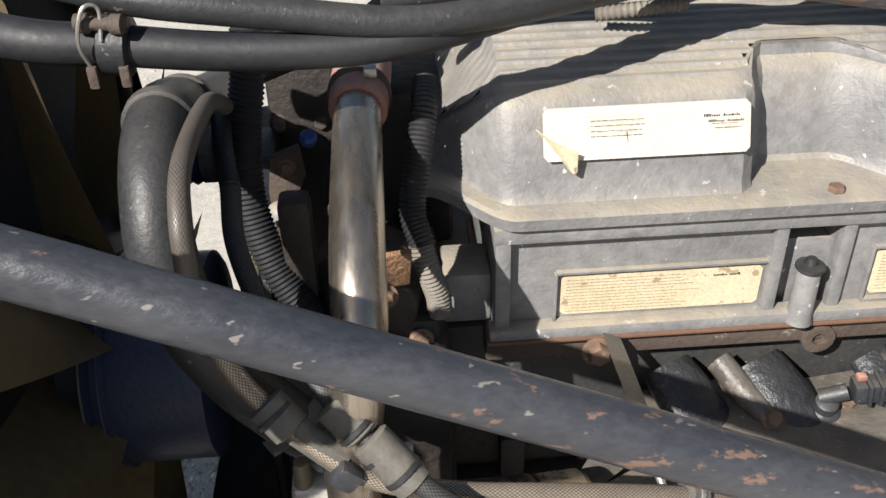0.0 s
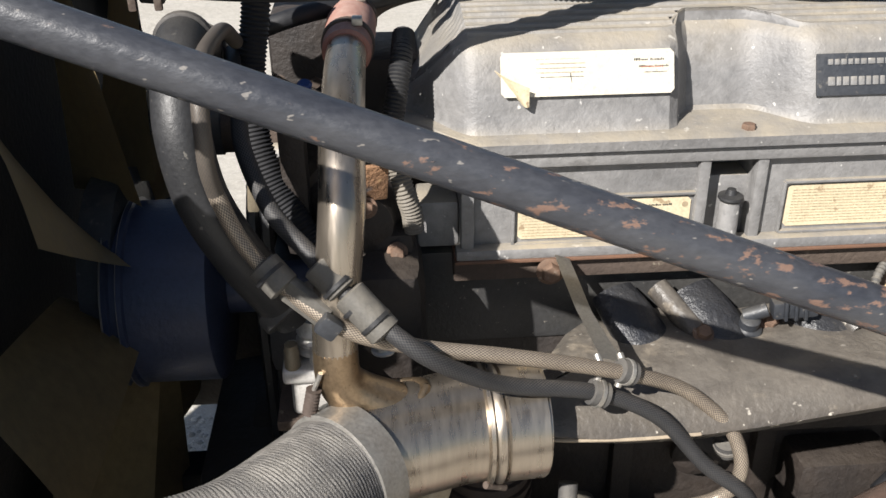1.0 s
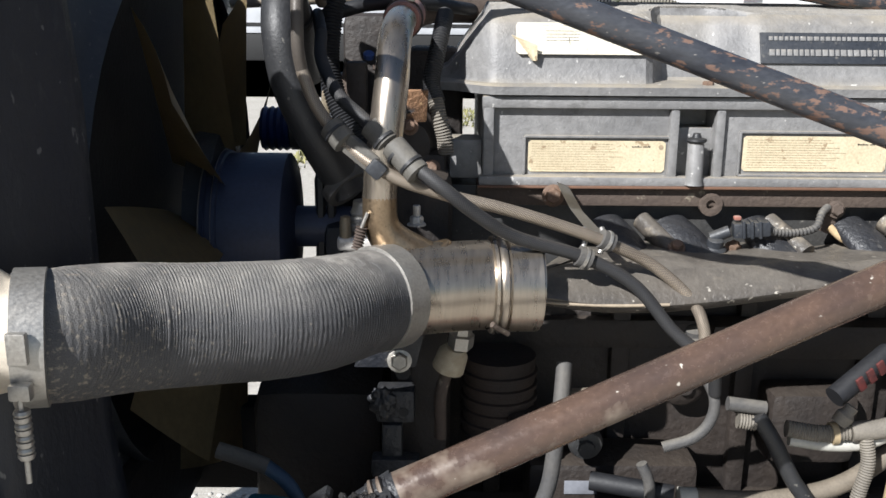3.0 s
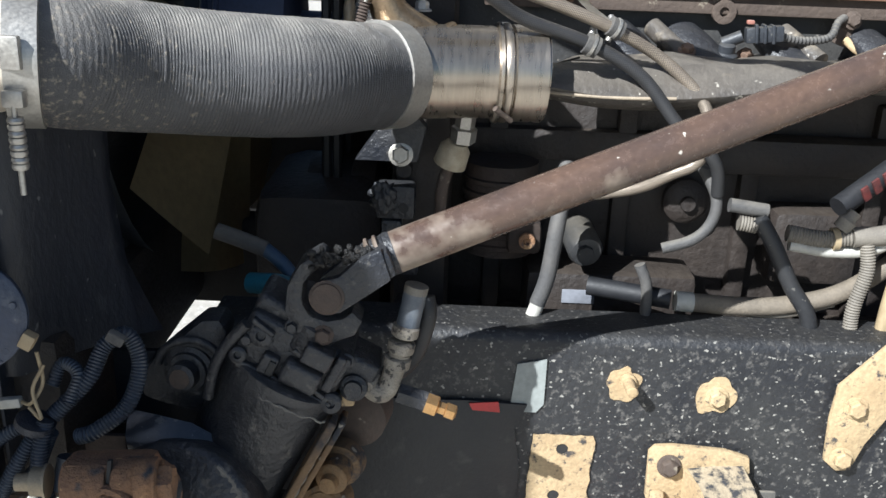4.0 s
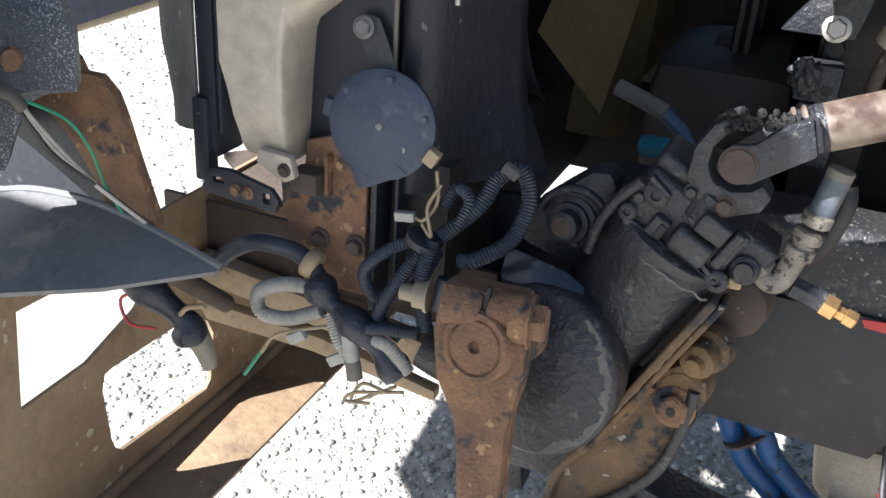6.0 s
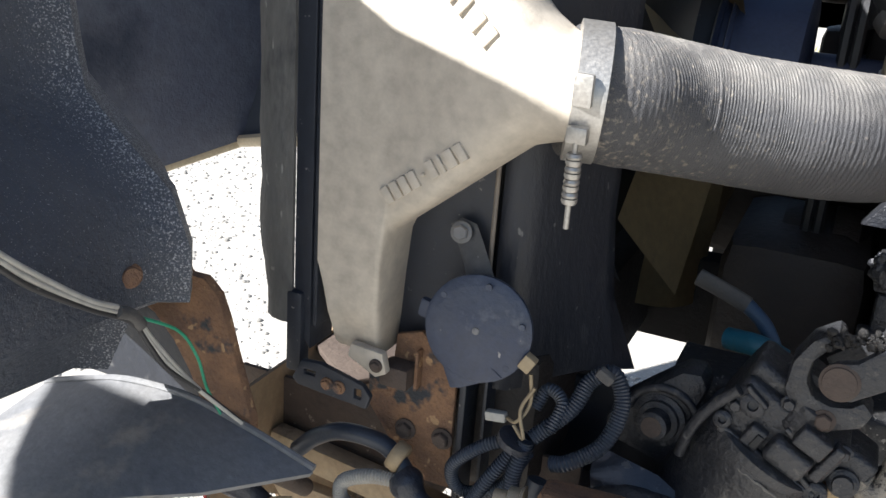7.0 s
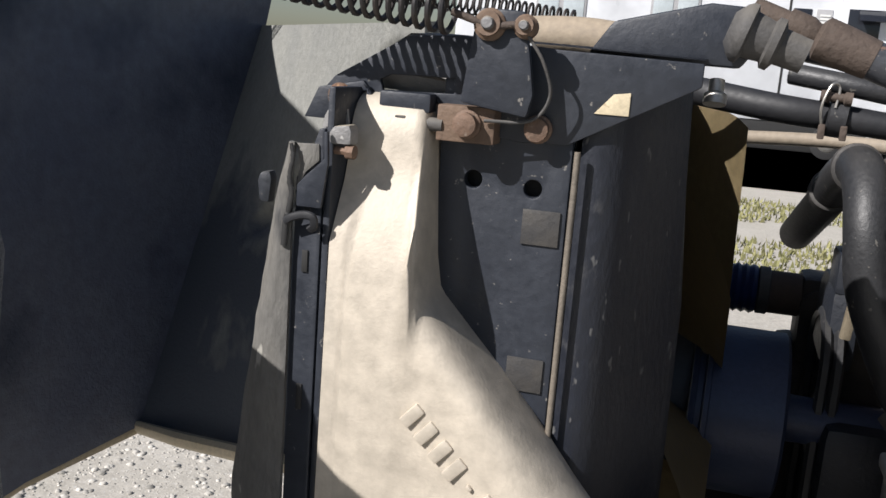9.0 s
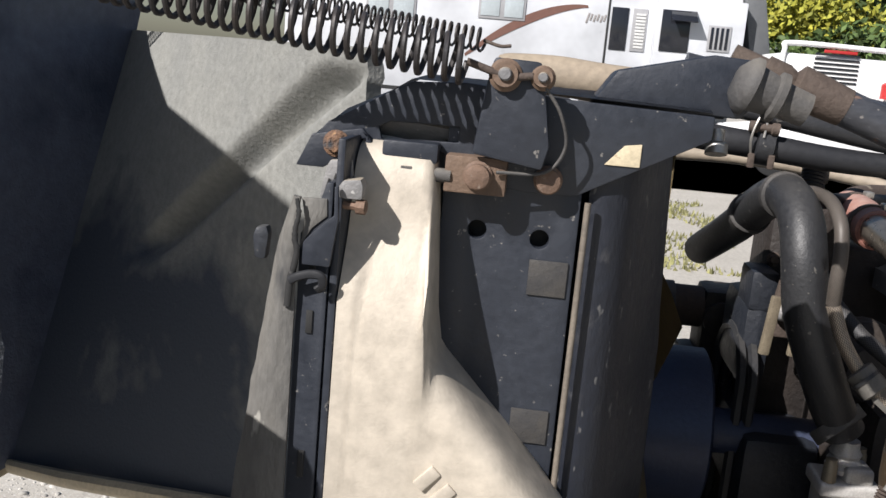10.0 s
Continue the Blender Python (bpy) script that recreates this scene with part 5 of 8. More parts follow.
    part("shield", bm, gloss, th, "shiny black plastic shield", angle=70)
    # Dark sheet added to close the bright gap above the drop arm.
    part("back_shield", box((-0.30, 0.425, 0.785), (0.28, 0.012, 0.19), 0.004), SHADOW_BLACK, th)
    # pressure fittings
    crusty = mat("corroded_fitting", (0.34, 0.31, 0.26), 0.6, 0.35, (0.16, 0.14, 0.115), 45, 0.95, spot=(0.05, 0.047, 0.044), spot_scale=60, spot_at=0.62, bump=0.8, bump_scale=260)
    part("elbow", tube([(-0.050, 0.30, 0.918), (-0.030, 0.292, 0.902), (-0.018, 0.294, 0.906), (-0.010, 0.298, 0.930), (-0.004, 0.300, 0.950)], 0.0125), crusty, th, "corroded hydraulic elbow fitting")
    part("nut", lathe((-0.047, 0.298, 0.916), (0.8, -0.1, -0.55), [(0, 0.017), (0.014, 0.017), (0.016, 0.014)], 6), crusty, th)
    for k in range(3):
        part("crimp_ring", lathe((-0.0085 + 0.0045 * k, 0.298, 0.932 + 0.020 * k), (0.2, 0.03, 1), [(0, 0.013), (0.002, 0.0158), (0.013, 0.0158), (0.015, 0.013)], 16), crusty, th)
    part("ferrule", tube([(0.004, 0.30, 0.985), (0.008, 0.303, 1.005), (0.012, 0.305, 1.026)], 0.0135), mat("blue_black_ferrule", (0.03, 0.045, 0.07), 0.45, 0.0, (0.16, 0.17, 0.18), 40, 0.8), th, "blue-black hose ferrule")
    part("hose_end", lathe((0.0115, 0.305, 1.024), (0.2, 0.05, 1), [(0, 0.0138), (0.009, 0.0138), (0.010, 0.011)], 18), LOOM_GREY, th)
    part("plug_fitting", rod((-0.005, 0.30, 0.898), (0.035, 0.297, 0.887), 0.013, 6), GREASE, th)
    part("brass_nut", lathe((0.028, 0.295, 0.889), (1, -0.1, -0.3), [(0, 0.0135), (0.014, 0.0135), (0.016, 0.008), (0.024, 0.008), (0.025, 0.010), (0.036, 0.010), (0.038, 0.006)], 6), BRASS, th, "bright brass nuts")
    part("second_hose", tube([(-0.02, 0.33, 0.90), (0.01, 0.335, 0.93), (0.025, 0.335, 0.98), (0.022, 0.34, 1.005)], 0.012), RUBBER, th)
    return th


steering_gear()


def pitman_arm():
    th = thing("pitman_arm", (-0.28, 0.1, 0.45), "heavily rusted orange-brown steering drop arm", "arm")
    outl = [(-0.336, 0.893), (-0.247, 0.893), (-0.239, 0.86), (-0.239, 0.80), (-0.246, 0.745), (-0.236, 0.52), (-0.228, 0.38), (-0.258, 0.38), (-0.270, 0.52), (-0.297, 0.71), (-0.306, 0.75), (-0.330, 0.79), (-0.340, 0.84)]
    bm = plate(outl, "y", 0.112, 0.055, 0.009)
    bmesh.ops.transform(bm, matrix=pose(-0.288, 0.14, 0.84, -14, 0, 6) @ pose(0.288, -0.14, -0.84), verts=bm.verts)
    part("arm", bm, RUST, th)
    part("sector_shaft", lathe((-0.273, 0.20, 0.820), (-0.14, -1, 0.25), [(0, 0.039), (0.100, 0.0385), (0.1035, 0.036), (0.1035, 0.031), (0.1005, 0.029), (0.1025, 0.027), (0.103, 0.007), (0.097, 0.005)], 40), RUST, th, "round shaft end")
    part("clamp_ear", lathe((-0.333, 0.128, 0.872), (1, 0.1, 0.03), [(0, 0.020), (0.003, 0.0235), (0.040, 0.0235), (0.044, 0.021)], 24), RUST, th)
    part("clamp_ear", lathe((-0.283, 0.132, 0.873), (1, 0.1, 0.03), [(0, 0.021), (0.003, 0.0235), (0.036, 0.0235), (0.040, 0.020)], 24), RUST, th)
    part("slot", box((-0.284, 0.1215, 0.889), (0.004, 0.006, 0.03), 0.0005, (-14, 4, 0)), INK_SHADE_BLACK, th, "dark clamp slot")
    part("pinch_bolt", hexbolt((-0.238, 0.13, 0.874), (1, 0.1, 0.05), 0.021, 0.016), RUST, th)
    part("bolt_boss", lathe((-0.258, 0.13, 0.874), (1, 0.1, 0.05), [(0, 0.026), (0.02, 0.026)], 20), RUST, th)
    part("pinch_nut", lathe((-0.35, 0.13, 0.872), (-1, -0.1, -0.02), [(0, 0.018), (0.003, 0.018), (0.004, 0.0150), (0.016, 0.0150), (0.018, 0.0095), (0.032, 0.009)], 16), WORN_TAN, th, "pale dusty nut on the clamp bolt")
    return th


pitman_arm()


# ---- frame rail ----
def frame_rail():
    th = thing("frame_rail", (0.6, 0.5, 0.60), "black painted truck frame rail with speckled dirt", "frame rail")
    x0, x1, f, t = -0.27, 1.6, 0.468, 0.009
    z0, z1, w, r = 0.603, 0.906, 0.085, 0.018
    prof = [(f + w, z1)]
    for k in range(7):
        a = math.pi / 2 * k / 6
        prof.append((f + r - r * math.sin(a), z1 - r + r * math.cos(a)))
    for k in range(7):
        a = math.pi / 2 * k / 6
        prof.append((f + r - r * math.cos(a), z0 + r - r * math.sin(a)))
    prof.append((f + w, z0))
    rows = [[(x, y, z) for y, z in prof] for x in (x0, 0.2, 0.7, x1)]
    bm = grid(rows)
    bmesh.ops.recalc_face_normals(bm, faces=bm.faces)
    bmesh.ops.solidify(bm, geom=list(bm.faces), thickness=t)
    part("channel", bm, RAIL, th)
    bm = plate([(-0.30, 0.605), (0.14, 0.605), (0.158, 0.64), (0.16, 0.70), (0.15, 0.76), (0.165, 0.80), (0.09, 0.804), (-0.30, 0.80)], "y", 0.460, 0.006, 0.001)
    part("doubler_plate", bm, RAIL_PLAIN, th)
    edge = []
    for (xa, za), (xb, zb), rough in (((0.170, 0.612), (0.262, 0.612), 0.003), ((0.262, 0.612), (0.262, 0.752), 0.006), ((0.262, 0.752), (0.178, 0.752), 0.002), ((0.178, 0.752), (0.170, 0.612), 0.0025)):
        for k in range(14):
            q = k / 14
            wx = noise.noise(Vector((xa * 40 + k * 0.9, za * 30, 1.0))) * rough
            wz = noise.noise(Vector((xa * 40 + k * 0.9, za * 30, 7.0))) * rough
            edge.append((xa + (xb - xa) * q + wx, za + (zb - za) * q + wz))
    bm = plate(edge, "y", 0.4640, 0.003, 0.0, holes=(ring_poly(0.219, 0.731, 0.0085), ring_poly(0.212, 0.655, 0.0085)))
    part("bare_patch", bm, RUST_TAN, th, "tan bare metal patch with two holes")
    for p in ((0.219, 0.731), (0.212, 0.655)):
        part("hole", lathe((p[0], 0.4664, p[1]), (0, -1, 0), [(0, 0.009), (0.0008, 0.009)], 16), INK_SHADE_BLACK, th)
    for (x, z), s in (((0.296, 0.838), 1.0), ((0.42, 0.823), 1.3)):
        out = [(x + 0.021 * s * math.cos(a) * (1 + 0.45 * noise.noise(Vector((math.cos(a) * 1.6, math.sin(a) * 1.6, x * 9)))), z + 0.023 * s * math.sin(a) * (1 + 0.45 * noise.noise(Vector((math.cos(a) * 1.6, math.sin(a) * 1.6, x * 9))))) for a in [2 * math.pi * k / 34 for k in range(34)]]
        part("rust_patch", plate(out, "y", 0.4655, 0.002, 0.0), RUST_TAN, th, "tan rust patch round a bolt")
    part("stud", lathe((0.300, 0.465, 0.842), (0, -1, 0), [(0, 0.011), (0.006, 0.011), (0.007, 0.008), (0.036, 0.008), (0.037, 0.006)], 12), RUST_TAN, th)
    part("bolt", hexbolt((0.424, 0.4645, 0.822), (0, -1, 0), 0.012, 0.011), RUST_TAN, th)
    part("pale_patch", plate([(0.148, 0.86), (0.188, 0.868), (0.188, 0.80), (0.178, 0.787), (0.16, 0.787), (0.142, 0.795)], "y", 0.4645, 0.0025, 0.0), plain("pale_grey_paint", (0.26, 0.28, 0.27), 0.6), th, "pale grey paint patch")
    part("red_mark", plate([(0.085, 0.801), (0.125, 0.805), (0.128, 0.789), (0.09, 0.791)], "y", 0.457, 0.002, 0.0), REDCAN, th, "red paint mark")
    slant = [(0.70, 0.985), (0.634, 0.909), (0.583, 0.850), (0.579, 0.80), (0.582, 0.735), (0.60, 0.720), (0.620, 0.722), (0.633, 0.763), (0.66, 0.812), (0.74, 0.90)]
    br = part("side_bracket", plate(slant, "y", 0.453, 0.010, 0.003), RUST_TAN, th, "slanted tan rusted bracket plate")
    for x, z in ((0.610, 0.821), (0.604, 0.742)):
        part("bracket_bolt", hexbolt((x, 0.452, z), (0, -1, 0), 0.0125, 0.011), RUST_TAN, br)
    return th


frame_rail()
th = thing("frame_rail", (0.6, 1.35, 0.60), "dark far frame rail on the other side of the engine", "frame rail")
part("channel", box((0.6, 1.37, 0.755), (1.9, 0.09, 0.30), 0.01), RAIL_PLAIN, th)


def cable_bracket():
    th = thing("cable_bracket", (0.40, 0.44, 0.65), "tan rusted cable bracket with worn black hood bolted to the rail", "bracket")
    out = [(0.340, 0.667), (0.338, 0.738), (0.346, 0.748), (0.370, 0.750), (0.445, 0.745), (0.478, 0.735), (0.482, 0.712), (0.470, 0.700), (0.396, 0.700), (0.395, 0.662), (0.380, 0.648), (0.348, 0.650)]
    part("mount", plate(out, "y", 0.452, 0.010, 0.002), RUST_TAN, th)
    part("bolt", hexbolt((0.367, 0.449, 0.720), (0, -1, 0.1), 0.0125, 0.012), RUST_FLAT, th, "dark rusty bolt")
    worn = mat("worn_black_on_tan", (0.36, 0.30, 0.205), 0.75, 0.0, (0.25, 0.20, 0.14), 14, 0.8, spot=(0.035, 0.035, 0.038), spot_scale=34, spot_at=0.52, spot_soft=0.12, bump=0.5, stretch=(1, 1, 0.6))

    def sheet(name, rows, material, label=""):
        bm = grid(rows)
        bmesh.ops.recalc_face_normals(bm, faces=bm.faces)
        bmesh.ops.solidify(bm, geom=list(bm.faces), thickness=0.005)
        return part(name, bm, material, th, label)
    # folded hood over the cables, open below and to the front
    sheet("hood_top", [[(0.393, 0.455, 0.716), (0.430, 0.455, 0.722), (0.470, 0.455, 0.724)], [(0.402, 0.418, 0.712), (0.438, 0.418, 0.714), (0.477, 0.418, 0.712)], [(0.410, 0.385, 0.698), (0.446, 0.385, 0.697), (0.482, 0.385, 0.694)]], worn, "worn black hood top")
    sheet("hood_side", [[(0.393, 0.455, 0.714), (0.402, 0.418, 0.711), (0.410, 0.386, 0.697)], [(0.394, 0.455, 0.670), (0.402, 0.425, 0.655), (0.406, 0.388, 0.660)], [(0.400, 0.450, 0.622), (0.402, 0.425, 0.620), (0.403, 0.390, 0.638)]], RUST_TAN)
    sheet("hood_side", [[(0.471, 0.455, 0.722), (0.478, 0.418, 0.710), (0.483, 0.387, 0.692)], [(0.476, 0.455, 0.690), (0.482, 0.420, 0.676), (0.487, 0.388, 0.660)], [(0.470, 0.455, 0.668), (0.478, 0.424, 0.648), (0.488, 0.390, 0.624)]], RUST_TAN)
    part("front_lip", tube([(0.404, 0.387, 0.650), (0.409, 0.384, 0.690), (0.413, 0.383, 0.698), (0.446, 0.383, 0.697), (0.480, 0.383, 0.694), (0.486, 0.384, 0.686), (0.489, 0.388, 0.640), (0.489, 0.389, 0.624)], 0.0032, 4, 8), RUST_TAN, th)
    part("cable_stub", rod((0.366, 0.432, 0.650), (0.406, 0.424, 0.652), 0.0135, 18), RUST_TAN, th, "tan cable socket")
    part("terminal", box((0.352, 0.440, 0.672), (0.020, 0.014, 0.026), 0.005), RUST_TAN, th)
    part("inner_boot", rod((0.425, 0.425, 0.700), (0.434, 0.405, 0.655), 0.015, 16), LOOM_BLUE, th, "blue-black boot in the hood")
    part("pale_tab", plate([(0.494, 0.690), (0.518, 0.690), (0.520, 0.668), (0.512, 0.650), (0.500, 0.668)], "y", 0.440, 0.006, 0.002), CLIP_DUSTY, th, "pale plastic tab")
    return th


cable_bracket()


def red_cables():
    th = thing("battery_cable", (0.3, 0.42, 0.50), "red corrugated battery cable conduits looped under the rail", "cable")
    part("conduit", ribbed([(0.432, 0.402, 0.672), (0.436, 0.400, 0.635), (0.437, 0.398, 0.600), (0.426, 0.397, 0.554), (0.391, 0.397, 0.515), (0.325, 0.400, 0.497), (0.246, 0.405, 0.492), (0.190, 0.425, 0.518), (0.178, 0.46, 0.562), (0.200, 0.50, 0.610), (0.23, 0.54, 0.64)], 0.0148, 0.007), RED_LOOM, th)
    part("second_conduit", tube([(0.418, 0.408, 0.640), (0.414, 0.405, 0.600), (0.375, 0.402, 0.566), (0.300, 0.402, 0.527), (0.241, 0.415, 0.513), (0.195, 0.445, 0.528), (0.182, 0.475, 0.575), (0.205, 0.51, 0.625)], 0.0125), RED_LOOM, th)
    part("thin_cable", tube([(0.352, 0.425, 0.672), (0.353, 0.410, 0.640), (0.357, 0.405, 0.605), (0.372, 0.405, 0.588), (0.392, 0.405, 0.588), (0.406, 0.407, 0.606), (0.410, 0.410, 0.630)], 0.0045), RED_LOOM, th)
    part("black_wire", tube([(0.425, 0.392, 0.600), (0.405, 0.386, 0.568), (0.330, 0.386, 0.536), (0.248, 0.390, 0.529), (0.177, 0.415, 0.552), (0.160, 0.46, 0.61), (0.155, 0.49, 0.66)], 0.0042), RUBBER, th)
    part("cable_tie", lathe((0.293, 0.402, 0.509), (1, -0.1, 0.15), [(0, 0.028), (0.005, 0.028)], 18), RUBBER, th)
    part("white_clip", box((0.456, 0.42, 0.508), (0.020, 0.03, 0.066), 0.006, (0, -6, 0)), WIRE_TAN, th)
    return th


red_cables()
th = thing("air_hoses", (0.06, 0.58, 0.4), "blue air brake hoses hanging under the rail", "hose")
for dx, dz in ((0.0, 0.0), (0.040, 0.012)):
    part("hose", tube([(-0.062 + dx, 0.535, 0.640), (-0.050 + dx, 0.545, 0.575), (-0.026 + dx, 0.558, 0.517 + dz), (0.004 + dx, 0.562, 0.470 + dz), (0.088 + dx, 0.562, 0.402 + dz), (0.186 + dx, 0.562, 0.366 + dz), (0.32 + dx, 0.57, 0.345 + dz), (0.55, 0.585, 0.31 + dz), (0.85, 0.60, 0.12 + dz), (0.98, 0.62, 0.02 + dz)], 0.0165), BLUE_HOSE, th)
part("black_wrap", tube([(0.050, 0.548, 0.430), (0.075, 0.547, 0.413), (0.10, 0.547, 0.400)], 0.019), TAPE, th)
part("brown_tie", lathe((-0.010, 0.560, 0.525), (0.6, 0, -0.8), [(0, 0.037), (0.004, 0.037)], 20), RUST_FLAT, th)


def under_parts():
    th = thing("leaf_spring", (0.2, 0.5, 0.3), "greasy black stacked leaf spring with rusty clamp", "spring")
    for k, (x0, drop, thick, m) in enumerate(((-0.215, 0.0, 0.030, GREASE), (-0.205, 0.0325, 0.028, GREASE), (-0.255, 0.062, 0.011, RUST_BLOCK), (-0.235, 0.076, 0.011, RUST_BLOCK), (-0.13, 0.090, 0.013, GREASE))):
        rows = []
        for q in range(25):
            x = x0 + (1.25 - x0) * q / 24
            z = 0.362 + 0.242 * (x - 0.45) ** 2 - drop
            w = 0.038 - 0.002 * (k % 2)
            rows.append([(x, 0.505 - w, z - 0.002), (x, 0.505 - w + 0.003, z), (x, 0.505 + w, z), (x, 0.505 + w, z - thick), (x, 0.505 - w + 0.003, z - thick), (x, 0.505 - w, z - thick + 0.002)])
        bm = grid(rows, close_u=True)
        bm.verts.ensure_lookup_table()
        bm.faces.new(bm.verts[:6])
        part("leaf", bm, m, th)
    part("clamp", box((-0.160, 0.462, 0.382), (0.030, 0.012, 0.090), 0.004, (0, 12, 0)), RUST_BLOCK, th, "brown rusted spring clamp")
    part("clamp_bolt", hexbolt((-0.163, 0.456, 0.352), (0, -1, 0), 0.008, 0.008), RUST_FLAT, th)
    part("hanger", box((-0.36, 0.50, 0.48), (0.06, 0.05, 0.26), 0.01, (0, -8, 0)), GREASE, th)
    part("eye_bolt", lathe((-0.292, 0.445, 0.346), (1, 0.08, -0.14), [(0, 0.012), (0.002, 0.020), (0.035, 0.019), (0.040, 0.028), (0.10, 0.030), (0.105, 0.02)], 18), RUST, th, "rusty spring eye end")
    th = thing("drag_link", (-0.2, 0.3, 0.36), "rusty steering drag link and ball joint", "link")
    part("rod", rod((-0.27, 0.22, 0.42), (0.9, 0.42, 0.36), 0.022), RUST_FLAT, th)
    part("ball_joint", lathe((-0.23, 0.24, 0.41), (0, -0.2, 1), [(-0.04, 0.03), (0.0, 0.036), (0.04, 0.028)], 20), RUST, th)
    th = thing("brake_chamber", (0.3, 0.68, 0.4), "tan dirty round brake chamber behind the cables", "brake chamber")
    tan = mat("chamber_paint", (0.58, 0.52, 0.42), 0.8, 0.0, (0.42, 0.37, 0.29), 12, 0.8)
    part("can", lathe((0.10, 0.70, 0.44), (1, 0.06, 0.12), [(0, 0.06), (0.02, 0.085), (0.10, 0.09), (0.11, 0.10), (0.13, 0.10), (0.14, 0.09), (0.36, 0.085), (0.40, 0.05), (0.9, 0.045)], 40), tan, th)
    part("plug", lathe((0.30, 0.615, 0.43), (0, -1, 0.1), [(-0.01, 0.018), (0.004, 0.016), (0.005, 0.008)], 18), STEEL, th)
    part("bracket", box((0.31, 0.60, 0.56), (0.06, 0.12, 0.10), 0.01), BLOCK, th)
    th = thing("front_axle", (0.3, 0.9, 0.3), "dark front axle beam", "axle")
    part("beam", box((0.45, 0.95, 0.21), (0.14, 1.2, 0.11), 0.02), BLOCK, th)
    part("spring_pad", box((0.45, 0.51, 0.245), (0.16, 0.10, 0.05), 0.005), BLOCK, th)
    th = thing("yellow_clamp", (0.56, 0.42, 0.53), "dirty tan clamp block by the cables", "clamp")
    part("block", box((0.58, 0.42, 0.515), (0.08, 0.05, 0.07), 0.02, (0, 25, 0)), mat("dirty_tan_casting", (0.26, 0.21, 0.13), 0.8, 0, (0.15, 0.12, 0.08), 25, 0.8), th)


under_parts()


# ---- wiring and hoses on the engine's side ----
def side_clutter():
    th = thing("drain_hose", (0.17, 0.55, 0.9), "grey rubber drain hose with taped pale tip", "hose")
    part("hose", tube([(0.21, 0.60, 1.11), (0.203, 0.57, 1.06), (0.196, 0.55, 1.02), (0.188, 0.54, 0.96), (0.176, 0.535, 0.92)], 0.0115), RUBBER_GREY, th)
    part("tip", tube([(0.178, 0.535, 0.925), (0.168, 0.533, 0.895)], 0.0105), WIRE_WHITE, th, "pale taped tip")
    th = thing("vent_hose", (0.4, 0.56, 1.0), "thin grey vent hoses tied below the engine", "hose")
    part("hose", tube([(0.392, 0.575, 1.12), (0.412, 0.555, 1.08), (0.408, 0.55, 1.045), (0.385, 0.548, 1.02), (0.345, 0.55, 1.005)], 0.0078), RUBBER_GREY, th)
    part("hose", tube([(0.317, 0.55, 0.98), (0.330, 0.548, 0.945), (0.332, 0.548, 0.88)], 0.008), RUBBER_GREY, th)
    part("tie", lathe((0.393, 0.578, 1.118), (0.3, 0, 1), [(0, 0.014), (0.004, 0.014)], 14), RUBBER, th)
    th = thing("coolant_line", (0.5, 0.58, 0.94), "dusty tan hose with white taped end", "hose")
    part("hose", tube([(0.40, 0.56, 0.922), (0.47, 0.555, 0.921), (0.54, 0.555, 0.927), (0.62, 0.56, 0.952), (0.72, 0.58, 1.02)], 0.0135), mat("tan_hose", (0.185, 0.155, 0.118), 0.75, 0, (0.11, 0.094, 0.074), 20, 0.9), th)
    part("white_tape", rod((0.375, 0.56, 0.923), (0.40, 0.56, 0.922), 0.0145, 16), WIRE_WHITE, th)
    part("connector", rod((0.255, 0.60, 0.926), (0.37, 0.565, 0.923), 0.014, 14), RUBBER_DEEP, th)
    th = thing("wire_harness", (0.55, 0.55, 1.03), "tangle of tan and grey corrugated harness with tape", "harness")
    part("branch", rod((0.43, 0.55, 1.072), (0.482, 0.548, 1.066), 0.010, 12), RUBBER_GREY, th)
    part("branch", ribbed([(0.445, 0.548, 1.048), (0.47, 0.545, 1.045)], 0.0105, 0.004, 0.08), LOOM_GREY, th)
    part("taped_run", tube([(0.47, 0.545, 1.058), (0.495, 0.54, 1.02), (0.525, 0.535, 0.965), (0.555, 0.53, 0.92), (0.565, 0.53, 0.87)], 0.0115), RUBBER, th, "black taped run")
    part("conduit", ribbed([(0.515, 0.55, 1.035), (0.56, 0.545, 1.03), (0.60, 0.54, 1.035)], 0.0115, 0.0042, 0.08), LOOM_GREY, th)
    part("conduit", tube([(0.60, 0.54, 1.035), (0.66, 0.54, 1.045), (0.72, 0.55, 1.08), (0.8, 0.56, 1.09)], 0.014), LOOM_GREY, th)
    part("conduit", ribbed([(0.62, 0.535, 1.03), (0.625, 0.53, 0.99), (0.615, 0.528, 0.93), (0.62, 0.525, 0.86)], 0.0095, 0.004, 0.08), LOOM_GREY, th)
    part("wire", tube([(0.52, 0.55, 1.018), (0.58, 0.545, 1.012), (0.64, 0.545, 1.02), (0.70, 0.55, 1.06)], 0.0085), WIRE_WHITE, th)
    part("wire", tube([(0.66, 0.54, 1.05), (0.675, 0.53, 1.02), (0.665, 0.53, 0.96), (0.66, 0.53, 0.86)], 0.010), WIRE_TAN, th)
    part("wire", tube([(0.45, 0.56, 0.912), (0.53, 0.555, 0.912), (0.6, 0.56, 0.93)], 0.0065), LOOM_GREY, th)
    part("wire", tube([(0.69, 0.54, 1.10), (0.67, 0.54, 1.07), (0.655, 0.54, 1.045)], 0.007), mat("pink_wire", (0.5, 0.3, 0.25), 0.6), th)
    part("cable_tie", lathe((0.575, 0.545, 1.03), (1, 0, 0.1), [(0, 0.016), (0.008, 0.016)], 16), WIRE_TAN, th)
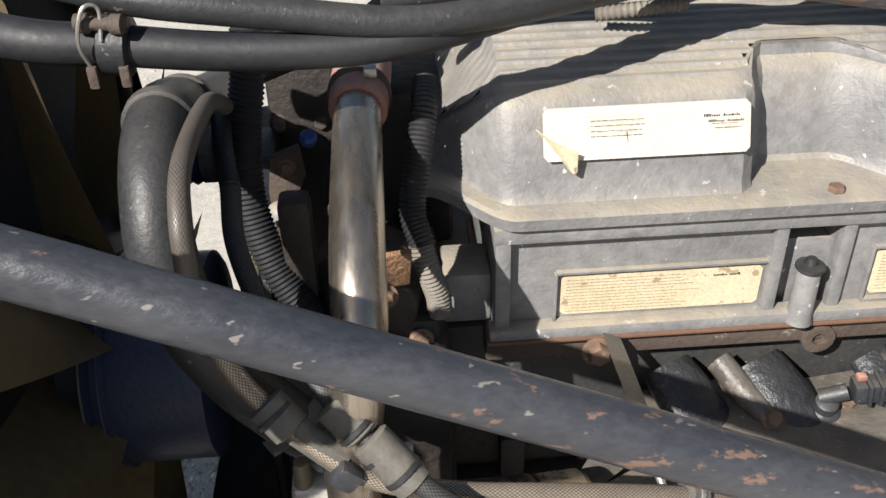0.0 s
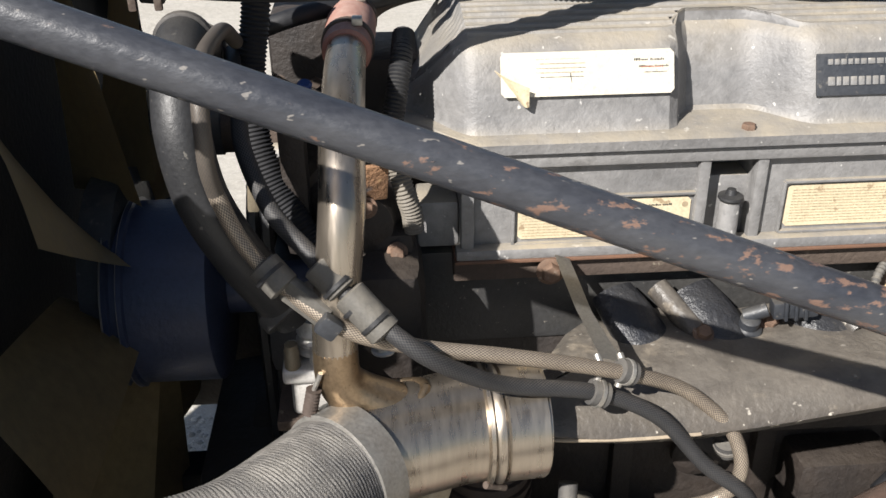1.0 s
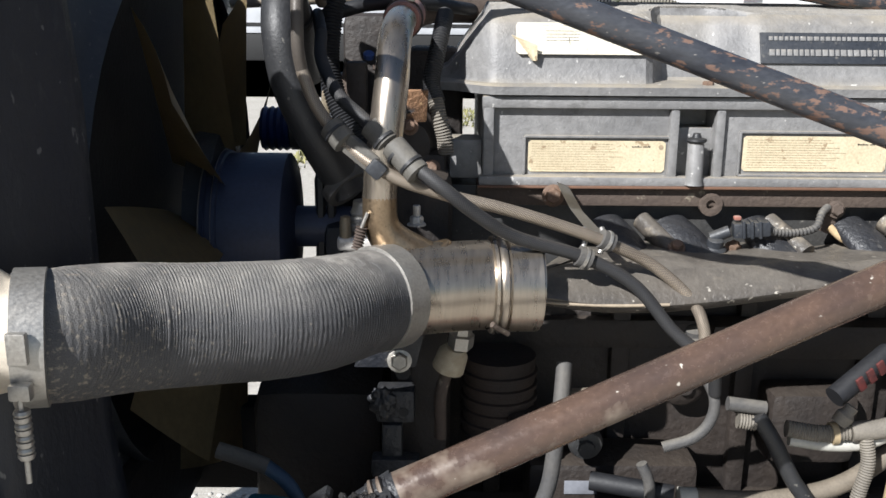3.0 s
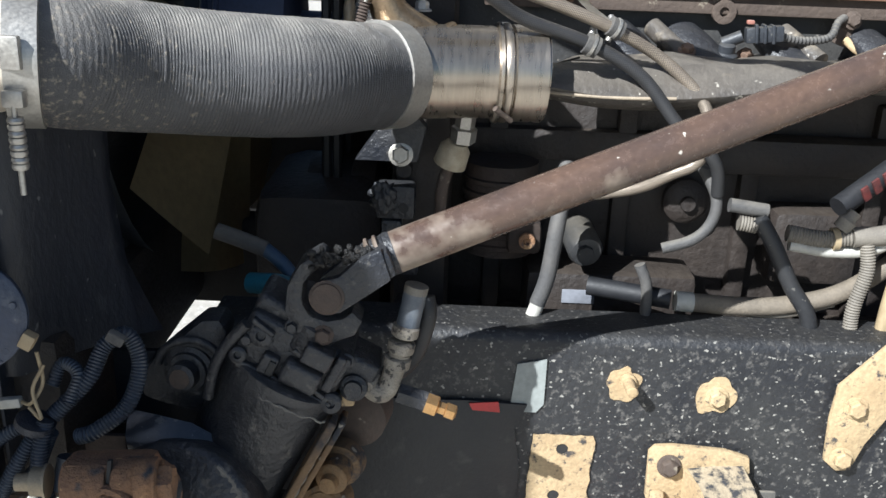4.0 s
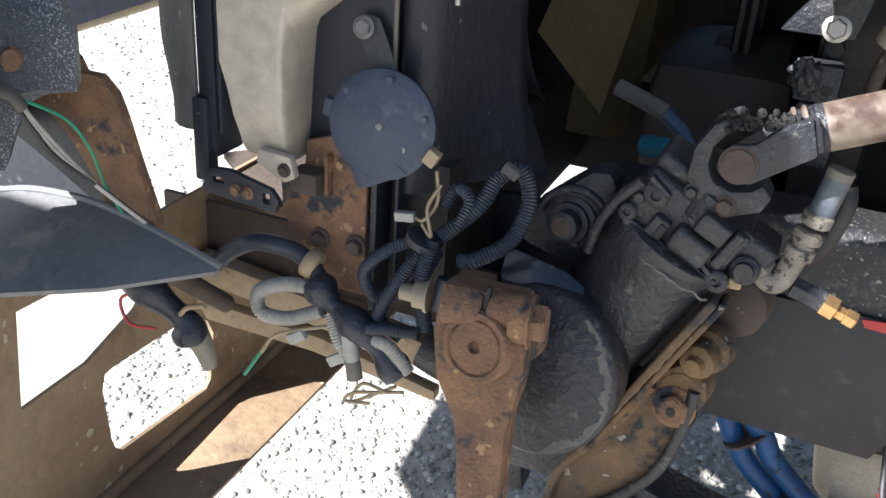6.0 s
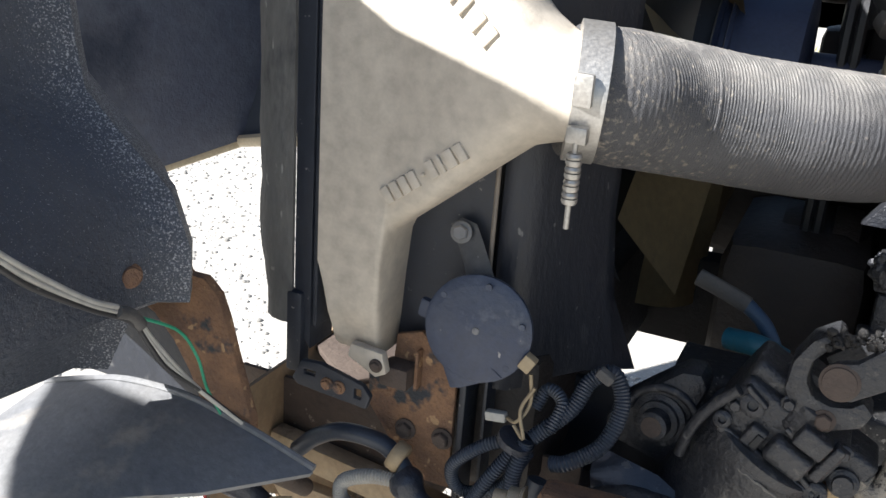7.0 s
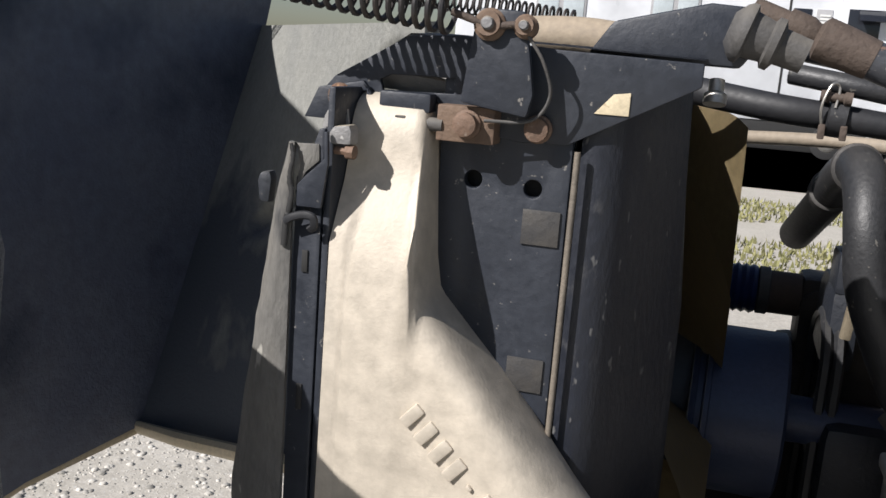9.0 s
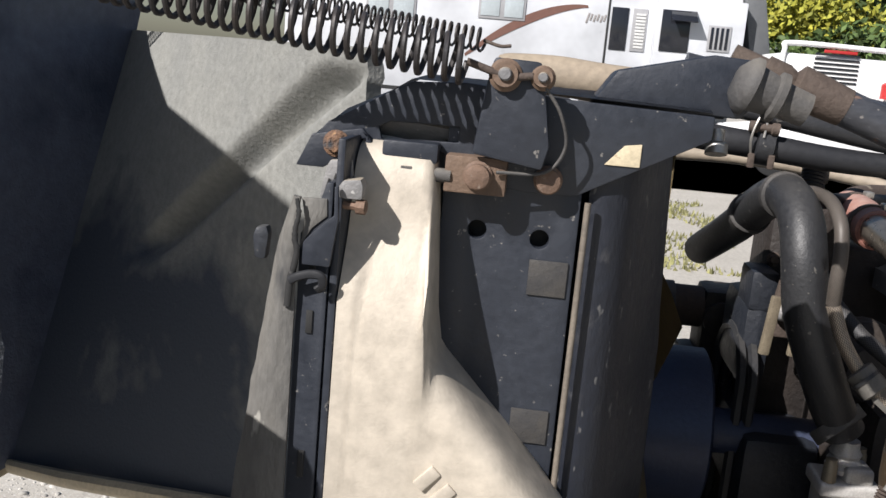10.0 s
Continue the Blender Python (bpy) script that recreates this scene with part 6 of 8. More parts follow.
    part("cap", lathe((0.585, 0.545, 1.045), (0.5, 0, 0.8), [(0, 0.012), (0.015, 0.013), (0.02, 0.009), (0.03, 0.009)], 16), LOOM_GREY, th)
    th = thing("marked_bottle", (0.66, 0.62, 1.09), "dark cylinder with a worn red printed band", "canister")
    part("body", rod((0.60, 0.60, 1.06), (0.69, 0.64, 1.115), 0.016, 20), RUBBER_DEEP, th)
    bm = bmesh.new()
    for k in range(3):
        box((0.632 + 0.016 * k, 0.592 + 0.006 * k, 1.084 + 0.010 * k), (0.012, 0.004, 0.022), 0.001, (0, -32, 20), bm=bm)
    part("red_print", bm, mat("worn_red_print", (0.13, 0.028, 0.025), 0.6, 0, (0.04, 0.02, 0.02), 60, 0.95), th)
    # control module with a sticker
    th = thing("control_module", (0.28, 0.66, 0.85), "black control module with a dull grey sticker", "module")
    part("case", box((0.30, 0.70, 0.875), (0.26, 0.10, 0.10), 0.012), BLOCK, th)
    part("sticker", box((0.250, 0.6485, 0.888), (0.050, 0.002, 0.022), 0.0005), plain("dull_grey_sticker", (0.22, 0.23, 0.26), 0.5), th)
    # bracket column under the charge tube
    th = thing("idler_bracket", (-0.03, 0.62, 1.0), "black cast bracket with bolts and grease under the tube", "bracket")
    part("plate", plate([(-0.09, 1.10), (0.0, 1.10), (0.012, 1.15), (-0.005, 1.17), (-0.04, 1.17)], "y", 0.60, 0.03, 0.005), GREASE, th)
    part("bolt", hexbolt((-0.024, 0.600, 1.112), (0, -1, 0.1), 0.013, 0.010), STEEL, th)
    bm = box((-0.03, 0.62, 1.04), (0.055, 0.04, 0.05), 0.006)
    box((-0.035, 0.61, 0.985), (0.03, 0.03, 0.06), 0.006, bm=bm)
    box((-0.03, 0.60, 0.95), (0.07, 0.03, 0.03), 0.006, bm=bm)
    part("block", bm, GREASE, th)
    part("hole", lathe((-0.018, 0.599, 1.033), (0, -1, 0), [(0, 0.007), (0.0006, 0.007)], 14), INK_SHADE_BLACK, th)
    bm = bmesh.new()
    bmesh.ops.create_icosphere(bm, subdivisions=4, radius=1.0)
    for v in bm.verts:
        n = v.co * (1 + 0.5 * noise.noise(v.co * 3.0) + 0.3 * noise.noise(v.co * 7))
        v.co = Vector((-0.048 + n.x * 0.017, 0.600 + n.y * 0.008, 1.047 + n.z * 0.022))
    part("grease", bm, GREASE, th, "wet black grease lumps", angle=180)
    th = thing("pipe_fitting", (0.06, 0.6, 1.13), "pale corroded pipe fitting under the tube", "fitting")
    part("hex", lathe((0.062, 0.60, 1.135), (0.1, -0.2, 1), [(0, 0.018), (0.02, 0.018), (0.022, 0.014), (0.04, 0.014)], 6), STEEL, th)
    part("boss", lathe((0.045, 0.605, 1.10), (0.3, -0.2, 1), [(0, 0.024), (0.025, 0.022), (0.035, 0.014)], 16), mat("crusted_metal", (0.5, 0.44, 0.33), 0.8, 0.2, (0.3, 0.24, 0.16), 60, 0.8), th)
    part("drop_pipe", tube([(0.045, 0.60, 1.10), (0.035, 0.60, 1.06), (0.035, 0.61, 0.99)], 0.009), RUST_FLAT, th)
    th = thing("air_compressor", (0.12, 0.66, 0.95), "rusty brown finned compressor body", "compressor")
    iron = mat("rusty_casting", (0.045, 0.030, 0.023), 0.8, 0.0, (0.022, 0.018, 0.016), 16, 0.9, bump=0.6)
    part("body", lathe((0.125, 0.70, 0.945), (0, 0, 1), [(0, 0.055), (0.14, 0.055)], 28), iron, th)
    part("flange", box((0.16, 0.655, 0.985), (0.05, 0.06, 0.05), 0.01), iron, th)
    for k in range(6):
        part("fin", lathe((0.125, 0.70, 0.955 + 0.02 * k), (0, 0, 1), [(0, 0.055), (0.002, 0.059), (0.008, 0.059), (0.010, 0.055)], 28), iron, th)
    part("port", lathe((0.163, 0.62, 0.985), (0, -1, 0), [(0, 0.012), (0.006, 0.012), (0.0065, 0.006), (0.002, 0.005)], 18), RUST, th)
    th = thing("oil_filter", (0.25, 0.66, 0.95), "small dark dirty filter can", "filter")
    part("can", lathe((0.245, 0.70, 0.98), (0.1, -1, -0.15), [(0, 0.026), (0.07, 0.026), (0.078, 0.022), (0.08, 0.01)], 24), CAST_DARK, th)
    part("cap", lathe((0.250, 0.62, 0.968), (0.1, -1, -0.15), [(0, 0.014), (0.006, 0.013)], 8), RUBBER, th)
    th = thing("side_cover", (0.42, 0.74, 1.0), "dirty round cover and castings on the block's side", "cover")
    part("disc", lathe((0.42, 0.75, 1.02), (0, -1, 0), [(0, 0.036), (0.012, 0.036), (0.02, 0.028), (0.022, 0.012), (0.03, 0.011)], 30), BLOCK, th)
    for c, sz in (((0.60, 0.74, 1.10), (0.3, 0.06, 0.06)), ((0.62, 0.74, 0.96), (0.14, 0.08, 0.12)), ((0.86, 0.74, 1.0), (0.2, 0.08, 0.2))):
        part("casting", box(c, sz, 0.018), BLOCK, th)


side_clutter()


# ---- radiator and charge air cooler ----
def charge_cooler():
    th = thing("charge_air_cooler", (-0.55, 0.3, 0.98), "charge air cooler with sand-cast aluminium end tank", "cooler")
    # end tank: upright column blending into a funnel towards the outlet
    def lerp_at(x, table):
        for (a, va), (b, vb) in zip(table, table[1:]):
            if x <= b:
                return va + (vb - va) * smooth01((x - a) / (b - a)) if a < x else va
        return table[-1][1]
    top = [(-0.628, 1.682), (-0.566, 1.682), (-0.556, 1.525), (-0.40, 1.362), (-0.372, 1.344), (-0.345, 1.343)]
    low = [(-0.628, 0.952), (-0.560, 0.952), (-0.548, 1.112), (-0.40, 1.232), (-0.372, 1.240), (-0.345, 1.241)]
    yc = [(-0.628, 0.225), (-0.55, 0.222), (-0.42, 0.202), (-0.345, 0.199)]
    hy = [(-0.628, 0.062), (-0.61, 0.060), (-0.55, 0.056), (-0.42, 0.055), (-0.345, 0.0535)]
    def lin(x, table):
        for (a, va), (b, vb) in zip(table, table[1:]):
            if x <= b:
                return va + (vb - va) * max(0.0, (x - a) / (b - a))
        return table[-1][1]
    rows = []
    for i in range(61):
        x = -0.628 + 0.283 * i / 60
        zt, zb, c, h = lin(x, top), lin(x, low), lin(x, yc), lin(x, hy)
        zm, hz = (zt + zb) / 2, (zt - zb) / 2
        w = smooth01((x + 0.50) / 0.13)
        ex = 0.16 + (1.0 - 0.16) * w
        row = []
        for k in range(72):
            a = 2 * math.pi * k / 72
            ca, sa = math.cos(a), math.sin(a)
            ey = 0.5 + 0.5 * w
            row.append((x, c - math.copysign(abs(ca) ** ey, ca) * h, zm + math.copysign(abs(sa) ** ex, sa) * hz))
        rows.append(row)
    bm = grid(rows, close_u=True)
    bm.faces.new([v for v in bm.verts if abs(v.co.x + 0.628) < 1e-6])
    bmesh.ops.smooth_vert(bm, verts=[v for v in bm.verts if -0.61 < v.co.x < -0.36], factor=0.5, use_axis_x=True, use_axis_y=True, use_axis_z=True)
    for v in bm.verts:
        if v.co.x < -0.53:
            v.co.y += 0.032 * smooth01((v.co.z - 1.545) / 0.085)
            low_end = smooth01((1.085 - v.co.z) / 0.10)
            v.co.x += 0.014 * low_end * max(0.0, min(1.0, (-0.552 - v.co.x) / 0.05))
            v.co.y += low_end * (0.010 + 0.006 * noise.noise(v.co * 30))
    tank = part("end_tank", bm, TANK, th, "pale sand-cast aluminium end tank", angle=60)
    part("flange", box((-0.632, 0.205, 1.335), (0.006, 0.075, 0.70), 0.002), PLATE_BLACK, th)
    # raised blocks in place of the maker's mark, on both arms of the funnel
    for sgn, (xa, za), (xb, zb) in ((1, (-0.548, 1.432), (-0.442, 1.336)), (-1, (-0.545, 1.160), (-0.462, 1.222))):
        d = Vector((xb - xa, 0, zb - za))
        for k in range(9):
            if k == 4:
                w, hgt = 0.005, 0.004
            else:
                w, hgt = (0.010, 0.021) if k not in (6,) else (0.004, 0.021)
            p = Vector((xa, 0, za)) + d * (k / 8)
            zt, zl = lin(p.x, top), lin(p.x, low)
            w0 = smooth01((p.x + 0.50) / 0.13)
            sn = min(1.0, abs(p.z - (zt + zl) / 2) / ((zt - zl) / 2)) ** (1 / (0.16 + 0.84 * w0))
            depth = lin(p.x, yc) - lin(p.x, hy) * math.sqrt(1 - sn * sn) ** (0.5 + 0.5 * w0) + 0.0015
            ang = math.degrees(math.atan2(-d.z, d.x))
            b2 = box((p.x, depth, p.z), (w, 0.010, hgt if sgn > 0 else hgt * 0.9), 0.0015, (0, ang, 0))
            part("raised_mark", b2, TANK, tank)
    part("foot", plate([(-0.586, 0.975), (-0.545, 0.972), (-0.539, 0.948), (-0.553, 0.940), (-0.572, 0.950), (-0.590, 0.958)], "y", 0.172, 0.012, 0.003), TANK, th, "torn aluminium foot flange")
    part("foot_bolt", hexbolt((-0.552, 0.171, 0.956), (0, -1, 0), 0.006, 0.005), RUST_FLAT, th)
    bm = box((-0.60, 0.9, 1.33), (0.05, 1.24, 0.62), 0.004)
    part("core", bm, PLATE_BLACK, th)
    return th


charge_cooler()


def radiator():
    th = thing("radiator", (-0.45, 0.8, 0.95), "black-framed truck radiator with steel side plate", "radiator")
    bm = plate([(-0.562, 0.955), (-0.452, 0.955), (-0.452, 1.70), (-0.562, 1.70)], "y", 0.236, 0.012, 0.002, holes=(ring_poly(-0.532, 1.617, 0.0075), ring_poly(-0.4815, 1.614, 0.0075), ring_poly(-0.53, 1.47, 0.006)))
    part("side_plate", bm, PLATE_BLACK, th)
    # Black sheet behind the plate gives its holes their shade.
    part("plate_back", box((-0.507, 0.262, 1.33), (0.11, 0.01, 0.74), 0.001), INK_SHADE_BLACK, th)
    for x, z in ((-0.472, 1.583), (-0.474, 1.457)):
        part("sticker", box((x, 0.2348, z), (0.031, 0.0016, 0.029), 0.0005), mat("grey_sticker", (0.036, 0.036, 0.038), 0.55, 0, (0.07, 0.064, 0.056), 50, 0.8), th, "worn grey sticker")
    part("seam", tube([(-0.447, 0.229, 1.648), (-0.448, 0.229, 1.33), (-0.449, 0.229, 0.96)], 0.0026, 4), mat("worn_edge", (0.2, 0.17, 0.135), 0.6, 0, (0.09, 0.08, 0.07), 30, 0.8), th, "worn pale edge seam")
    # rounded side channel
    rows = []
    for z in (0.93, 1.02, 1.12, 1.2, 1.33, 1.5, 1.70):
        g = 0.05 * smooth01((1.06 - z) / 0.13) - 0.018 * smooth01((z - 1.45) / 0.25)
        rows.append([(-0.446, 0.242, z), (-0.436, 0.239, z), (-0.42, 0.243, z), (-0.406, 0.262, z), (-0.388, 0.30, z), (-0.372 + g * 0.3, 0.342, z), (-0.358 + g * 0.6, 0.364, z), (-0.354 + g, 0.38, z), (-0.37 + g, 0.40, z)])
    part("side_channel", grid(rows), CHANNEL, th, angle=60)
    part("lower_tank", box((-0.475, 0.88, 0.872), (0.18, 1.24, 0.19), 0.02), BLOCK, th)
    bm = box((-0.49, 0.92, 1.33), (0.11, 1.28, 0.74), 0.004)
    part("core", bm, CORE, th)
    # fan shroud ring
    rows = []
    for k in range(49):
        a = 2 * math.pi * k / 48
        c, s = math.cos(a), math.sin(a)
        q = 1.0 / max(abs(c), abs(s))
        rows.append([(-0.43, 0.92 + 0.60 * c * min(q, 1.25), 1.30 + 0.39 * s * min(q, 1.25)), (-0.41, 0.92 + 0.52 * c, 1.28 + 0.41 * s), (-0.395, 0.92 + 0.50 * c, 1.27 + 0.418 * s), (-0.385, 0.92 + 0.495 * c, 1.27 + 0.415 * s)])
    part("fan_shroud", grid(rows), PLASTIC, th, angle=60)
    part("lower_shroud", box((-0.345, 0.90, 0.838), (0.24, 0.06, 0.160), 0.01), CORE, th)
    return th


radiator()


def fan():
    th = thing("cooling_fan", (-0.29, 0.9, 1.25), "yellowed plastic radiator fan with broad blades", "fan")
    c = Vector((-0.345, 0.90, 1.255))
    for k in range(9):
        a0 = 2 * math.pi * k / 9 + 0.30
        rows = []
        for i in range(9):
            r = 0.12 + 0.30 * i / 8
            half = 0.22 - 0.03 * i / 8
            rows.append([c + Vector((0.048 * (j - 2) / 2 * (1 - 0.2 * i / 8) + 0.008 * math.sin(math.pi * j / 4), r * math.cos(a0 + half * (j - 2) / 2), r * math.sin(a0 + half * (j - 2) / 2))) for j in range(5)])
        bm = grid(rows)
        bmesh.ops.solidify(bm, geom=list(bm.faces), thickness=0.005)
        part("blade", bm, FAN, th, angle=60)
    part("hub", lathe(c, (1, 0, 0), [(-0.02, 0.14), (0.02, 0.14), (0.03, 0.11)], 40), PLASTIC, th)
    return th


fan()


def fan_drive():
    th = thing("fan_clutch", (-0.26, 0.9, 1.1), "dark blue-black fan clutch drum and belt pulleys", "pulley")
    c = (-0.338, 0.86, 1.245)
    part("drum", lathe(c, (1, 0, 0), [(0, 0.09), (0.002, 0.122), (0.010, 0.124), (0.012, 0.118), (0.019, 0.118), (0.021, 0.125), (0.028, 0.125), (0.030, 0.120), (0.126, 0.120), (0.131, 0.112), (0.135, 0.05), (0.137, 0.034), (0.30, 0.032)], 56), mat("clutch_paint", (0.030, 0.042, 0.085), 0.42, 0.1, (0.046, 0.054, 0.085), 10, 0.7), th)
    for x, r in ((-0.3370, 0.1225), (-0.3175, 0.1235)):
        part("bright_rim", lathe((x, 0.86, 1.245), (1, 0, 0), [(0, r), (0.0012, r + 0.0022), (0.0024, r)], 56), STEEL, th)
    part("upper_pulley", lathe((-0.302, 1.12, 1.372), (1, 0, 0), [(0, 0.03), (0.001, 0.038), (0.007, 0.042), (0.013, 0.038), (0.020, 0.042), (0.026, 0.038), (0.033, 0.042), (0.039, 0.038), (0.046, 0.042), (0.053, 0.038), (0.055, 0.03)], 36), mat("blue_pulley_paint", (0.012, 0.03, 0.13), 0.4, 0.0, (0.012, 0.02, 0.05), 20, 0.8), th, "dark blue grooved pulley")
    part("collar", lathe((-0.248, 1.12, 1.372), (1, 0, 0), [(0, 0.036), (0.002, 0.040), (0.018, 0.040), (0.020, 0.036)], 30), RUBBER_GREY, th, "grey collar")
    part("upper_tube", lathe((-0.230, 1.12, 1.371), (1, 0.02, 0), [(0, 0.036), (0.05, 0.036), (0.055, 0.026), (0.10, 0.026)], 30), RUST_FLAT, th)
    bm = box((-0.140, 1.14, 1.335), (0.080, 0.10, 0.145), 0.014)
    # Lower block is added to close a bright gap beside the drum.
    box((-0.116, 1.15, 1.10), (0.182, 0.10, 0.39), 0.02, bm=bm)
    lathe((-0.150, 1.088, 1.36), (0, -1, 0), [(0, 0.03), (0.010, 0.03), (0.014, 0.02)], 20, bm)
    part("far_case", bm, BLOCK, th)
    bm = box((-0.140, 0.95, 1.38), (0.045, 0.16, 0.13), 0.02)
    box((-0.140, 0.91, 1.46), (0.04, 0.08, 0.06), 0.008, bm=bm)
    box((-0.098, 0.95, 1.2), (0.11, 0.30, 0.12), 0.02, bm=bm)
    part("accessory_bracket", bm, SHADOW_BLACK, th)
    for x, y, z, h in ((-0.145, 0.793, 1.430, 0.085), (-0.105, 0.80, 1.425, 0.075)):
        part("pale_strip", box((x, y, z), (0.014, 0.010, h), 0.003, (0, 5, 8)), WORN_TAN, th, "pale worn strut")
    for k, x in enumerate((-0.160, -0.143)):
        part("belt", sweep(bmesh.new(), [Vector((x, 0.93 + 0.09 * math.cos(a) , 1.1 + (0.22 if math.sin(a) > 0 else -0.2) + 0.07 * math.sin(a))) for a in [2 * math.pi * i / 40 for i in range(41)]], 0.008, 6, False), RUBBER, th)
    return th


fan_drive()
th = thing("lower_radiator_hose", (-0.16, 0.5, 1.0), "blue-black coolant hose with pale fitting near the gearbox", "hose")
part("hose", tube([(-0.199, 0.50, 0.999), (-0.172, 0.497, 0.977), (-0.153, 0.49, 0.947), (-0.140, 0.48, 0.912), (-0.130, 0.46, 0.872)], 0.0098), mat("blue_black_hose", (0.022, 0.062, 0.13), 0.5, 0, (0.03, 0.05, 0.08), 20, 0.8), th)
part("fitting", tube([(-0.264, 0.505, 1.020), (-0.230, 0.502, 1.010), (-0.197, 0.50, 0.998)], 0.0112), RUBBER_GREY, th)
part("teal_clamp", tube([(-0.21, 0.46, 0.965), (-0.17, 0.44, 0.972), (-0.14, 0.44, 0.962)], 0.014), mat("teal_paint", (0.02, 0.14, 0.2), 0.5), th)


# ---- seal strip ----
def seal_strip():
    th = thing("radiator_seal", (-0.66, 0.16, 0.99), "worn black rubber air seal along the cooler", "seal")
    rows = []
    for i in range(41):
        z = 0.985 + (1.640 - 0.985) * i / 40
        out = -0.664 - 0.045 * min(1.0, max(0.0, (1.645 - z) / 0.30)) ** 0.7 + 0.012 * smooth01((1.10 - z) / 0.12)
        wob = 0.0022 * noise.noise(Vector((z * 16, 0, 3)))
        ragged = 0.002 * noise.noise(Vector((z * 90, 1, 3)))
        rows.append([(out + wob + ragged, 0.172, z), (out + (-0.6592 - out) * 0.3, 0.163, z), (out + (-0.6592 - out) * 0.65, 0.1605 + 0.5 * wob, z), (-0.6592, 0.1620, z)])
    bm = grid(rows)
    bmesh.ops.recalc_face_normals(bm, faces=bm.faces)
    bmesh.ops.solidify(bm, geom=list(bm.faces), thickness=0.006)
    part("flap", bm, SEAL, th, "dusty worn rubber flap", angle=60)
    bm = plate([(-0.659, 0.985), (-0.637, 0.955), (-0.636, 1.652), (-0.641, 1.652), (-0.650, 1.625), (-0.659, 1.612)], "y", 0.167, 0.05, 0.0015)
    part("steel_strip", bm, PLATE_BLACK, th, "black steel retaining strip")
    for z, h in ((1.545, 0.018), (1.430, 0.022), (1.590, 0.012)):
        part("slot", box((-0.648, 0.1665, z), (0.005, 0.002, h), 0.0005), INK_SHADE_BLACK, th)
    part("torn_gap", sweep(bmesh.new(), spline([(-0.661, 0.1595, 1.639), (-0.659, 0.1595, 1.628), (-0.661, 0.1595, 1.617), (-0.661, 0.1595, 1.608), (-0.659, 0.1595, 1.600), (-0.661, 0.1595, 1.585), (-0.663, 0.1595, 1.577), (-0.664, 0.1595, 1.557)], 6), lambda q, i: 0.0016 + 0.0012 * noise.noise(Vector((i * 0.7, 1, 1))) + 0.0012 * q, 8, flat=0.5), INK_SHADE_BLACK, th, "black torn gap in the rubber")
    part("torn_loop", sweep(bmesh.new(), spline([(-0.663, 0.158, 1.577), (-0.657, 0.157, 1.581), (-0.647, 0.157, 1.584), (-0.639, 0.157, 1.583), (-0.638, 0.158, 1.576), (-0.642, 0.159, 1.572)], 6), 0.0034, 8, flat=0.6), RUBBER_DEEP, th)
    return th


seal_strip()


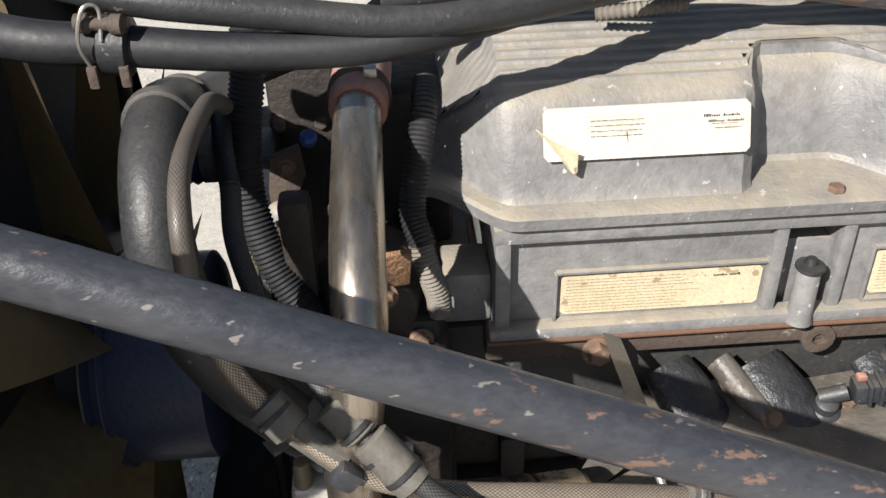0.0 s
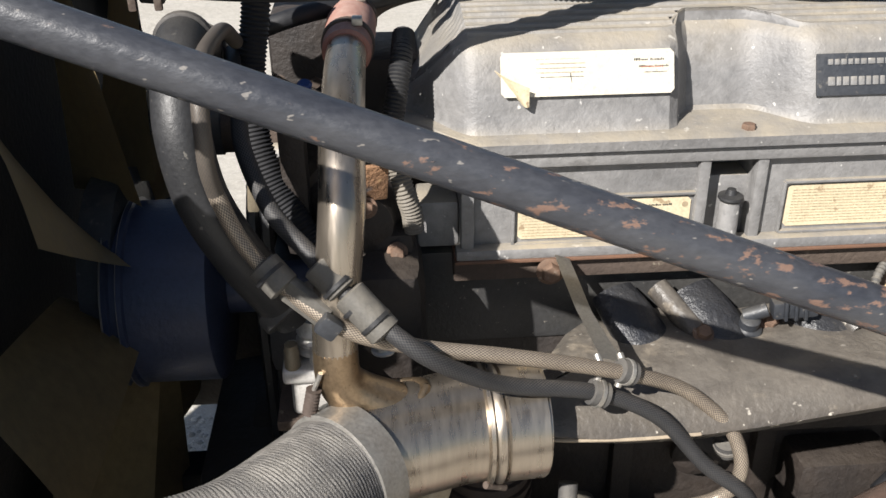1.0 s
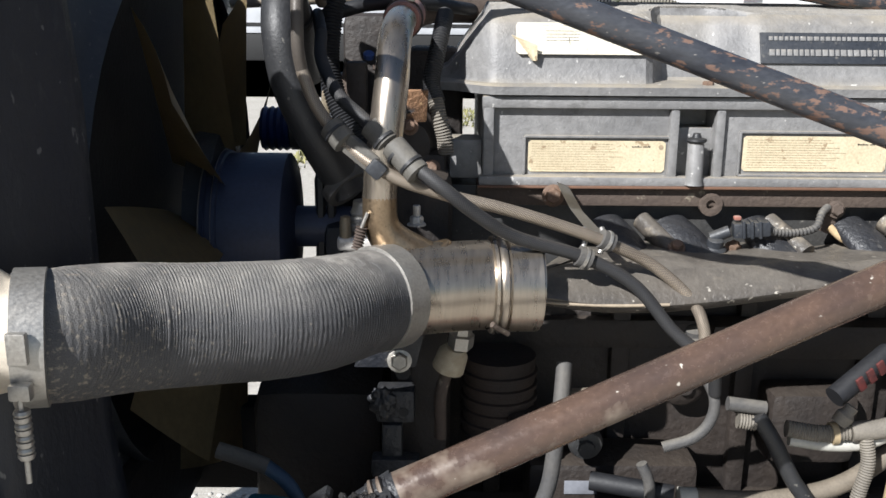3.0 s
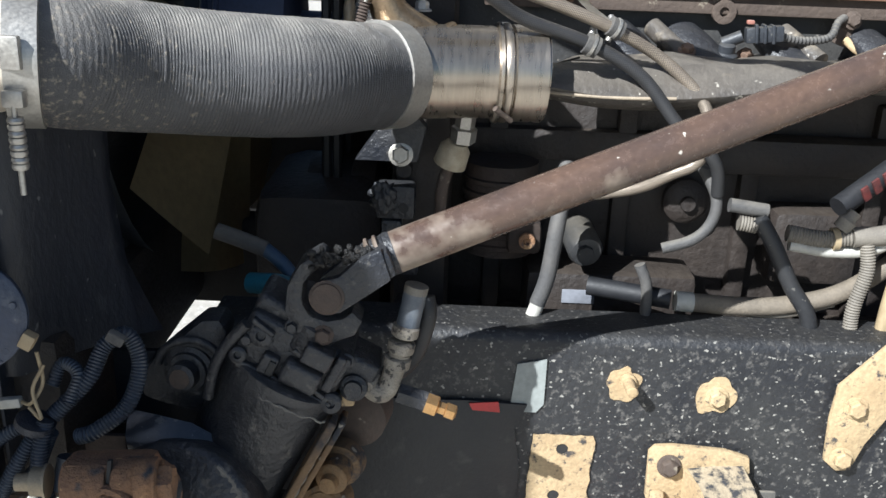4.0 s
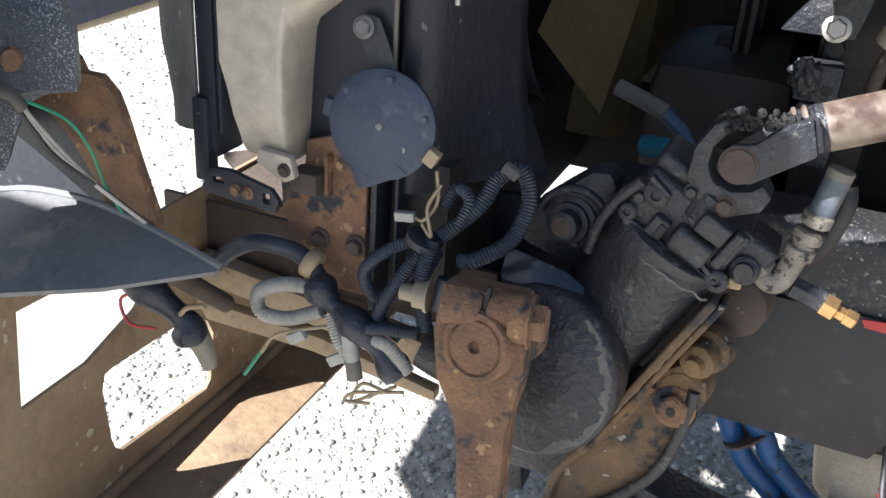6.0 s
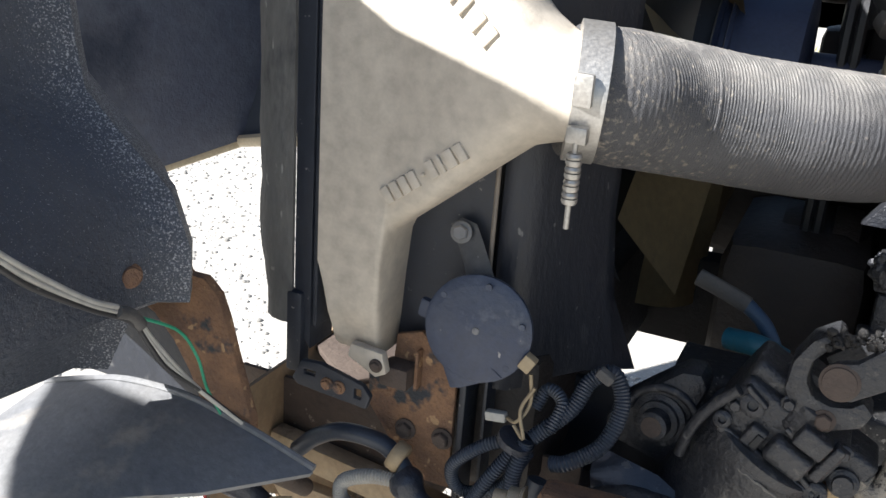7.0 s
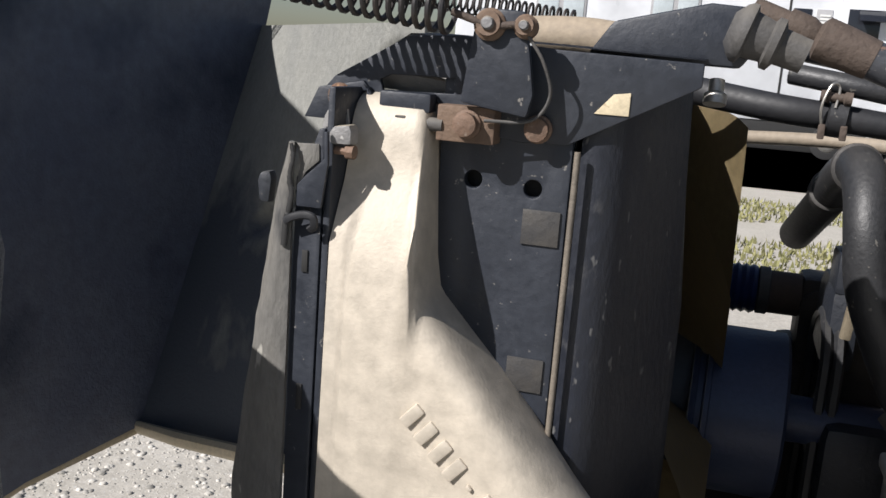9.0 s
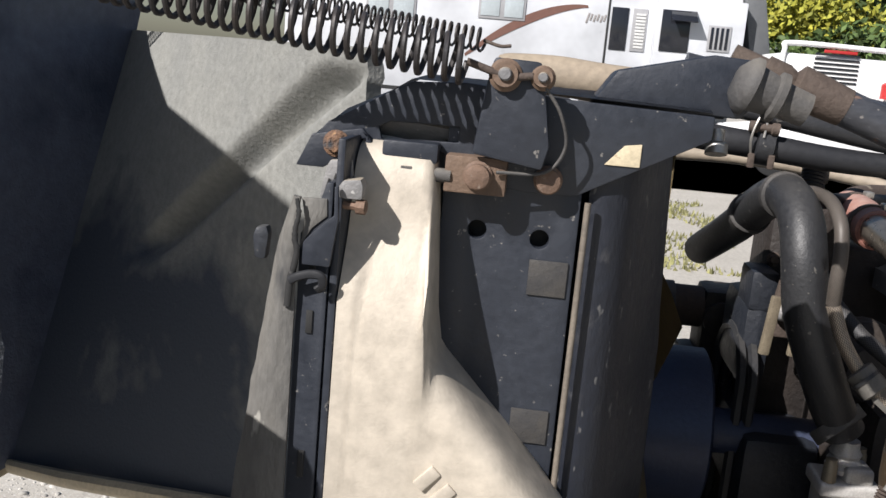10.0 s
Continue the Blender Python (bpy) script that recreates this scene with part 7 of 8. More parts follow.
# ---- upper hood bracket ----
def upper_bracket():
    th = thing("radiator_bracket", (-0.5, 0.25, 1.65), "black steel hood bracket bolted over the radiator", "bracket")
    bm = plate([(-0.672, 1.675), (-0.658, 1.692), (-0.594, 1.729), (-0.55, 1.732), (-0.471, 1.726), (-0.359, 1.723), (-0.359, 1.705), (-0.457, 1.652), (-0.50, 1.651), (-0.545, 1.66), (-0.565, 1.676), (-0.64, 1.668)], "y", 0.232, 0.006, 0.0015,
               holes=([(-0.617, 1.692), (-0.608, 1.6965), (-0.58, 1.697), (-0.553, 1.697), (-0.553, 1.685), (-0.585, 1.684), (-0.614, 1.682)],))
    part("main_plate", bm, PLATE_BLACK, th)
    bm = grid([[(-0.67, 0.236, 1.680), (-0.657, 0.30, 1.70)], [(-0.594, 0.236, 1.731), (-0.59, 0.32, 1.735)], [(-0.47, 0.236, 1.729), (-0.46, 0.36, 1.733)], [(-0.36, 0.236, 1.7255), (-0.35, 0.36, 1.733)]])
    bmesh.ops.solidify(bm, geom=list(bm.faces), thickness=0.005)
    part("top_flange", bm, PLATE_BLACK, th)
    bm = plate([(-0.540, 1.680), (-0.533, 1.735), (-0.529, 1.753), (-0.494, 1.752), (-0.487, 1.72), (-0.482, 1.69), (-0.486, 1.672)], "y", 0.203, 0.008, 0.003)
    part("ear", bm, PLATE_BLACK, th)
    for x, k in ((-0.520, 1.0), (-0.492, 0.75)):
        part("eye_bolt", lathe((x, 0.207, 1.740), (0, -1, 0.1), [(0, 0.0125 * k), (0.006, 0.0125 * k), (0.008, 0.010 * k), (0.012, 0.0095 * k)], 20), RUST_BLOCK, th, "rusty hook bolt")
        part("bolt_end", lathe((x, 0.196, 1.741), (0, -1, 0.1), [(0, 0.0052 * k), (0.003, 0.0052 * k), (0.0045, 0.004 * k), (0.0046, 0.002 * k)], 16), CAST, th, "pale worn bolt end")
    bm = plate([(-0.560, 1.648), (-0.512, 1.648), (-0.512, 1.677), (-0.560, 1.677)], "y", 0.212, 0.026, 0.002)
    part("mount_block", bm, RUST_BLOCK, th, "brown rusty mount block")
    for x, z, y in ((-0.534, 1.663, 0.212), (-0.480, 1.663, 0.229)):
        part("bolt", lathe((x, y, z), (0, -1, 0), [(0, 0.0115), (0.003, 0.0115), (0.004, 0.0095), (0.012, 0.0095), (0.013, 0.006)], 16), COPPERY, th, "large rust-brown bolt")
    bm = rod((-0.594, 0.215, 1.660), (-0.555, 0.215, 1.660), 0.0055, 12)
    lathe((-0.594, 0.215, 1.660), (1, 0, 0), [(0, 0.0085), (0.001, 0.0095), (0.009, 0.0095), (0.010, 0.0085)], 6, bm)
    part("adjuster", bm, RUBBER_GREY, th)
    bm = box((-0.588, 0.222, 1.676), (0.044, 0.02, 0.016), 0.003)
    part("latch", bm, PLATE_BLACK, th)
    part("pale_tab", box((-0.590, 0.250, 1.690), (0.064, 0.004, 0.020), 0.001, (38, 6, 0)), CAST, th, "pale sunlit tab behind the slot")
    part("sticker", plate([(-0.438, 1.679), (-0.411, 1.679), (-0.411, 1.697), (-0.424, 1.695)], "y", 0.2305, 0.002, 0.0005), PAPER, th, "torn cream sticker")
    part("ground_wire", tube([(-0.49, 0.20, 1.735), (-0.476, 0.202, 1.715), (-0.470, 0.21, 1.69), (-0.484, 0.212, 1.670), (-0.52, 0.208, 1.667)], 0.0014), RUBBER_GREY, th)
    lug = plate([(-0.680, 1.656), (-0.668, 1.682), (-0.628, 1.690), (-0.620, 1.680), (-0.622, 1.668), (-0.645, 1.664), (-0.658, 1.656)], "y", 0.222, 0.006, 0.0015, holes=([(-0.633, 1.673), (-0.625, 1.675), (-0.625, 1.682), (-0.633, 1.680)],))
    part("left_lug", lug, PLATE_BLACK, th)
    part("lug_bolt", hexbolt((-0.648, 0.222, 1.676), (0, -1, 0), 0.008, 0.006), RUST, th)
    part("vent_plate", plate([(-0.652, 1.637), (-0.648, 1.661), (-0.645, 1.666), (-0.629, 1.668), (-0.627, 1.655), (-0.638, 1.646), (-0.642, 1.638)], "y", 0.192, 0.004, 0.001), CAST, th, "pale slotted plate")
    for k in range(4):
        part("vent_slot", box((-0.6465 + 0.0052 * k, 0.1913, 1.646 + 0.0042 * k), (0.0016, 0.001, 0.012), 0.0003, (0, 14, 0)), INK_SHADE_BLACK, th)
    clip = part("clip_block", plate([(-0.633, 1.650), (-0.629, 1.655), (-0.616, 1.657), (-0.614, 1.652), (-0.614, 1.641), (-0.632, 1.641)], "y", 0.166, 0.018, 0.003), CAST, th, "pale worn clip block")
    part("side_bolt", lathe((-0.632, 0.172, 1.636), (1, -0.05, -0.02), [(0, 0.0032), (0.013, 0.0032), (0.0132, 0.0058), (0.020, 0.0058), (0.021, 0.004)], 8), COPPERY, th)
    part("dusty_flap", plate([(-0.659, 1.639), (-0.640, 1.640), (-0.639, 1.627), (-0.650, 1.617), (-0.656, 1.606), (-0.659, 1.599), (-0.6575, 1.610), (-0.656, 1.623)], "y", 0.1655, 0.004, 0.001), SEAL, th, "dusty grey flap")
    part("strip_end", plate([(-0.655, 1.590), (-0.655, 1.607), (-0.649, 1.614), (-0.633, 1.629), (-0.634, 1.650), (-0.631, 1.651), (-0.6295, 1.626), (-0.634, 1.590)], "y", 0.160, 0.004, 0.001), PLATE_BLACK, th, "angled end of the steel strip")
    part("edge_tab", plate([(-0.699, 1.604), (-0.697, 1.611), (-0.688, 1.613), (-0.686, 1.606), (-0.688, 1.586), (-0.697, 1.587)], "y", 0.178, 0.012, 0.003), PLASTIC, th)
    # upper gusset and rubber mount of the brace rod
    bm = plate([(-0.453, 1.724), (-0.434, 1.752), (-0.36, 1.770), (-0.325, 1.768), (-0.318, 1.745), (-0.333, 1.722)], "y", 0.262, 0.05, 0.004)
    part("gusset", bm, PLATE_BLACK, th)
    part("rubber_mount", lathe((-0.345, 0.252, 1.752), (1, 0.0, -0.32), [(0, 0.012), (0.006, 0.020), (0.010, 0.023), (0.014, 0.023), (0.016, 0.018), (0.03, 0.016), (0.032, 0.020), (0.037, 0.020), (0.04, 0.014), (0.06, 0.013)], 30), RUBBER_GREY, th)
    part("hanging_bolt", lathe((-0.349, 0.27, 1.712), (0, -0.3, -1), [(0, 0.006), (0.01, 0.006), (0.012, 0.009), (0.02, 0.009)], 12), STEEL, th)
    part("tan_casting", sweep(bmesh.new(), spline([(-0.530, 0.42, 1.740), (-0.522, 0.42, 1.742), (-0.48, 0.42, 1.743), (-0.44, 0.42, 1.740), (-0.40, 0.425, 1.738)], 6), lambda s, i: 0.010 + 0.009 * min(1.0, s * 8), 20), DUSTY_TAN, th, "dusty tan casting behind the plate")
    return th


upper_bracket()


def coil(name, label, a, b, r, wire, turns):
    a, b = Vector(a), Vector(b)
    d = (b - a).normalized()
    u = d.cross(Vector((0, 0, 1))).normalized()
    v = d.cross(u)
    n = int(turns * 14)
    path = [a.lerp(b, i / n) + u * math.cos(2 * math.pi * turns * i / n) * r + v * math.sin(2 * math.pi * turns * i / n) * r for i in range(n + 1)]
    th = thing(name, a, label, "spring", "hood springs")
    part("coil", sweep(bmesh.new(), path, wire, 8), mat("spring_steel", (0.028, 0.029, 0.033), 0.5, 0.2, (0.06, 0.045, 0.035), 30, 0.8), th)
    part("hook", tube([a, a - d * 0.03 + Vector((0, 0, -0.004)), a - d * 0.05], wire * 1.2), RUST_FLAT, th)
    return th


coil("hood_spring", "heavy black hood counterbalance coil spring", (-0.549, 0.196, 1.7480), (-1.02, 0.165, 1.812), 0.0165, 0.0024, 46)
coil("hood_spring", "long thin hood counterbalance coil spring", (-0.604, 1.173, 1.792), (-1.572, 1.326, 1.904), 0.0195, 0.0026, 74)


# ---- tilted hood ----
def hood():
    th = thing("tilted_hood", (-1.2, 0.6, 0.9), "open black fibreglass truck hood tilted forward", "hood")
    # inner fender beside the wheel, seen edge on
    prof = [(-0.780, 0.98), (-0.766, 1.008), (-0.754, 1.03), (-0.736, 1.060), (-0.702, 1.077), (-0.673, 1.085), (-0.671, 1.126), (-0.689, 1.173), (-0.745, 1.219), (-0.788, 1.256), (-0.797, 1.30), (-0.803, 1.35), (-0.813, 1.45), (-0.806, 1.50), (-0.800, 1.56), (-0.812, 1.605), (-0.822, 1.626)]

    def rise(d):
        # top edge, out of view, climbs from the engine to shade the tank
        return -0.021 + 0.33 * d if d < 0.12 else 0.018 + 0.77 * (d - 0.12)
    rows = []
    for x, z in prof:
        out = [(x - 0.125, 0.10, z), (x - 0.062, 0.048, z), (x - 0.03, 0.018, z), (x - 0.012, 0.004, z), (x, -0.012, z)]
        for q in (0.03, 0.09, 0.16, 0.24, 0.33, 0.45, 0.57, 0.67):
            out.append((x - 0.02 - 0.05 * q, -q, z + (0.05 * q if z < 1.3 else (z - 1.3) / 0.326 * rise(q))))
        rows.append(out)
    bm = grid(rows)
    bmesh.ops.recalc_face_normals(bm, faces=bm.faces)
    bmesh.ops.solidify(bm, geom=list(bm.faces), thickness=0.012)
    part("near_fender", bm, HOOD_SPECKLED, th, angle=60)
    # Inner panel added behind the hinge arm; near-black stands for shade.
    rows = [[(-0.705, 0.090, z), (-0.85, 0.10, z), (-1.05, 0.10, z), (-1.15, 0.085, z), (-1.24, 0.07, z)] for z in (0.89, 0.93, 0.99, 1.08)]
    rows[0][0], rows[1][0], rows[3][0] = (-0.685, 0.09, 0.88), (-0.69, 0.09, 0.93), (-0.765, 0.09, 1.08)
    bm = grid(rows)
    bmesh.ops.recalc_face_normals(bm, faces=bm.faces)
    bmesh.ops.solidify(bm, geom=list(bm.faces), thickness=0.01)
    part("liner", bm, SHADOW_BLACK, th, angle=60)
    # unseen lower corner added to the hood, cut to cast the ground's shadow
    rows = [[(x, 0.088 - 0.02 * q, low + (1.16 - low) * q / 3) for x, low in ((-1.09, 0.70), (-1.20, 0.715), (-1.34, 0.79), (-1.53, 1.00), (-1.65, 1.13))] for q in range(4)]
    bm = grid(rows)
    bmesh.ops.recalc_face_normals(bm, faces=bm.faces)
    bmesh.ops.solidify(bm, geom=list(bm.faces), thickness=0.01)
    part("side_wall", bm, HOOD, th, angle=60)
    # Outer skin added out of view to shade the air deflector.
    rows = [[(-0.88 - (0.14 if z < 1.7 else 0.23) * i, -0.885 - 0.02 * math.sin(0.5 * i), z + 0.02 * i) for i in range(5)] for z in (1.10, 1.35, 1.60, 1.85)]
    bm = grid(rows)
    bmesh.ops.recalc_face_normals(bm, faces=bm.faces)
    bmesh.ops.solidify(bm, geom=list(bm.faces), thickness=0.012)
    part("outer_fender", bm, HOOD, th, angle=60)
    # rear wall of the hood cavity and the panel by the nose
    C, T = Vector((-1.51, 1.208, 0.862)), Vector((-1.45, 1.62, 1.76))
    rows = []
    for i in range(15):
        s = i / 14
        a = C.lerp(T, s)
        rows.append([a + Vector((0.0, 0.0, 0.0)), a + Vector((-0.10, -0.25, -0.05 * (1 - s))), a + Vector((-0.16, -0.5, -0.11 * (1 - s))), a + Vector((-0.20, -0.85, 0.25 * (1 - s))), a + Vector((-0.20, -2.0, 1.15 * (1 - s)))])
    # Top row, out of view, raised to cast the nose panel's shadow.
    rows.append([p + Vector((0.02, 0.0, g)) for p, g in zip(rows[-1], (0.10, 0.187, 0.268, 0.36, 0.827))])
    bm = grid(rows)
    bmesh.ops.recalc_face_normals(bm, faces=bm.faces)
    bmesh.ops.solidify(bm, geom=list(bm.faces), thickness=0.02)
    part("back_panel", bm, HOOD_INSIDE, th, angle=60)
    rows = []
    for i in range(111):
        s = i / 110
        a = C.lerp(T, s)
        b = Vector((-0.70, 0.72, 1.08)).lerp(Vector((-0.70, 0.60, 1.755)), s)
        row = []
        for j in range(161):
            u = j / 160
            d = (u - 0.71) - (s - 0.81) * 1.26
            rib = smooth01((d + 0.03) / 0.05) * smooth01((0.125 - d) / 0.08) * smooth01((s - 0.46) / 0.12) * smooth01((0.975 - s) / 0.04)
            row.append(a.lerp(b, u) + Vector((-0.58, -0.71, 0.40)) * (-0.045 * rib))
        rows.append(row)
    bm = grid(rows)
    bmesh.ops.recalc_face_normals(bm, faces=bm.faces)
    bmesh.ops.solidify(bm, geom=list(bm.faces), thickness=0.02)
    part("nose_panel", bm, HOOD_GREY, th, "bare grey-green fibreglass panel, shade painted navy lower down", angle=60)
    pts = [C + Vector((-0.20, -0.85, 0.24)), C + Vector((-0.16, -0.5, -0.115)), C + Vector((-0.10, -0.25, -0.055)), C + Vector((0.005, -0.005, -0.005)), Vector((-1.30, 1.05, 0.925)), Vector((-0.80, 0.775, 1.055))]
    bm = sweep(bmesh.new(), pts, 0.016, 8)
    part("cream_edge", bm, CREAM, th, "cream painted cut edge")
    return th


hood()


def fin():
    th = thing("air_deflector", (-0.7, 0.0, 0.9), "dusty grey plastic air deflector with pointed end", "deflector")
    top = [(-0.93, 0.880), (-0.912, 0.887), (-0.823, 0.916), (-0.76, 0.924), (-0.704, 0.923), (-0.63, 0.908), (-0.555, 0.888)]
    rows = []
    for i, (x, z) in enumerate(top):
        s = (i + 1) / len(top)
        w = 0.36 * (1 - s) ** 0.75 + 0.006
        rows.append([(x, 0.05 - w * j / 5, z - 0.24 * w * (j / 5) ** 1.25) for j in range(6)])
    bm = grid(rows)
    bmesh.ops.recalc_face_normals(bm, faces=bm.faces)
    bmesh.ops.solidify(bm, geom=list(bm.faces), thickness=0.006)
    grey = mat("dusty_grey_plastic", (0.14, 0.145, 0.155), 0.6, 0, (0.22, 0.215, 0.205), 7, 0.85, spot=(0.36, 0.32, 0.265), spot_scale=6, spot_at=0.60, spot_soft=0.18, bump=0.3)
    part("blade", bm, grey, th, angle=60)
    part("rolled_edge", sweep(bmesh.new(), spline([(x, 0.051, z + 0.001) for x, z in top], 4), 0.0042, 8), grey, th)
    th = thing("hinge_arm", (-0.69, 0.06, 0.9), "rusty brown hood hinge arm", "hinge arm")
    bm = plate([(-0.797, 1.042), (-0.770, 1.069), (-0.743, 1.088), (-0.728, 1.080), (-0.721, 1.066), (-0.699, 1.066), (-0.682, 1.050), (-0.672, 1.024), (-0.663, 0.991), (-0.650, 0.949), (-0.639, 0.915), (-0.639, 0.885), (-0.672, 0.892), (-0.705, 0.915), (-0.722, 0.952), (-0.742, 0.983), (-0.767, 1.009), (-0.796, 1.022)], "y", 0.058, 0.014, 0.004)
    part("plate", bm, RUST, th)
    part("pivot", lathe((-0.690, -0.060, 1.112), (0.9, -0.5, 0.2), [(-0.02, 0.012), (0.008, 0.012), (0.010, 0.009), (0.016, 0.008)], 18), RUST, th)
    part("strut", rod((-0.65, 0.065, 0.86), (-0.66, 0.20, 0.74), 0.012), RUST_FLAT, th)
    th = thing("wire_pair", (-0.75, 0.03, 1.0), "white and green wires hanging at the hood hinge", "wire")
    for k, m in enumerate((WIRE_WHITE, WIRE_WHITE, RUBBER)):
        d = 0.005 * k
        part("wire", tube([(-0.665, -0.33, 1.272 - d), (-0.655, -0.246, 1.210 - d), (-0.655, -0.199, 1.170 - d * 1.3), (-0.655, -0.142, 1.125 - d * 0.8), (-0.655, -0.095, 1.097 - d), (-0.655, -0.074, 1.066 - d), (-0.653, -0.045 - d, 1.025), (-0.648, -0.015, 0.985), (-0.63, 0.03, 0.93)], 0.0026), m, th)
    part("tape", tube([(-0.654, -0.112, 1.104), (-0.654, -0.095, 1.094), (-0.654, -0.084, 1.080)], 0.006), RUBBER_GREY, th)
    part("green_wire", tube([(-0.654, -0.088, 1.090), (-0.655, -0.034, 1.054), (-0.655, -0.008, 1.015), (-0.655, 0.005, 0.976), (-0.65, 0.02, 0.94)], 0.0016), WIRE_GREEN, th)


fin()


# ---- front frame end ----
def bumper_back():
    th = thing("bumper_mount", (-0.75, 0.4, 0.35), "rusted steel bumper mounting plate with cut windows", "bumper")
    x = -0.770
    out = [(-0.30, 0.480), (1.25, 0.480), (1.25, 0.84), (-0.30, 0.84)]
    h1 = [(0.079, 0.645), (0.086, 0.665), (0.101, 0.667), (0.246, 0.660), (0.269, 0.652), (0.295, 0.634), (0.307, 0.607), (0.295, 0.532), (0.282, 0.521), (0.102, 0.536), (0.090, 0.546), (0.085, 0.564)]
    h3 = [(-0.030, 0.815), (0.090, 0.810), (0.154, 0.763), (0.167, 0.740), (0.151, 0.726), (0.060, 0.697), (-0.044, 0.694)]
    bm = plate(out, "x", x, 0.006, 0.0, holes=(h1, h3))
    bronze = mat("bumper_back_rust", (0.36, 0.27, 0.165), 0.7, 0.0, (0.20, 0.125, 0.075), 5, 0.9, spot=(0.085, 0.055, 0.042), spot_scale=5, spot_at=0.66, spot_soft=0.25, bump=0.4, speck=((0.46, 0.40, 0.30), 50, 0.70))
    part("plate", bm, bronze, th)
    part("lower_flange", box(((x + -0.645) / 2, 0.475, 0.480), (-0.645 - x, 1.55, 0.006), 0.002), bronze, th)
    part("bend", sweep(bmesh.new(), [Vector((x + 0.008, -0.30, 0.480 + 0.008)), Vector((x + 0.008, 1.25, 0.480 + 0.008))], 0.010, 12), bronze, th)
    for y, z in ((0.049, 0.60), (0.069, 0.50), (0.40, 0.56)):
        part("rivet_hole", lathe((x + 0.0065, y, z), (1, 0, 0), [(0, 0.006), (0.0005, 0.006)], 12), CREAM, th)
    th = thing("frame_extension", (-0.6, 0.3, 0.7), "rusty front frame extension with tan crossbar", "frame")
    bm = box((-0.585, 0.36, 0.735), (0.50, 0.11, 0.012), 0.002)
    box((-0.585, 0.31, 0.775), (0.50, 0.008, 0.09), 0.002, bm=bm)
    part("channel", bm, RUST_FLAT, th)
    part("crossbar", box((-0.585, 0.285, 0.715), (0.36, 0.03, 0.04), 0.006, (0, 6, 0)), BAR_TAN, th)
    bm = plate([(-0.76, 0.69), (-0.56, 0.685), (-0.39, 0.655), (-0.39, 0.64), (-0.57, 0.66), (-0.74, 0.66)], "y", 0.262, 0.02, 0.003)
    part("step_bar", bm, BAR_TAN, th)
    part("upper_plate", box((-0.70, 0.44, 0.83), (0.20, 0.16, 0.01), 0.002, (0, 0, -38)), RUST_FLAT, th)
    part("rear_tube", rod((-0.42, 0.30, 0.70), (-0.30, 0.30, 0.66), 0.035), GREASE, th)
    part("rail_gusset", box((-0.30, 0.415, 0.735), (0.14, 0.13, 0.02), 0.003), RUST_FLAT, th)
    # plate that carries the horn
    th = thing("mount_plate", (-0.52, 0.22, 0.83), "orange rusted mounting plate under the radiator", "plate")
    bm = plate([(-0.582, 0.879), (-0.584, 0.921), (-0.553, 0.932), (-0.549, 0.979), (-0.517, 0.990), (-0.471, 0.945), (-0.471, 0.797), (-0.521, 0.797), (-0.545, 0.83)], "y", 0.215, 0.008, 0.002)
    part("plate", bm, RUST, th)
    for px, pz in ((-0.548, 0.932), (-0.482, 0.862), (-0.53, 0.86)):
        part("bolt", hexbolt((px, 0.213, pz), (0, -1, 0), 0.010, 0.009), RUST_FLAT, th)
    part("foot_block", box((-0.537, 0.200, 0.938), (0.036, 0.030, 0.026), 0.004), RUST_FLAT, th)
    part("rib", box((-0.516, 0.208, 0.945), (0.004, 0.014, 0.05), 0.001), RUST, th)
    part("side_angle", box((-0.462, 0.235, 0.90), (0.008, 0.04, 0.24), 0.002), PLATE_BLACK, th)
    part("edge_angle", box((-0.438, 0.24, 0.90), (0.004, 0.03, 0.22), 0.001), PLATE_BLACK, th)
    th = thing("cooler_link", (-0.6, 0.15, 0.93), "black slotted steel link below the cooler", "link")
    bm = plate([(-0.648, 0.925), (-0.636, 0.950), (-0.61, 0.952), (-0.555, 0.94), (-0.545, 0.928), (-0.55, 0.912), (-0.60, 0.915), (-0.64, 0.918)], "y", 0.148, 0.008, 0.002, holes=([(-0.632, 0.934), (-0.617, 0.934), (-0.617, 0.940), (-0.632, 0.940)], [(-0.566, 0.922), (-0.557, 0.922), (-0.557, 0.934), (-0.566, 0.934)]))
    part("link", bm, PLATE_BLACK, th)
    for px in (-0.60, -0.585):
        part("nut", hexbolt((px, 0.147, 0.930), (0, -1, 0), 0.006, 0.005), RUST, th)
    part("post", box((-0.655, 0.17, 0.975), (0.02, 0.02, 0.10), 0.004), PLATE_BLACK, th)


bumper_back()


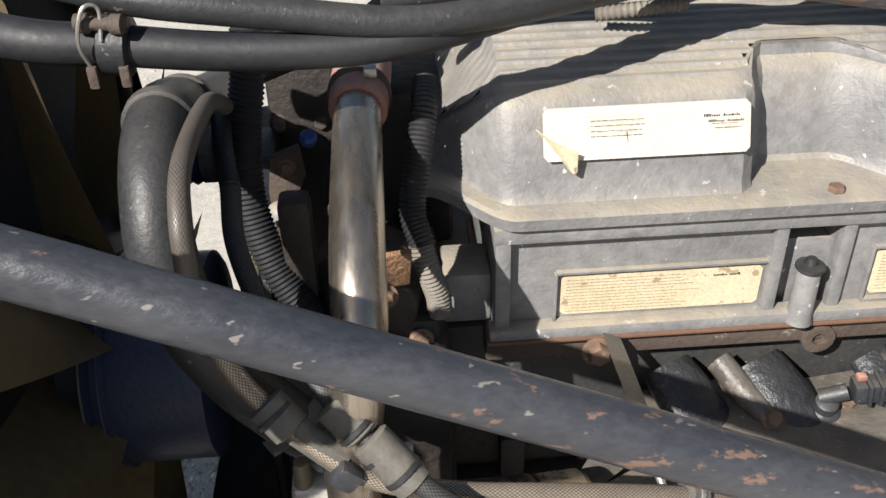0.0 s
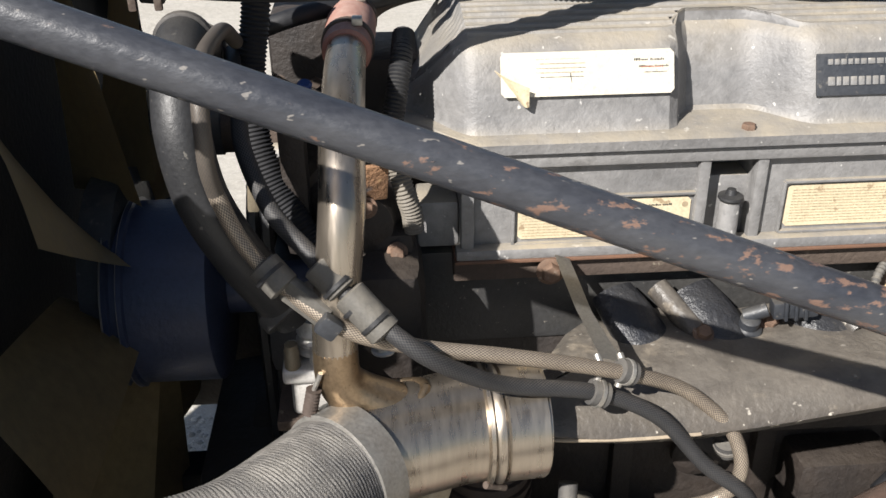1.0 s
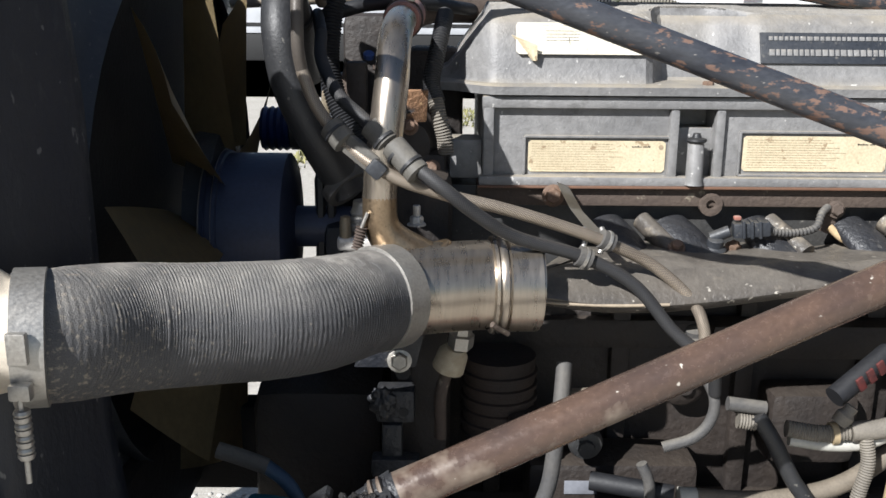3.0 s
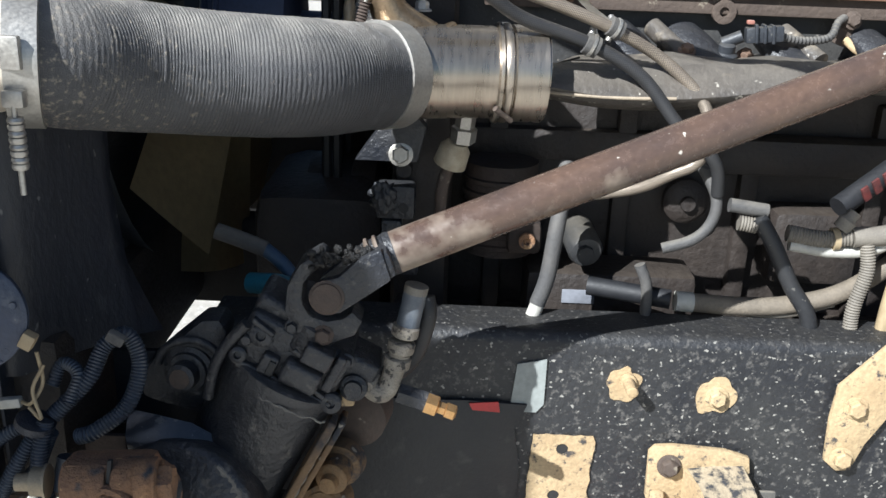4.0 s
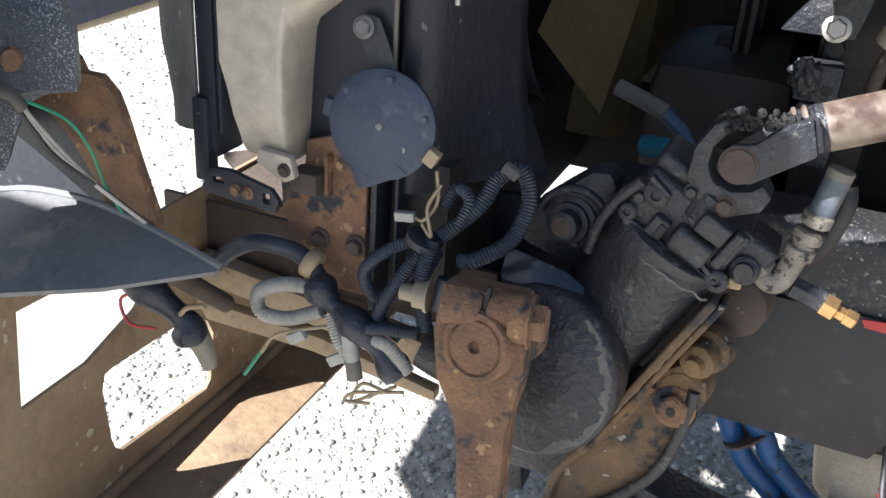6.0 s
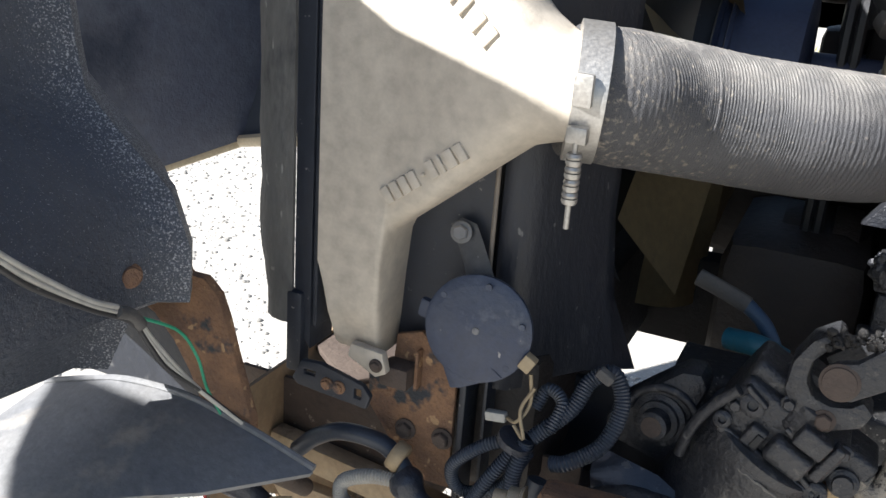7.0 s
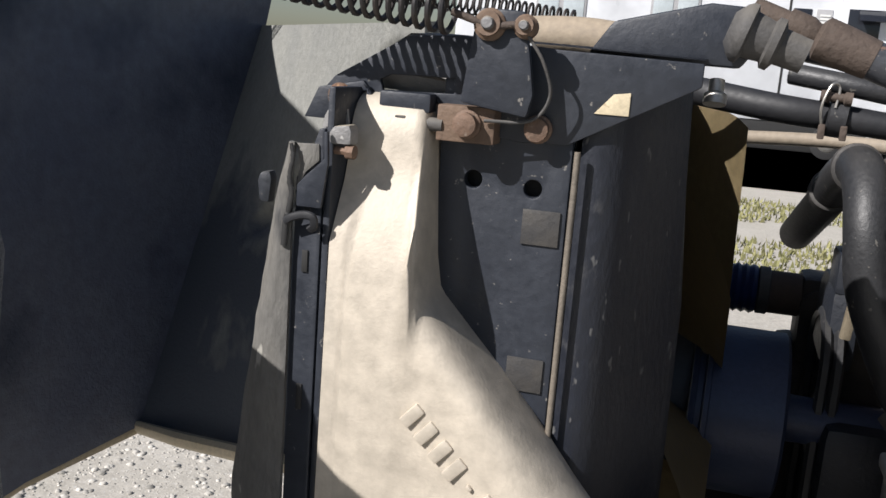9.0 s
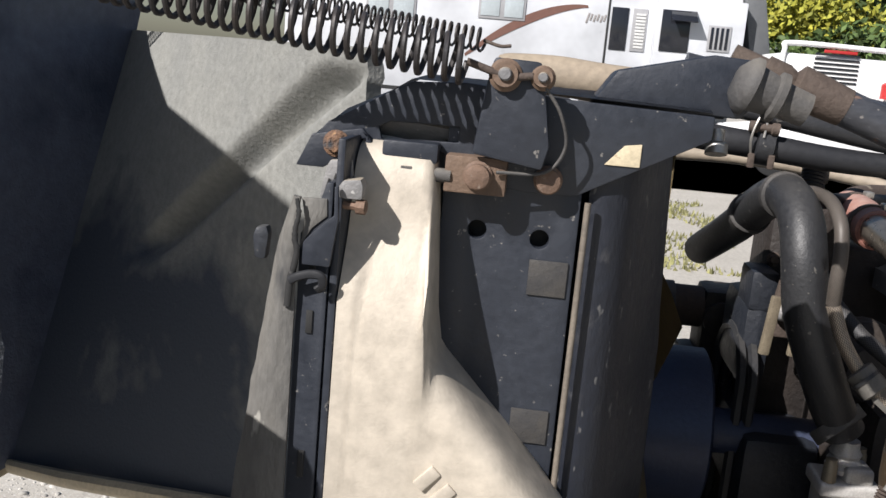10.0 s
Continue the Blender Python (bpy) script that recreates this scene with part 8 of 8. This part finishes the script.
def horn():
    th = thing("truck_horn", (-0.44, 0.18, 0.97), "dusty dark round electric horn on a steel arm", "horn")
    c, ax = Vector((-0.436, 0.172, 1.030)), Vector((0.10, -1, 0.12)).normalized()
    part("disc", lathe(c - ax * 0.03, ax, [(0, 0.03), (0.004, 0.05), (0.014, 0.0575), (0.019, 0.0575), (0.021, 0.0545), (0.025, 0.0535), (0.028, 0.035), (0.031, 0.010), (0.0315, 0.004)], 44), HORN, th)
    part("rim", lathe(c - ax * 0.013, ax, [(0, 0.0555), (0.002, 0.059), (0.007, 0.059), (0.009, 0.0555)], 44), HORN, th, "dusty rolled rim")
    part("screw", lathe(c + ax * 0.001, ax, [(0, 0.0042), (0.002, 0.0038), (0.0025, 0.002)], 12), CAST, th)
    bm = plate([(-0.490, 1.020), (-0.470, 0.975), (-0.461, 0.954), (-0.448, 0.958), (-0.402, 0.983), (-0.44, 1.01)], "y", 0.172, 0.010, 0.003)
    part("lower_lug", bm, HORN, th)
    part("side_lug", box((-0.494, 0.182, 1.036), (0.026, 0.010, 0.022), 0.004, (0, 12, 0)), HORN, th)
    for a in (0.3, 1.4, 2.5, 4.4, 5.5):
        u = Vector((math.cos(a) * 0.051, 0, math.sin(a) * 0.051))
        part("rim_screw", lathe(c + u - ax * 0.006, ax, [(0, 0.004), (0.003, 0.0035)], 10), HORN, th)
    bm = grid([[(-0.497, 0.226, 1.122), (-0.484, 0.226, 1.131), (-0.466, 0.224, 1.128)], [(-0.488, 0.222, 1.108), (-0.474, 0.218, 1.112), (-0.456, 0.222, 1.110)], [(-0.474, 0.214, 1.085), (-0.460, 0.208, 1.088), (-0.442, 0.214, 1.088)], [(-0.462, 0.205, 1.062), (-0.446, 0.200, 1.062), (-0.428, 0.205, 1.066)], [(-0.452, 0.20, 1.04), (-0.438, 0.196, 1.04), (-0.422, 0.20, 1.045)]])
    bmesh.ops.solidify(bm, geom=list(bm.faces), thickness=0.004)
    part("arm", bm, CAST, th, "bent grey steel arm")
    part("arm_bolt", hexbolt((-0.480, 0.216, 1.118), (0.1, -1, 0.2), 0.009, 0.008), CAST, th)
    part("terminal", box((-0.378, 0.18, 1.005), (0.014, 0.012, 0.018), 0.002, (0, 30, 0)), WIRE_TAN, th)
    return th


horn()


def front_harness():
    th = thing("headlamp_harness", (-0.45, 0.2, 0.8), "bundled black corrugated headlamp harness loops", "harness")
    y = 0.195
    for pts, r in (([(-0.382, y, 0.905), (-0.42, y - 0.01, 0.888), (-0.455, y - 0.01, 0.850), (-0.445, y, 0.815), (-0.40, y, 0.835), (-0.372, y, 0.89)], 0.0085),
                   ([(-0.375, y, 0.91), (-0.41, y - 0.02, 0.85), (-0.43, y - 0.02, 0.80), (-0.40, y - 0.02, 0.78)], 0.009),
                   ([(-0.372, y - 0.01, 0.91), (-0.38, y - 0.02, 0.86), (-0.372, y - 0.02, 0.80)], 0.010),
                   ([(-0.368, y, 0.91), (-0.335, y + 0.02, 0.945), (-0.322, y + 0.04, 0.975), (-0.300, y + 0.05, 0.985), (-0.285, y + 0.04, 0.955), (-0.295, y + 0.02, 0.915), (-0.325, y, 0.893), (-0.345, y, 0.885)], 0.010),
                   ([(-0.35, y, 0.925), (-0.345, y + 0.02, 0.95), (-0.365, y + 0.03, 0.957), (-0.375, y + 0.02, 0.935)], 0.008)):
        part("conduit", ribbed(pts, r * 0.88, 0.0036, 0.07), LOOM_BLUE, th)
    part("tie", lathe((-0.386, y - 0.008, 0.900), (0.35, 0, 1), [(0, 0.012), (0.001, 0.021), (0.009, 0.021), (0.010, 0.012)], 18), TAPE, th)
    part("clip", box((-0.305, y + 0.03, 0.990), (0.02, 0.012, 0.012), 0.003, (0, 30, 0)), RUBBER_GREY, th)
    part("branch_plug", rod((-0.355, y, 0.86), (-0.36, y - 0.01, 0.825), 0.013, 14), LOOM_BLUE, th)
    part("white_plug", box((-0.412, y, 0.924), (0.024, 0.010, 0.011), 0.002, (0, -8, 0)), WIRE_WHITE, th, "small white plug")
    part("plug_wire", tube([(-0.40, y, 0.925), (-0.385, y - 0.01, 0.93), (-0.375, y, 0.95), (-0.378, y, 0.985)], 0.002), WIRE_TAN, th)
    part("plug_wire", tube([(-0.388, y - 0.01, 0.925), (-0.374, y - 0.015, 0.915), (-0.382, y - 0.01, 0.945), (-0.372, y, 0.97)], 0.002), WIRE_TAN, th)
    th = thing("taped_harness", (-0.5, 0.19, 0.75), "tape-wrapped wiring bundle with grey conduit loop and plugs", "harness")
    part("cable", tube([(-0.665, 0.19, 0.800), (-0.635, 0.185, 0.83), (-0.595, 0.18, 0.853), (-0.545, 0.185, 0.850), (-0.515, 0.18, 0.832), (-0.49, 0.175, 0.80)], 0.0108), LOOM_BLUE, th, "thick black cable")
    part("cable_clamp", lathe((-0.53, 0.182, 0.845), (1, 0, -0.4), [(0, 0.016), (0.003, 0.0185), (0.014, 0.0185), (0.017, 0.016)], 20), mat("tan_clamp", (0.36, 0.27, 0.16), 0.6), th)
    part("taped_knot", tube([(-0.515, 0.175, 0.825), (-0.49, 0.168, 0.808), (-0.46, 0.165, 0.79), (-0.425, 0.165, 0.765), (-0.40, 0.17, 0.735)], lambda s, i: 0.016 + 0.005 * math.sin(s * 15)), TAPE, th, "shiny black tape")
    part("loop", ribbed([(-0.515, 0.17, 0.818), (-0.55, 0.165, 0.815), (-0.585, 0.165, 0.795), (-0.583, 0.165, 0.768), (-0.545, 0.165, 0.770), (-0.50, 0.168, 0.792)], 0.0085, 0.0036, 0.10), LOOM_PALE, th, "pale grey conduit loop")
    part("branch", ribbed([(-0.46, 0.165, 0.78), (-0.42, 0.16, 0.795), (-0.375, 0.165, 0.80)], 0.0075, 0.0034, 0.08), LOOM_BLUE, th)
    part("branch", ribbed([(-0.44, 0.165, 0.775), (-0.41, 0.16, 0.775), (-0.385, 0.165, 0.745)], 0.008, 0.0034, 0.08), LOOM_PALE, th)
    part("branch", ribbed([(-0.49, 0.17, 0.79), (-0.475, 0.16, 0.765), (-0.46, 0.16, 0.745)], 0.0075, 0.0034, 0.08), LOOM_PALE, th)
    part("white_sleeve", rod((-0.460, 0.155, 0.790), (-0.452, 0.153, 0.748), 0.0092, 14), WIRE_WHITE, th, "white taped sleeve")
    part("grey_plug", rod((-0.452, 0.153, 0.748), (-0.447, 0.152, 0.724), 0.0095, 14), LOOM_GREY, th)
    for p in ((-0.53, 0.16, 0.752), (-0.475, 0.16, 0.738)):
        part("white_plug", box(p, (0.026, 0.010, 0.013), 0.002, (0, -35, 0)), WIRE_WHITE, th)
    for k, (pts, m) in enumerate((([(-0.49, 0.165, 0.775), (-0.52, 0.16, 0.765), (-0.56, 0.158, 0.745), (-0.58, 0.158, 0.715)], WIRE_TAN), ([(-0.58, 0.158, 0.716), (-0.605, 0.157, 0.675)], WIRE_GREEN), ([(-0.40, 0.165, 0.72), (-0.43, 0.16, 0.70), (-0.455, 0.158, 0.685), (-0.44, 0.158, 0.715), (-0.41, 0.16, 0.712)], WIRE_TAN), ([(-0.39, 0.165, 0.715), (-0.42, 0.16, 0.708), (-0.45, 0.156, 0.70), (-0.462, 0.156, 0.685), (-0.43, 0.158, 0.69)], WIRE_TAN))):
        part("wire", tube(pts, 0.0022), m, th)
    th = thing("lamp_connector", (-0.68, 0.12, 0.75), "dirty dark headlamp connector with red and tan wires", "connector")
    part("body", tube([(-0.72, 0.10, 0.81), (-0.69, 0.11, 0.785), (-0.66, 0.12, 0.755), (-0.655, 0.12, 0.73)], lambda s, i: 0.018 + 0.004 * math.sin(9 * s)), TAPE, th)
    part("boot", tube([(-0.655, 0.125, 0.745), (-0.64, 0.125, 0.72), (-0.632, 0.125, 0.695)], lambda s, i: 0.017 - 0.008 * s), mat("tan_boot", (0.28, 0.25, 0.19), 0.7), th)
    part("red_wire", tube([(-0.70, 0.09, 0.80), (-0.725, 0.085, 0.785), (-0.715, 0.085, 0.755), (-0.68, 0.09, 0.755)], 0.002), RED_LOOM, th)
    part("tan_wire", tube([(-0.66, 0.11, 0.77), (-0.64, 0.10, 0.79), (-0.615, 0.10, 0.80)], 0.003), WIRE_TAN, th)


front_harness()


# ---- far side of the bay and background ----
th = thing("heater_hose", (0.2, 1.25, 1.6), "tan heater hose lying across the far side", "hose")
part("hose", tube([(-0.42, 1.45, 1.60), (-0.1, 1.40, 1.615), (0.12, 1.32, 1.60), (0.22, 1.22, 1.575), (0.30, 1.15, 1.56)], 0.013), mat("beige_hose", (0.30, 0.25, 0.19), 0.7), th)
part("clip", box((0.20, 1.23, 1.585), (0.02, 0.03, 0.04), 0.005), STEEL, th)
th = thing("top_hoses", (0.35, 1.16, 1.6), "pale fittings and hoses behind the rocker cover", "hose")
for k in range(3):
    part("hose", ribbed([(0.10 + 0.12 * k, 1.12, 1.56), (0.13 + 0.12 * k, 1.13, 1.60), (0.20 + 0.12 * k, 1.14, 1.605), (0.26 + 0.12 * k, 1.13, 1.58)], 0.012, 0.006), LOOM_GREY if k != 1 else RUBBER, th)
part("fitting", lathe((0.25, 1.12, 1.56), (0, 0, 1), [(0, 0.03), (0.02, 0.03), (0.022, 0.024), (0.05, 0.02)], 22), STEEL, th)

# Cab wall never in view, added to cut sky light in the bay.
wall = box((1.78, 1.0, 1.50), (0.06, 2.3, 2.0), 0.01)
box((2.5, 1.0, 1.55), (1.4, 2.25, 2.4), 0.05, bm=wall)
solid("wall_cab", wall, BLOCK, "unseen dark cab wall added behind the engine to block sky", "wall", kind="structure")

YB = 24.0


def rv_trailer():
    th = thing("motorhome", (-1, 26, 0), "white travel trailer with brown swoosh parked far off", "trailer")
    part("body", box((-1.6, YB + 1.3, 2.42), (11.6, 2.6, 3.2), 0.12), WHITE, th)
    part("slide_out", box((3.15, YB - 0.25, 2.55), (2.15, 0.5, 2.6), 0.05), WHITE, th, "white slide-out section")
    part("end_cap", box((4.6, YB + 1.0, 3.3), (0.5, 2.2, 2.0), 0.05, (0, -12, 0)), plain("dark_grey_panel", (0.12, 0.125, 0.13), 0.5), th, "dark grey end panel")
    for x, z, w, h in ((-1.75, 3.35, 1.2, 0.7), (-4.6, 3.2, 1.3, 0.8)):
        fr = part("window_frame", box((x, YB - 0.012, z), (w, 0.03, h), 0.05), TRIM, th)
        part("pane", box((x - w / 4, YB - 0.032, z), (w / 2 - 0.12, 0.02, h - 0.14), 0.03), plain("pale_glass", (0.45, 0.5, 0.52), 0.15), fr)
        part("pane", box((x + w / 4, YB - 0.032, z), (w / 2 - 0.12, 0.02, h - 0.14), 0.03), plain("pale_glass", (0.45, 0.5, 0.52), 0.15), fr)
    for x, w in ((1.22, 0.42), (1.72, 0.36)):
        part("tall_window", box((x, YB - 0.012, 3.02), (w, 0.03, 1.05), 0.04), GLASS if x < 1.5 else TRIM, th)
    for k in range(11):
        part("blind_slat", box((1.74, YB - 0.032, 2.60 + 0.08 * k), (0.24, 0.02, 0.05), 0.005), BLIND, th)
    fr = part("awning_window", box((2.55, YB - 0.515, 3.05), (0.7, 0.03, 1.0), 0.02), GLASS, th)
    part("awning_pane", box((2.72, YB - 0.66, 3.42), (0.62, 0.03, 0.5), 0.01, (-55, 0, 0)), GLASS, fr)
    part("side_window", box((3.62, YB - 0.515, 2.95), (0.55, 0.03, 0.62), 0.02), TRIM, th)
    for k in range(4):
        part("window_bar", box((3.44 + 0.12 * k, YB - 0.537, 2.95), (0.07, 0.012, 0.52), 0.004), GLASS, th)
    part("seam", box((0.93, YB - 0.006, 2.6), (0.05, 0.02, 3.0), 0.004), INK_SHADE_BLACK, th)
    rows = []
    for i in range(25):
        s = i / 24
        x, z, h = -2.6 + 3.0 * s, 2.05 + 1.45 * (1 - (1 - s) ** 1.7), 0.03 + 0.075 * math.sin(math.pi * s)
        rows.append([(x + 0.4 * h, YB - 0.012, z - h), (x - 0.4 * h, YB - 0.012, z + h), (x - 0.4 * h, YB + 0.005, z + h), (x + 0.4 * h, YB + 0.005, z - h)])
    bm = grid(rows, close_u=True)
    part("swoosh", bm, STRIPE, th, "brown painted swoosh")
    bm = bmesh.new()
    for k in range(6):
        box((0.42 + 0.085 * k, YB - 0.006, 3.22 + 0.03 * (k % 2)), (0.05, 0.012, 0.17 if k else 0.26), 0.01, (0, 14, 0), bm=bm)
    part("script_bars", bm, plain("grey_script", (0.3, 0.28, 0.27)), th)
    # Black box under the body, painted as the shade beneath it.
    part("skirt", box((-1.6, YB + 1.3, 0.50), (11.4, 2.5, 0.72), 0.05), INK_SHADE_BLACK, th)
    for x in (2.2, 3.1):
        w = part("wheel", lathe((x, YB + 0.15, 0.42), (0, -1, 0), [(0, 0.3), (0.02, 0.40), (0.2, 0.40), (0.22, 0.3), (0.225, 0.24)], 28), TYRE, th)
        part("rim", lathe((x, YB - 0.075, 0.42), (0, -1, 0), [(0, 0.23), (0.02, 0.2), (0.01, 0.06), (0.03, 0.05)], 20), STEEL, w)
    part("belt_stripe", box((-1.6, YB - 0.006, 1.06), (11.4, 0.012, 0.09), 0), INK_SHADE_BLACK, th)


rv_trailer()


def white_truck():
    th = thing("white_truck", (7, 22, 0), "white utility truck body with louvred side", "truck")
    y = 21.0
    part("body", box((6.85, y + 1.0, 1.72), (4.6, 2.0, 1.9), 0.12), WHITE_TRUCK, th)
    rail = part("top_rail", tube([(4.62, y, 2.0), (4.62, y, 2.72), (4.80, y, 2.88), (6.8, y, 2.86), (9.0, y, 2.84)], 0.06), WHITE_TRUCK, th, "white tubular top rail")
    for k in range(7):
        part("louvre", box((5.75, y - 0.012, 2.12 + 0.095 * k), (0.95, 0.03, 0.045), 0.01), GLASS, th)
    part("red_lamp", box((5.8, y - 0.02, 2.76), (0.7, 0.05, 0.07), 0.02), REDCAN, th)
    part("red_can", lathe((6.85, y - 0.25, 1.85), (0, 0, 1), [(0, 0.16), (0.3, 0.16), (0.36, 0.08), (0.42, 0.07)], 18), REDCAN, th)
    part("bonnet", grid([[(3.3, y - 0.4, 0.75), (3.3, y + 1.6, 0.80)], [(3.9, y - 0.5, 0.95), (3.9, y + 1.6, 1.0)], [(4.7, y - 0.5, 1.05), (4.7, y + 1.6, 1.1)]]), WHITE_TRUCK, th)
    part("side", box((5.9, y - 0.05, 0.72), (4.9, 0.9, 0.6), 0.1), WHITE_TRUCK, th)
    for x in (4.6, 8.0):
        w = part("wheel", lathe((x, y - 0.4, 0.42), (0, -1, 0), [(0, 0.3), (0.02, 0.42), (0.2, 0.42), (0.22, 0.3)], 26), TYRE, th)
        part("rim", lathe((x, y - 0.61, 0.42), (0, -1, 0), [(0, 0.23), (0.02, 0.2), (0.01, 0.06), (0.03, 0.05)], 20), STEEL, w)


white_truck()


def leaf_cloud(bm, centre, size, count, leaf, r):
    for _ in range(count):
        a, b, q = r.uniform(0, 6.283), r.uniform(-1, 1), r.random() ** 0.4
        s = math.sqrt(1 - b * b)
        p = Vector((centre[0] + size[0] * q * s * math.cos(a), centre[1] + size[1] * q * s * math.sin(a), centre[2] + size[2] * q * b))
        u = Vector((r.uniform(-1, 1), r.uniform(-1, 1), r.uniform(-1, 1))).normalized() * leaf
        v = u.cross(Vector((r.uniform(-1, 1), r.uniform(-1, 1), r.uniform(-1, 1)))).normalized() * leaf * 0.5
        bm.faces.new([bm.verts.new(p + u), bm.verts.new(p + v), bm.verts.new(p - u), bm.verts.new(p - v)])


def bush(x, y, z, sx, sz, material, label, seed, count=2600, leaf=0.14):
    r = random.Random(seed)
    th = thing("shrub", (x, y, 0), label, "shrub")
    bm = bmesh.new()
    for _ in range(9):
        leaf_cloud(bm, (x + r.uniform(-sx, sx) * 0.7, y + r.uniform(-1, 1), z + r.uniform(-0.5, 0.6) * sz), (sx * 0.45, 1.0, sz * 0.5), count // 9, leaf, r)
    part("crown", bm, material, th, angle=180)
    bm = bmesh.new()
    for k in range(4):
        tube([(x + 0.2 * k - 0.3, y, 0), (x + r.uniform(-1, 1) * sx * 0.4, y, z)], 0.07, bm=bm)
    part("trunk", bm, BARK, th)


bush(10.5, 34, 3.6, 4.2, 2.2, LEAF_YELLOW, "tall shrub covered with yellow blossom", 1, 5200, 0.16)
bush(10.0, 31, 2.4, 4.5, 1.8, LEAF, "dense dark green hedge", 2, 5200, 0.17)
bush(16.0, 42, 6.5, 9.0, 3.5, LEAF, "dark green trees behind the yard", 3, 6500, 0.3)
bush(6.0, 46, 6.5, 6.0, 3.0, LEAF, "dark green trees behind the yard", 5, 4500, 0.3)


def palm(x, y, z, seed):
    r = random.Random(seed)
    th = thing("palm", (x, y, 0), "small fan palm in front of the hedge", "palm")
    part("trunk", rod((x, y, 0), (x, y, z), 0.14, 12, r2=0.1), BARK, th)
    bm = bmesh.new()
    for k in range(26):
        a, e = r.uniform(0, 6.283), r.uniform(-0.5, 1.2)
        d = Vector((math.cos(a) * math.cos(e), math.sin(a) * math.cos(e), math.sin(e)))
        o = Vector((x, y, z)) + d * 0.35
        for j in range(9):
            t = (j - 4) * 0.16
            side = d.cross(Vector((0, 0, 1))).normalized()
            tip = o + (d * math.cos(t) + side * math.sin(t)) * r.uniform(0.45, 0.65)
            bm.faces.new([bm.verts.new(o - side * 0.02), bm.verts.new(o + side * 0.02), bm.verts.new(tip)])
    part("fronds", bm, LEAF, th, angle=180)


palm(6.6, 27, 2.35, 1)
palm(9.2, 28, 2.5, 2)


def grass():
    r = random.Random(3)
    bm = bmesh.new()
    for _ in range(9000):
        x, y = r.uniform(-1.5, 6.5), r.uniform(8.5, 14.0)
        if noise.noise(Vector((x * 0.6, y * 0.6, 5))) < -0.05:
            continue
        h, a = r.uniform(0.03, 0.09), r.uniform(0, 6.283)
        p = Vector((x, y, 0))
        s = Vector((math.cos(a), math.sin(a), 0)) * 0.02
        bm.faces.new([bm.verts.new(p - s), bm.verts.new(p + s), bm.verts.new(p + Vector((r.uniform(-0.03, 0.03), r.uniform(-0.03, 0.03), h)))])
    return solid("grass", bm, GRASS, "short patchy green grass at the yard's edge", "grass", kind="stuff", angle=180)


grass()
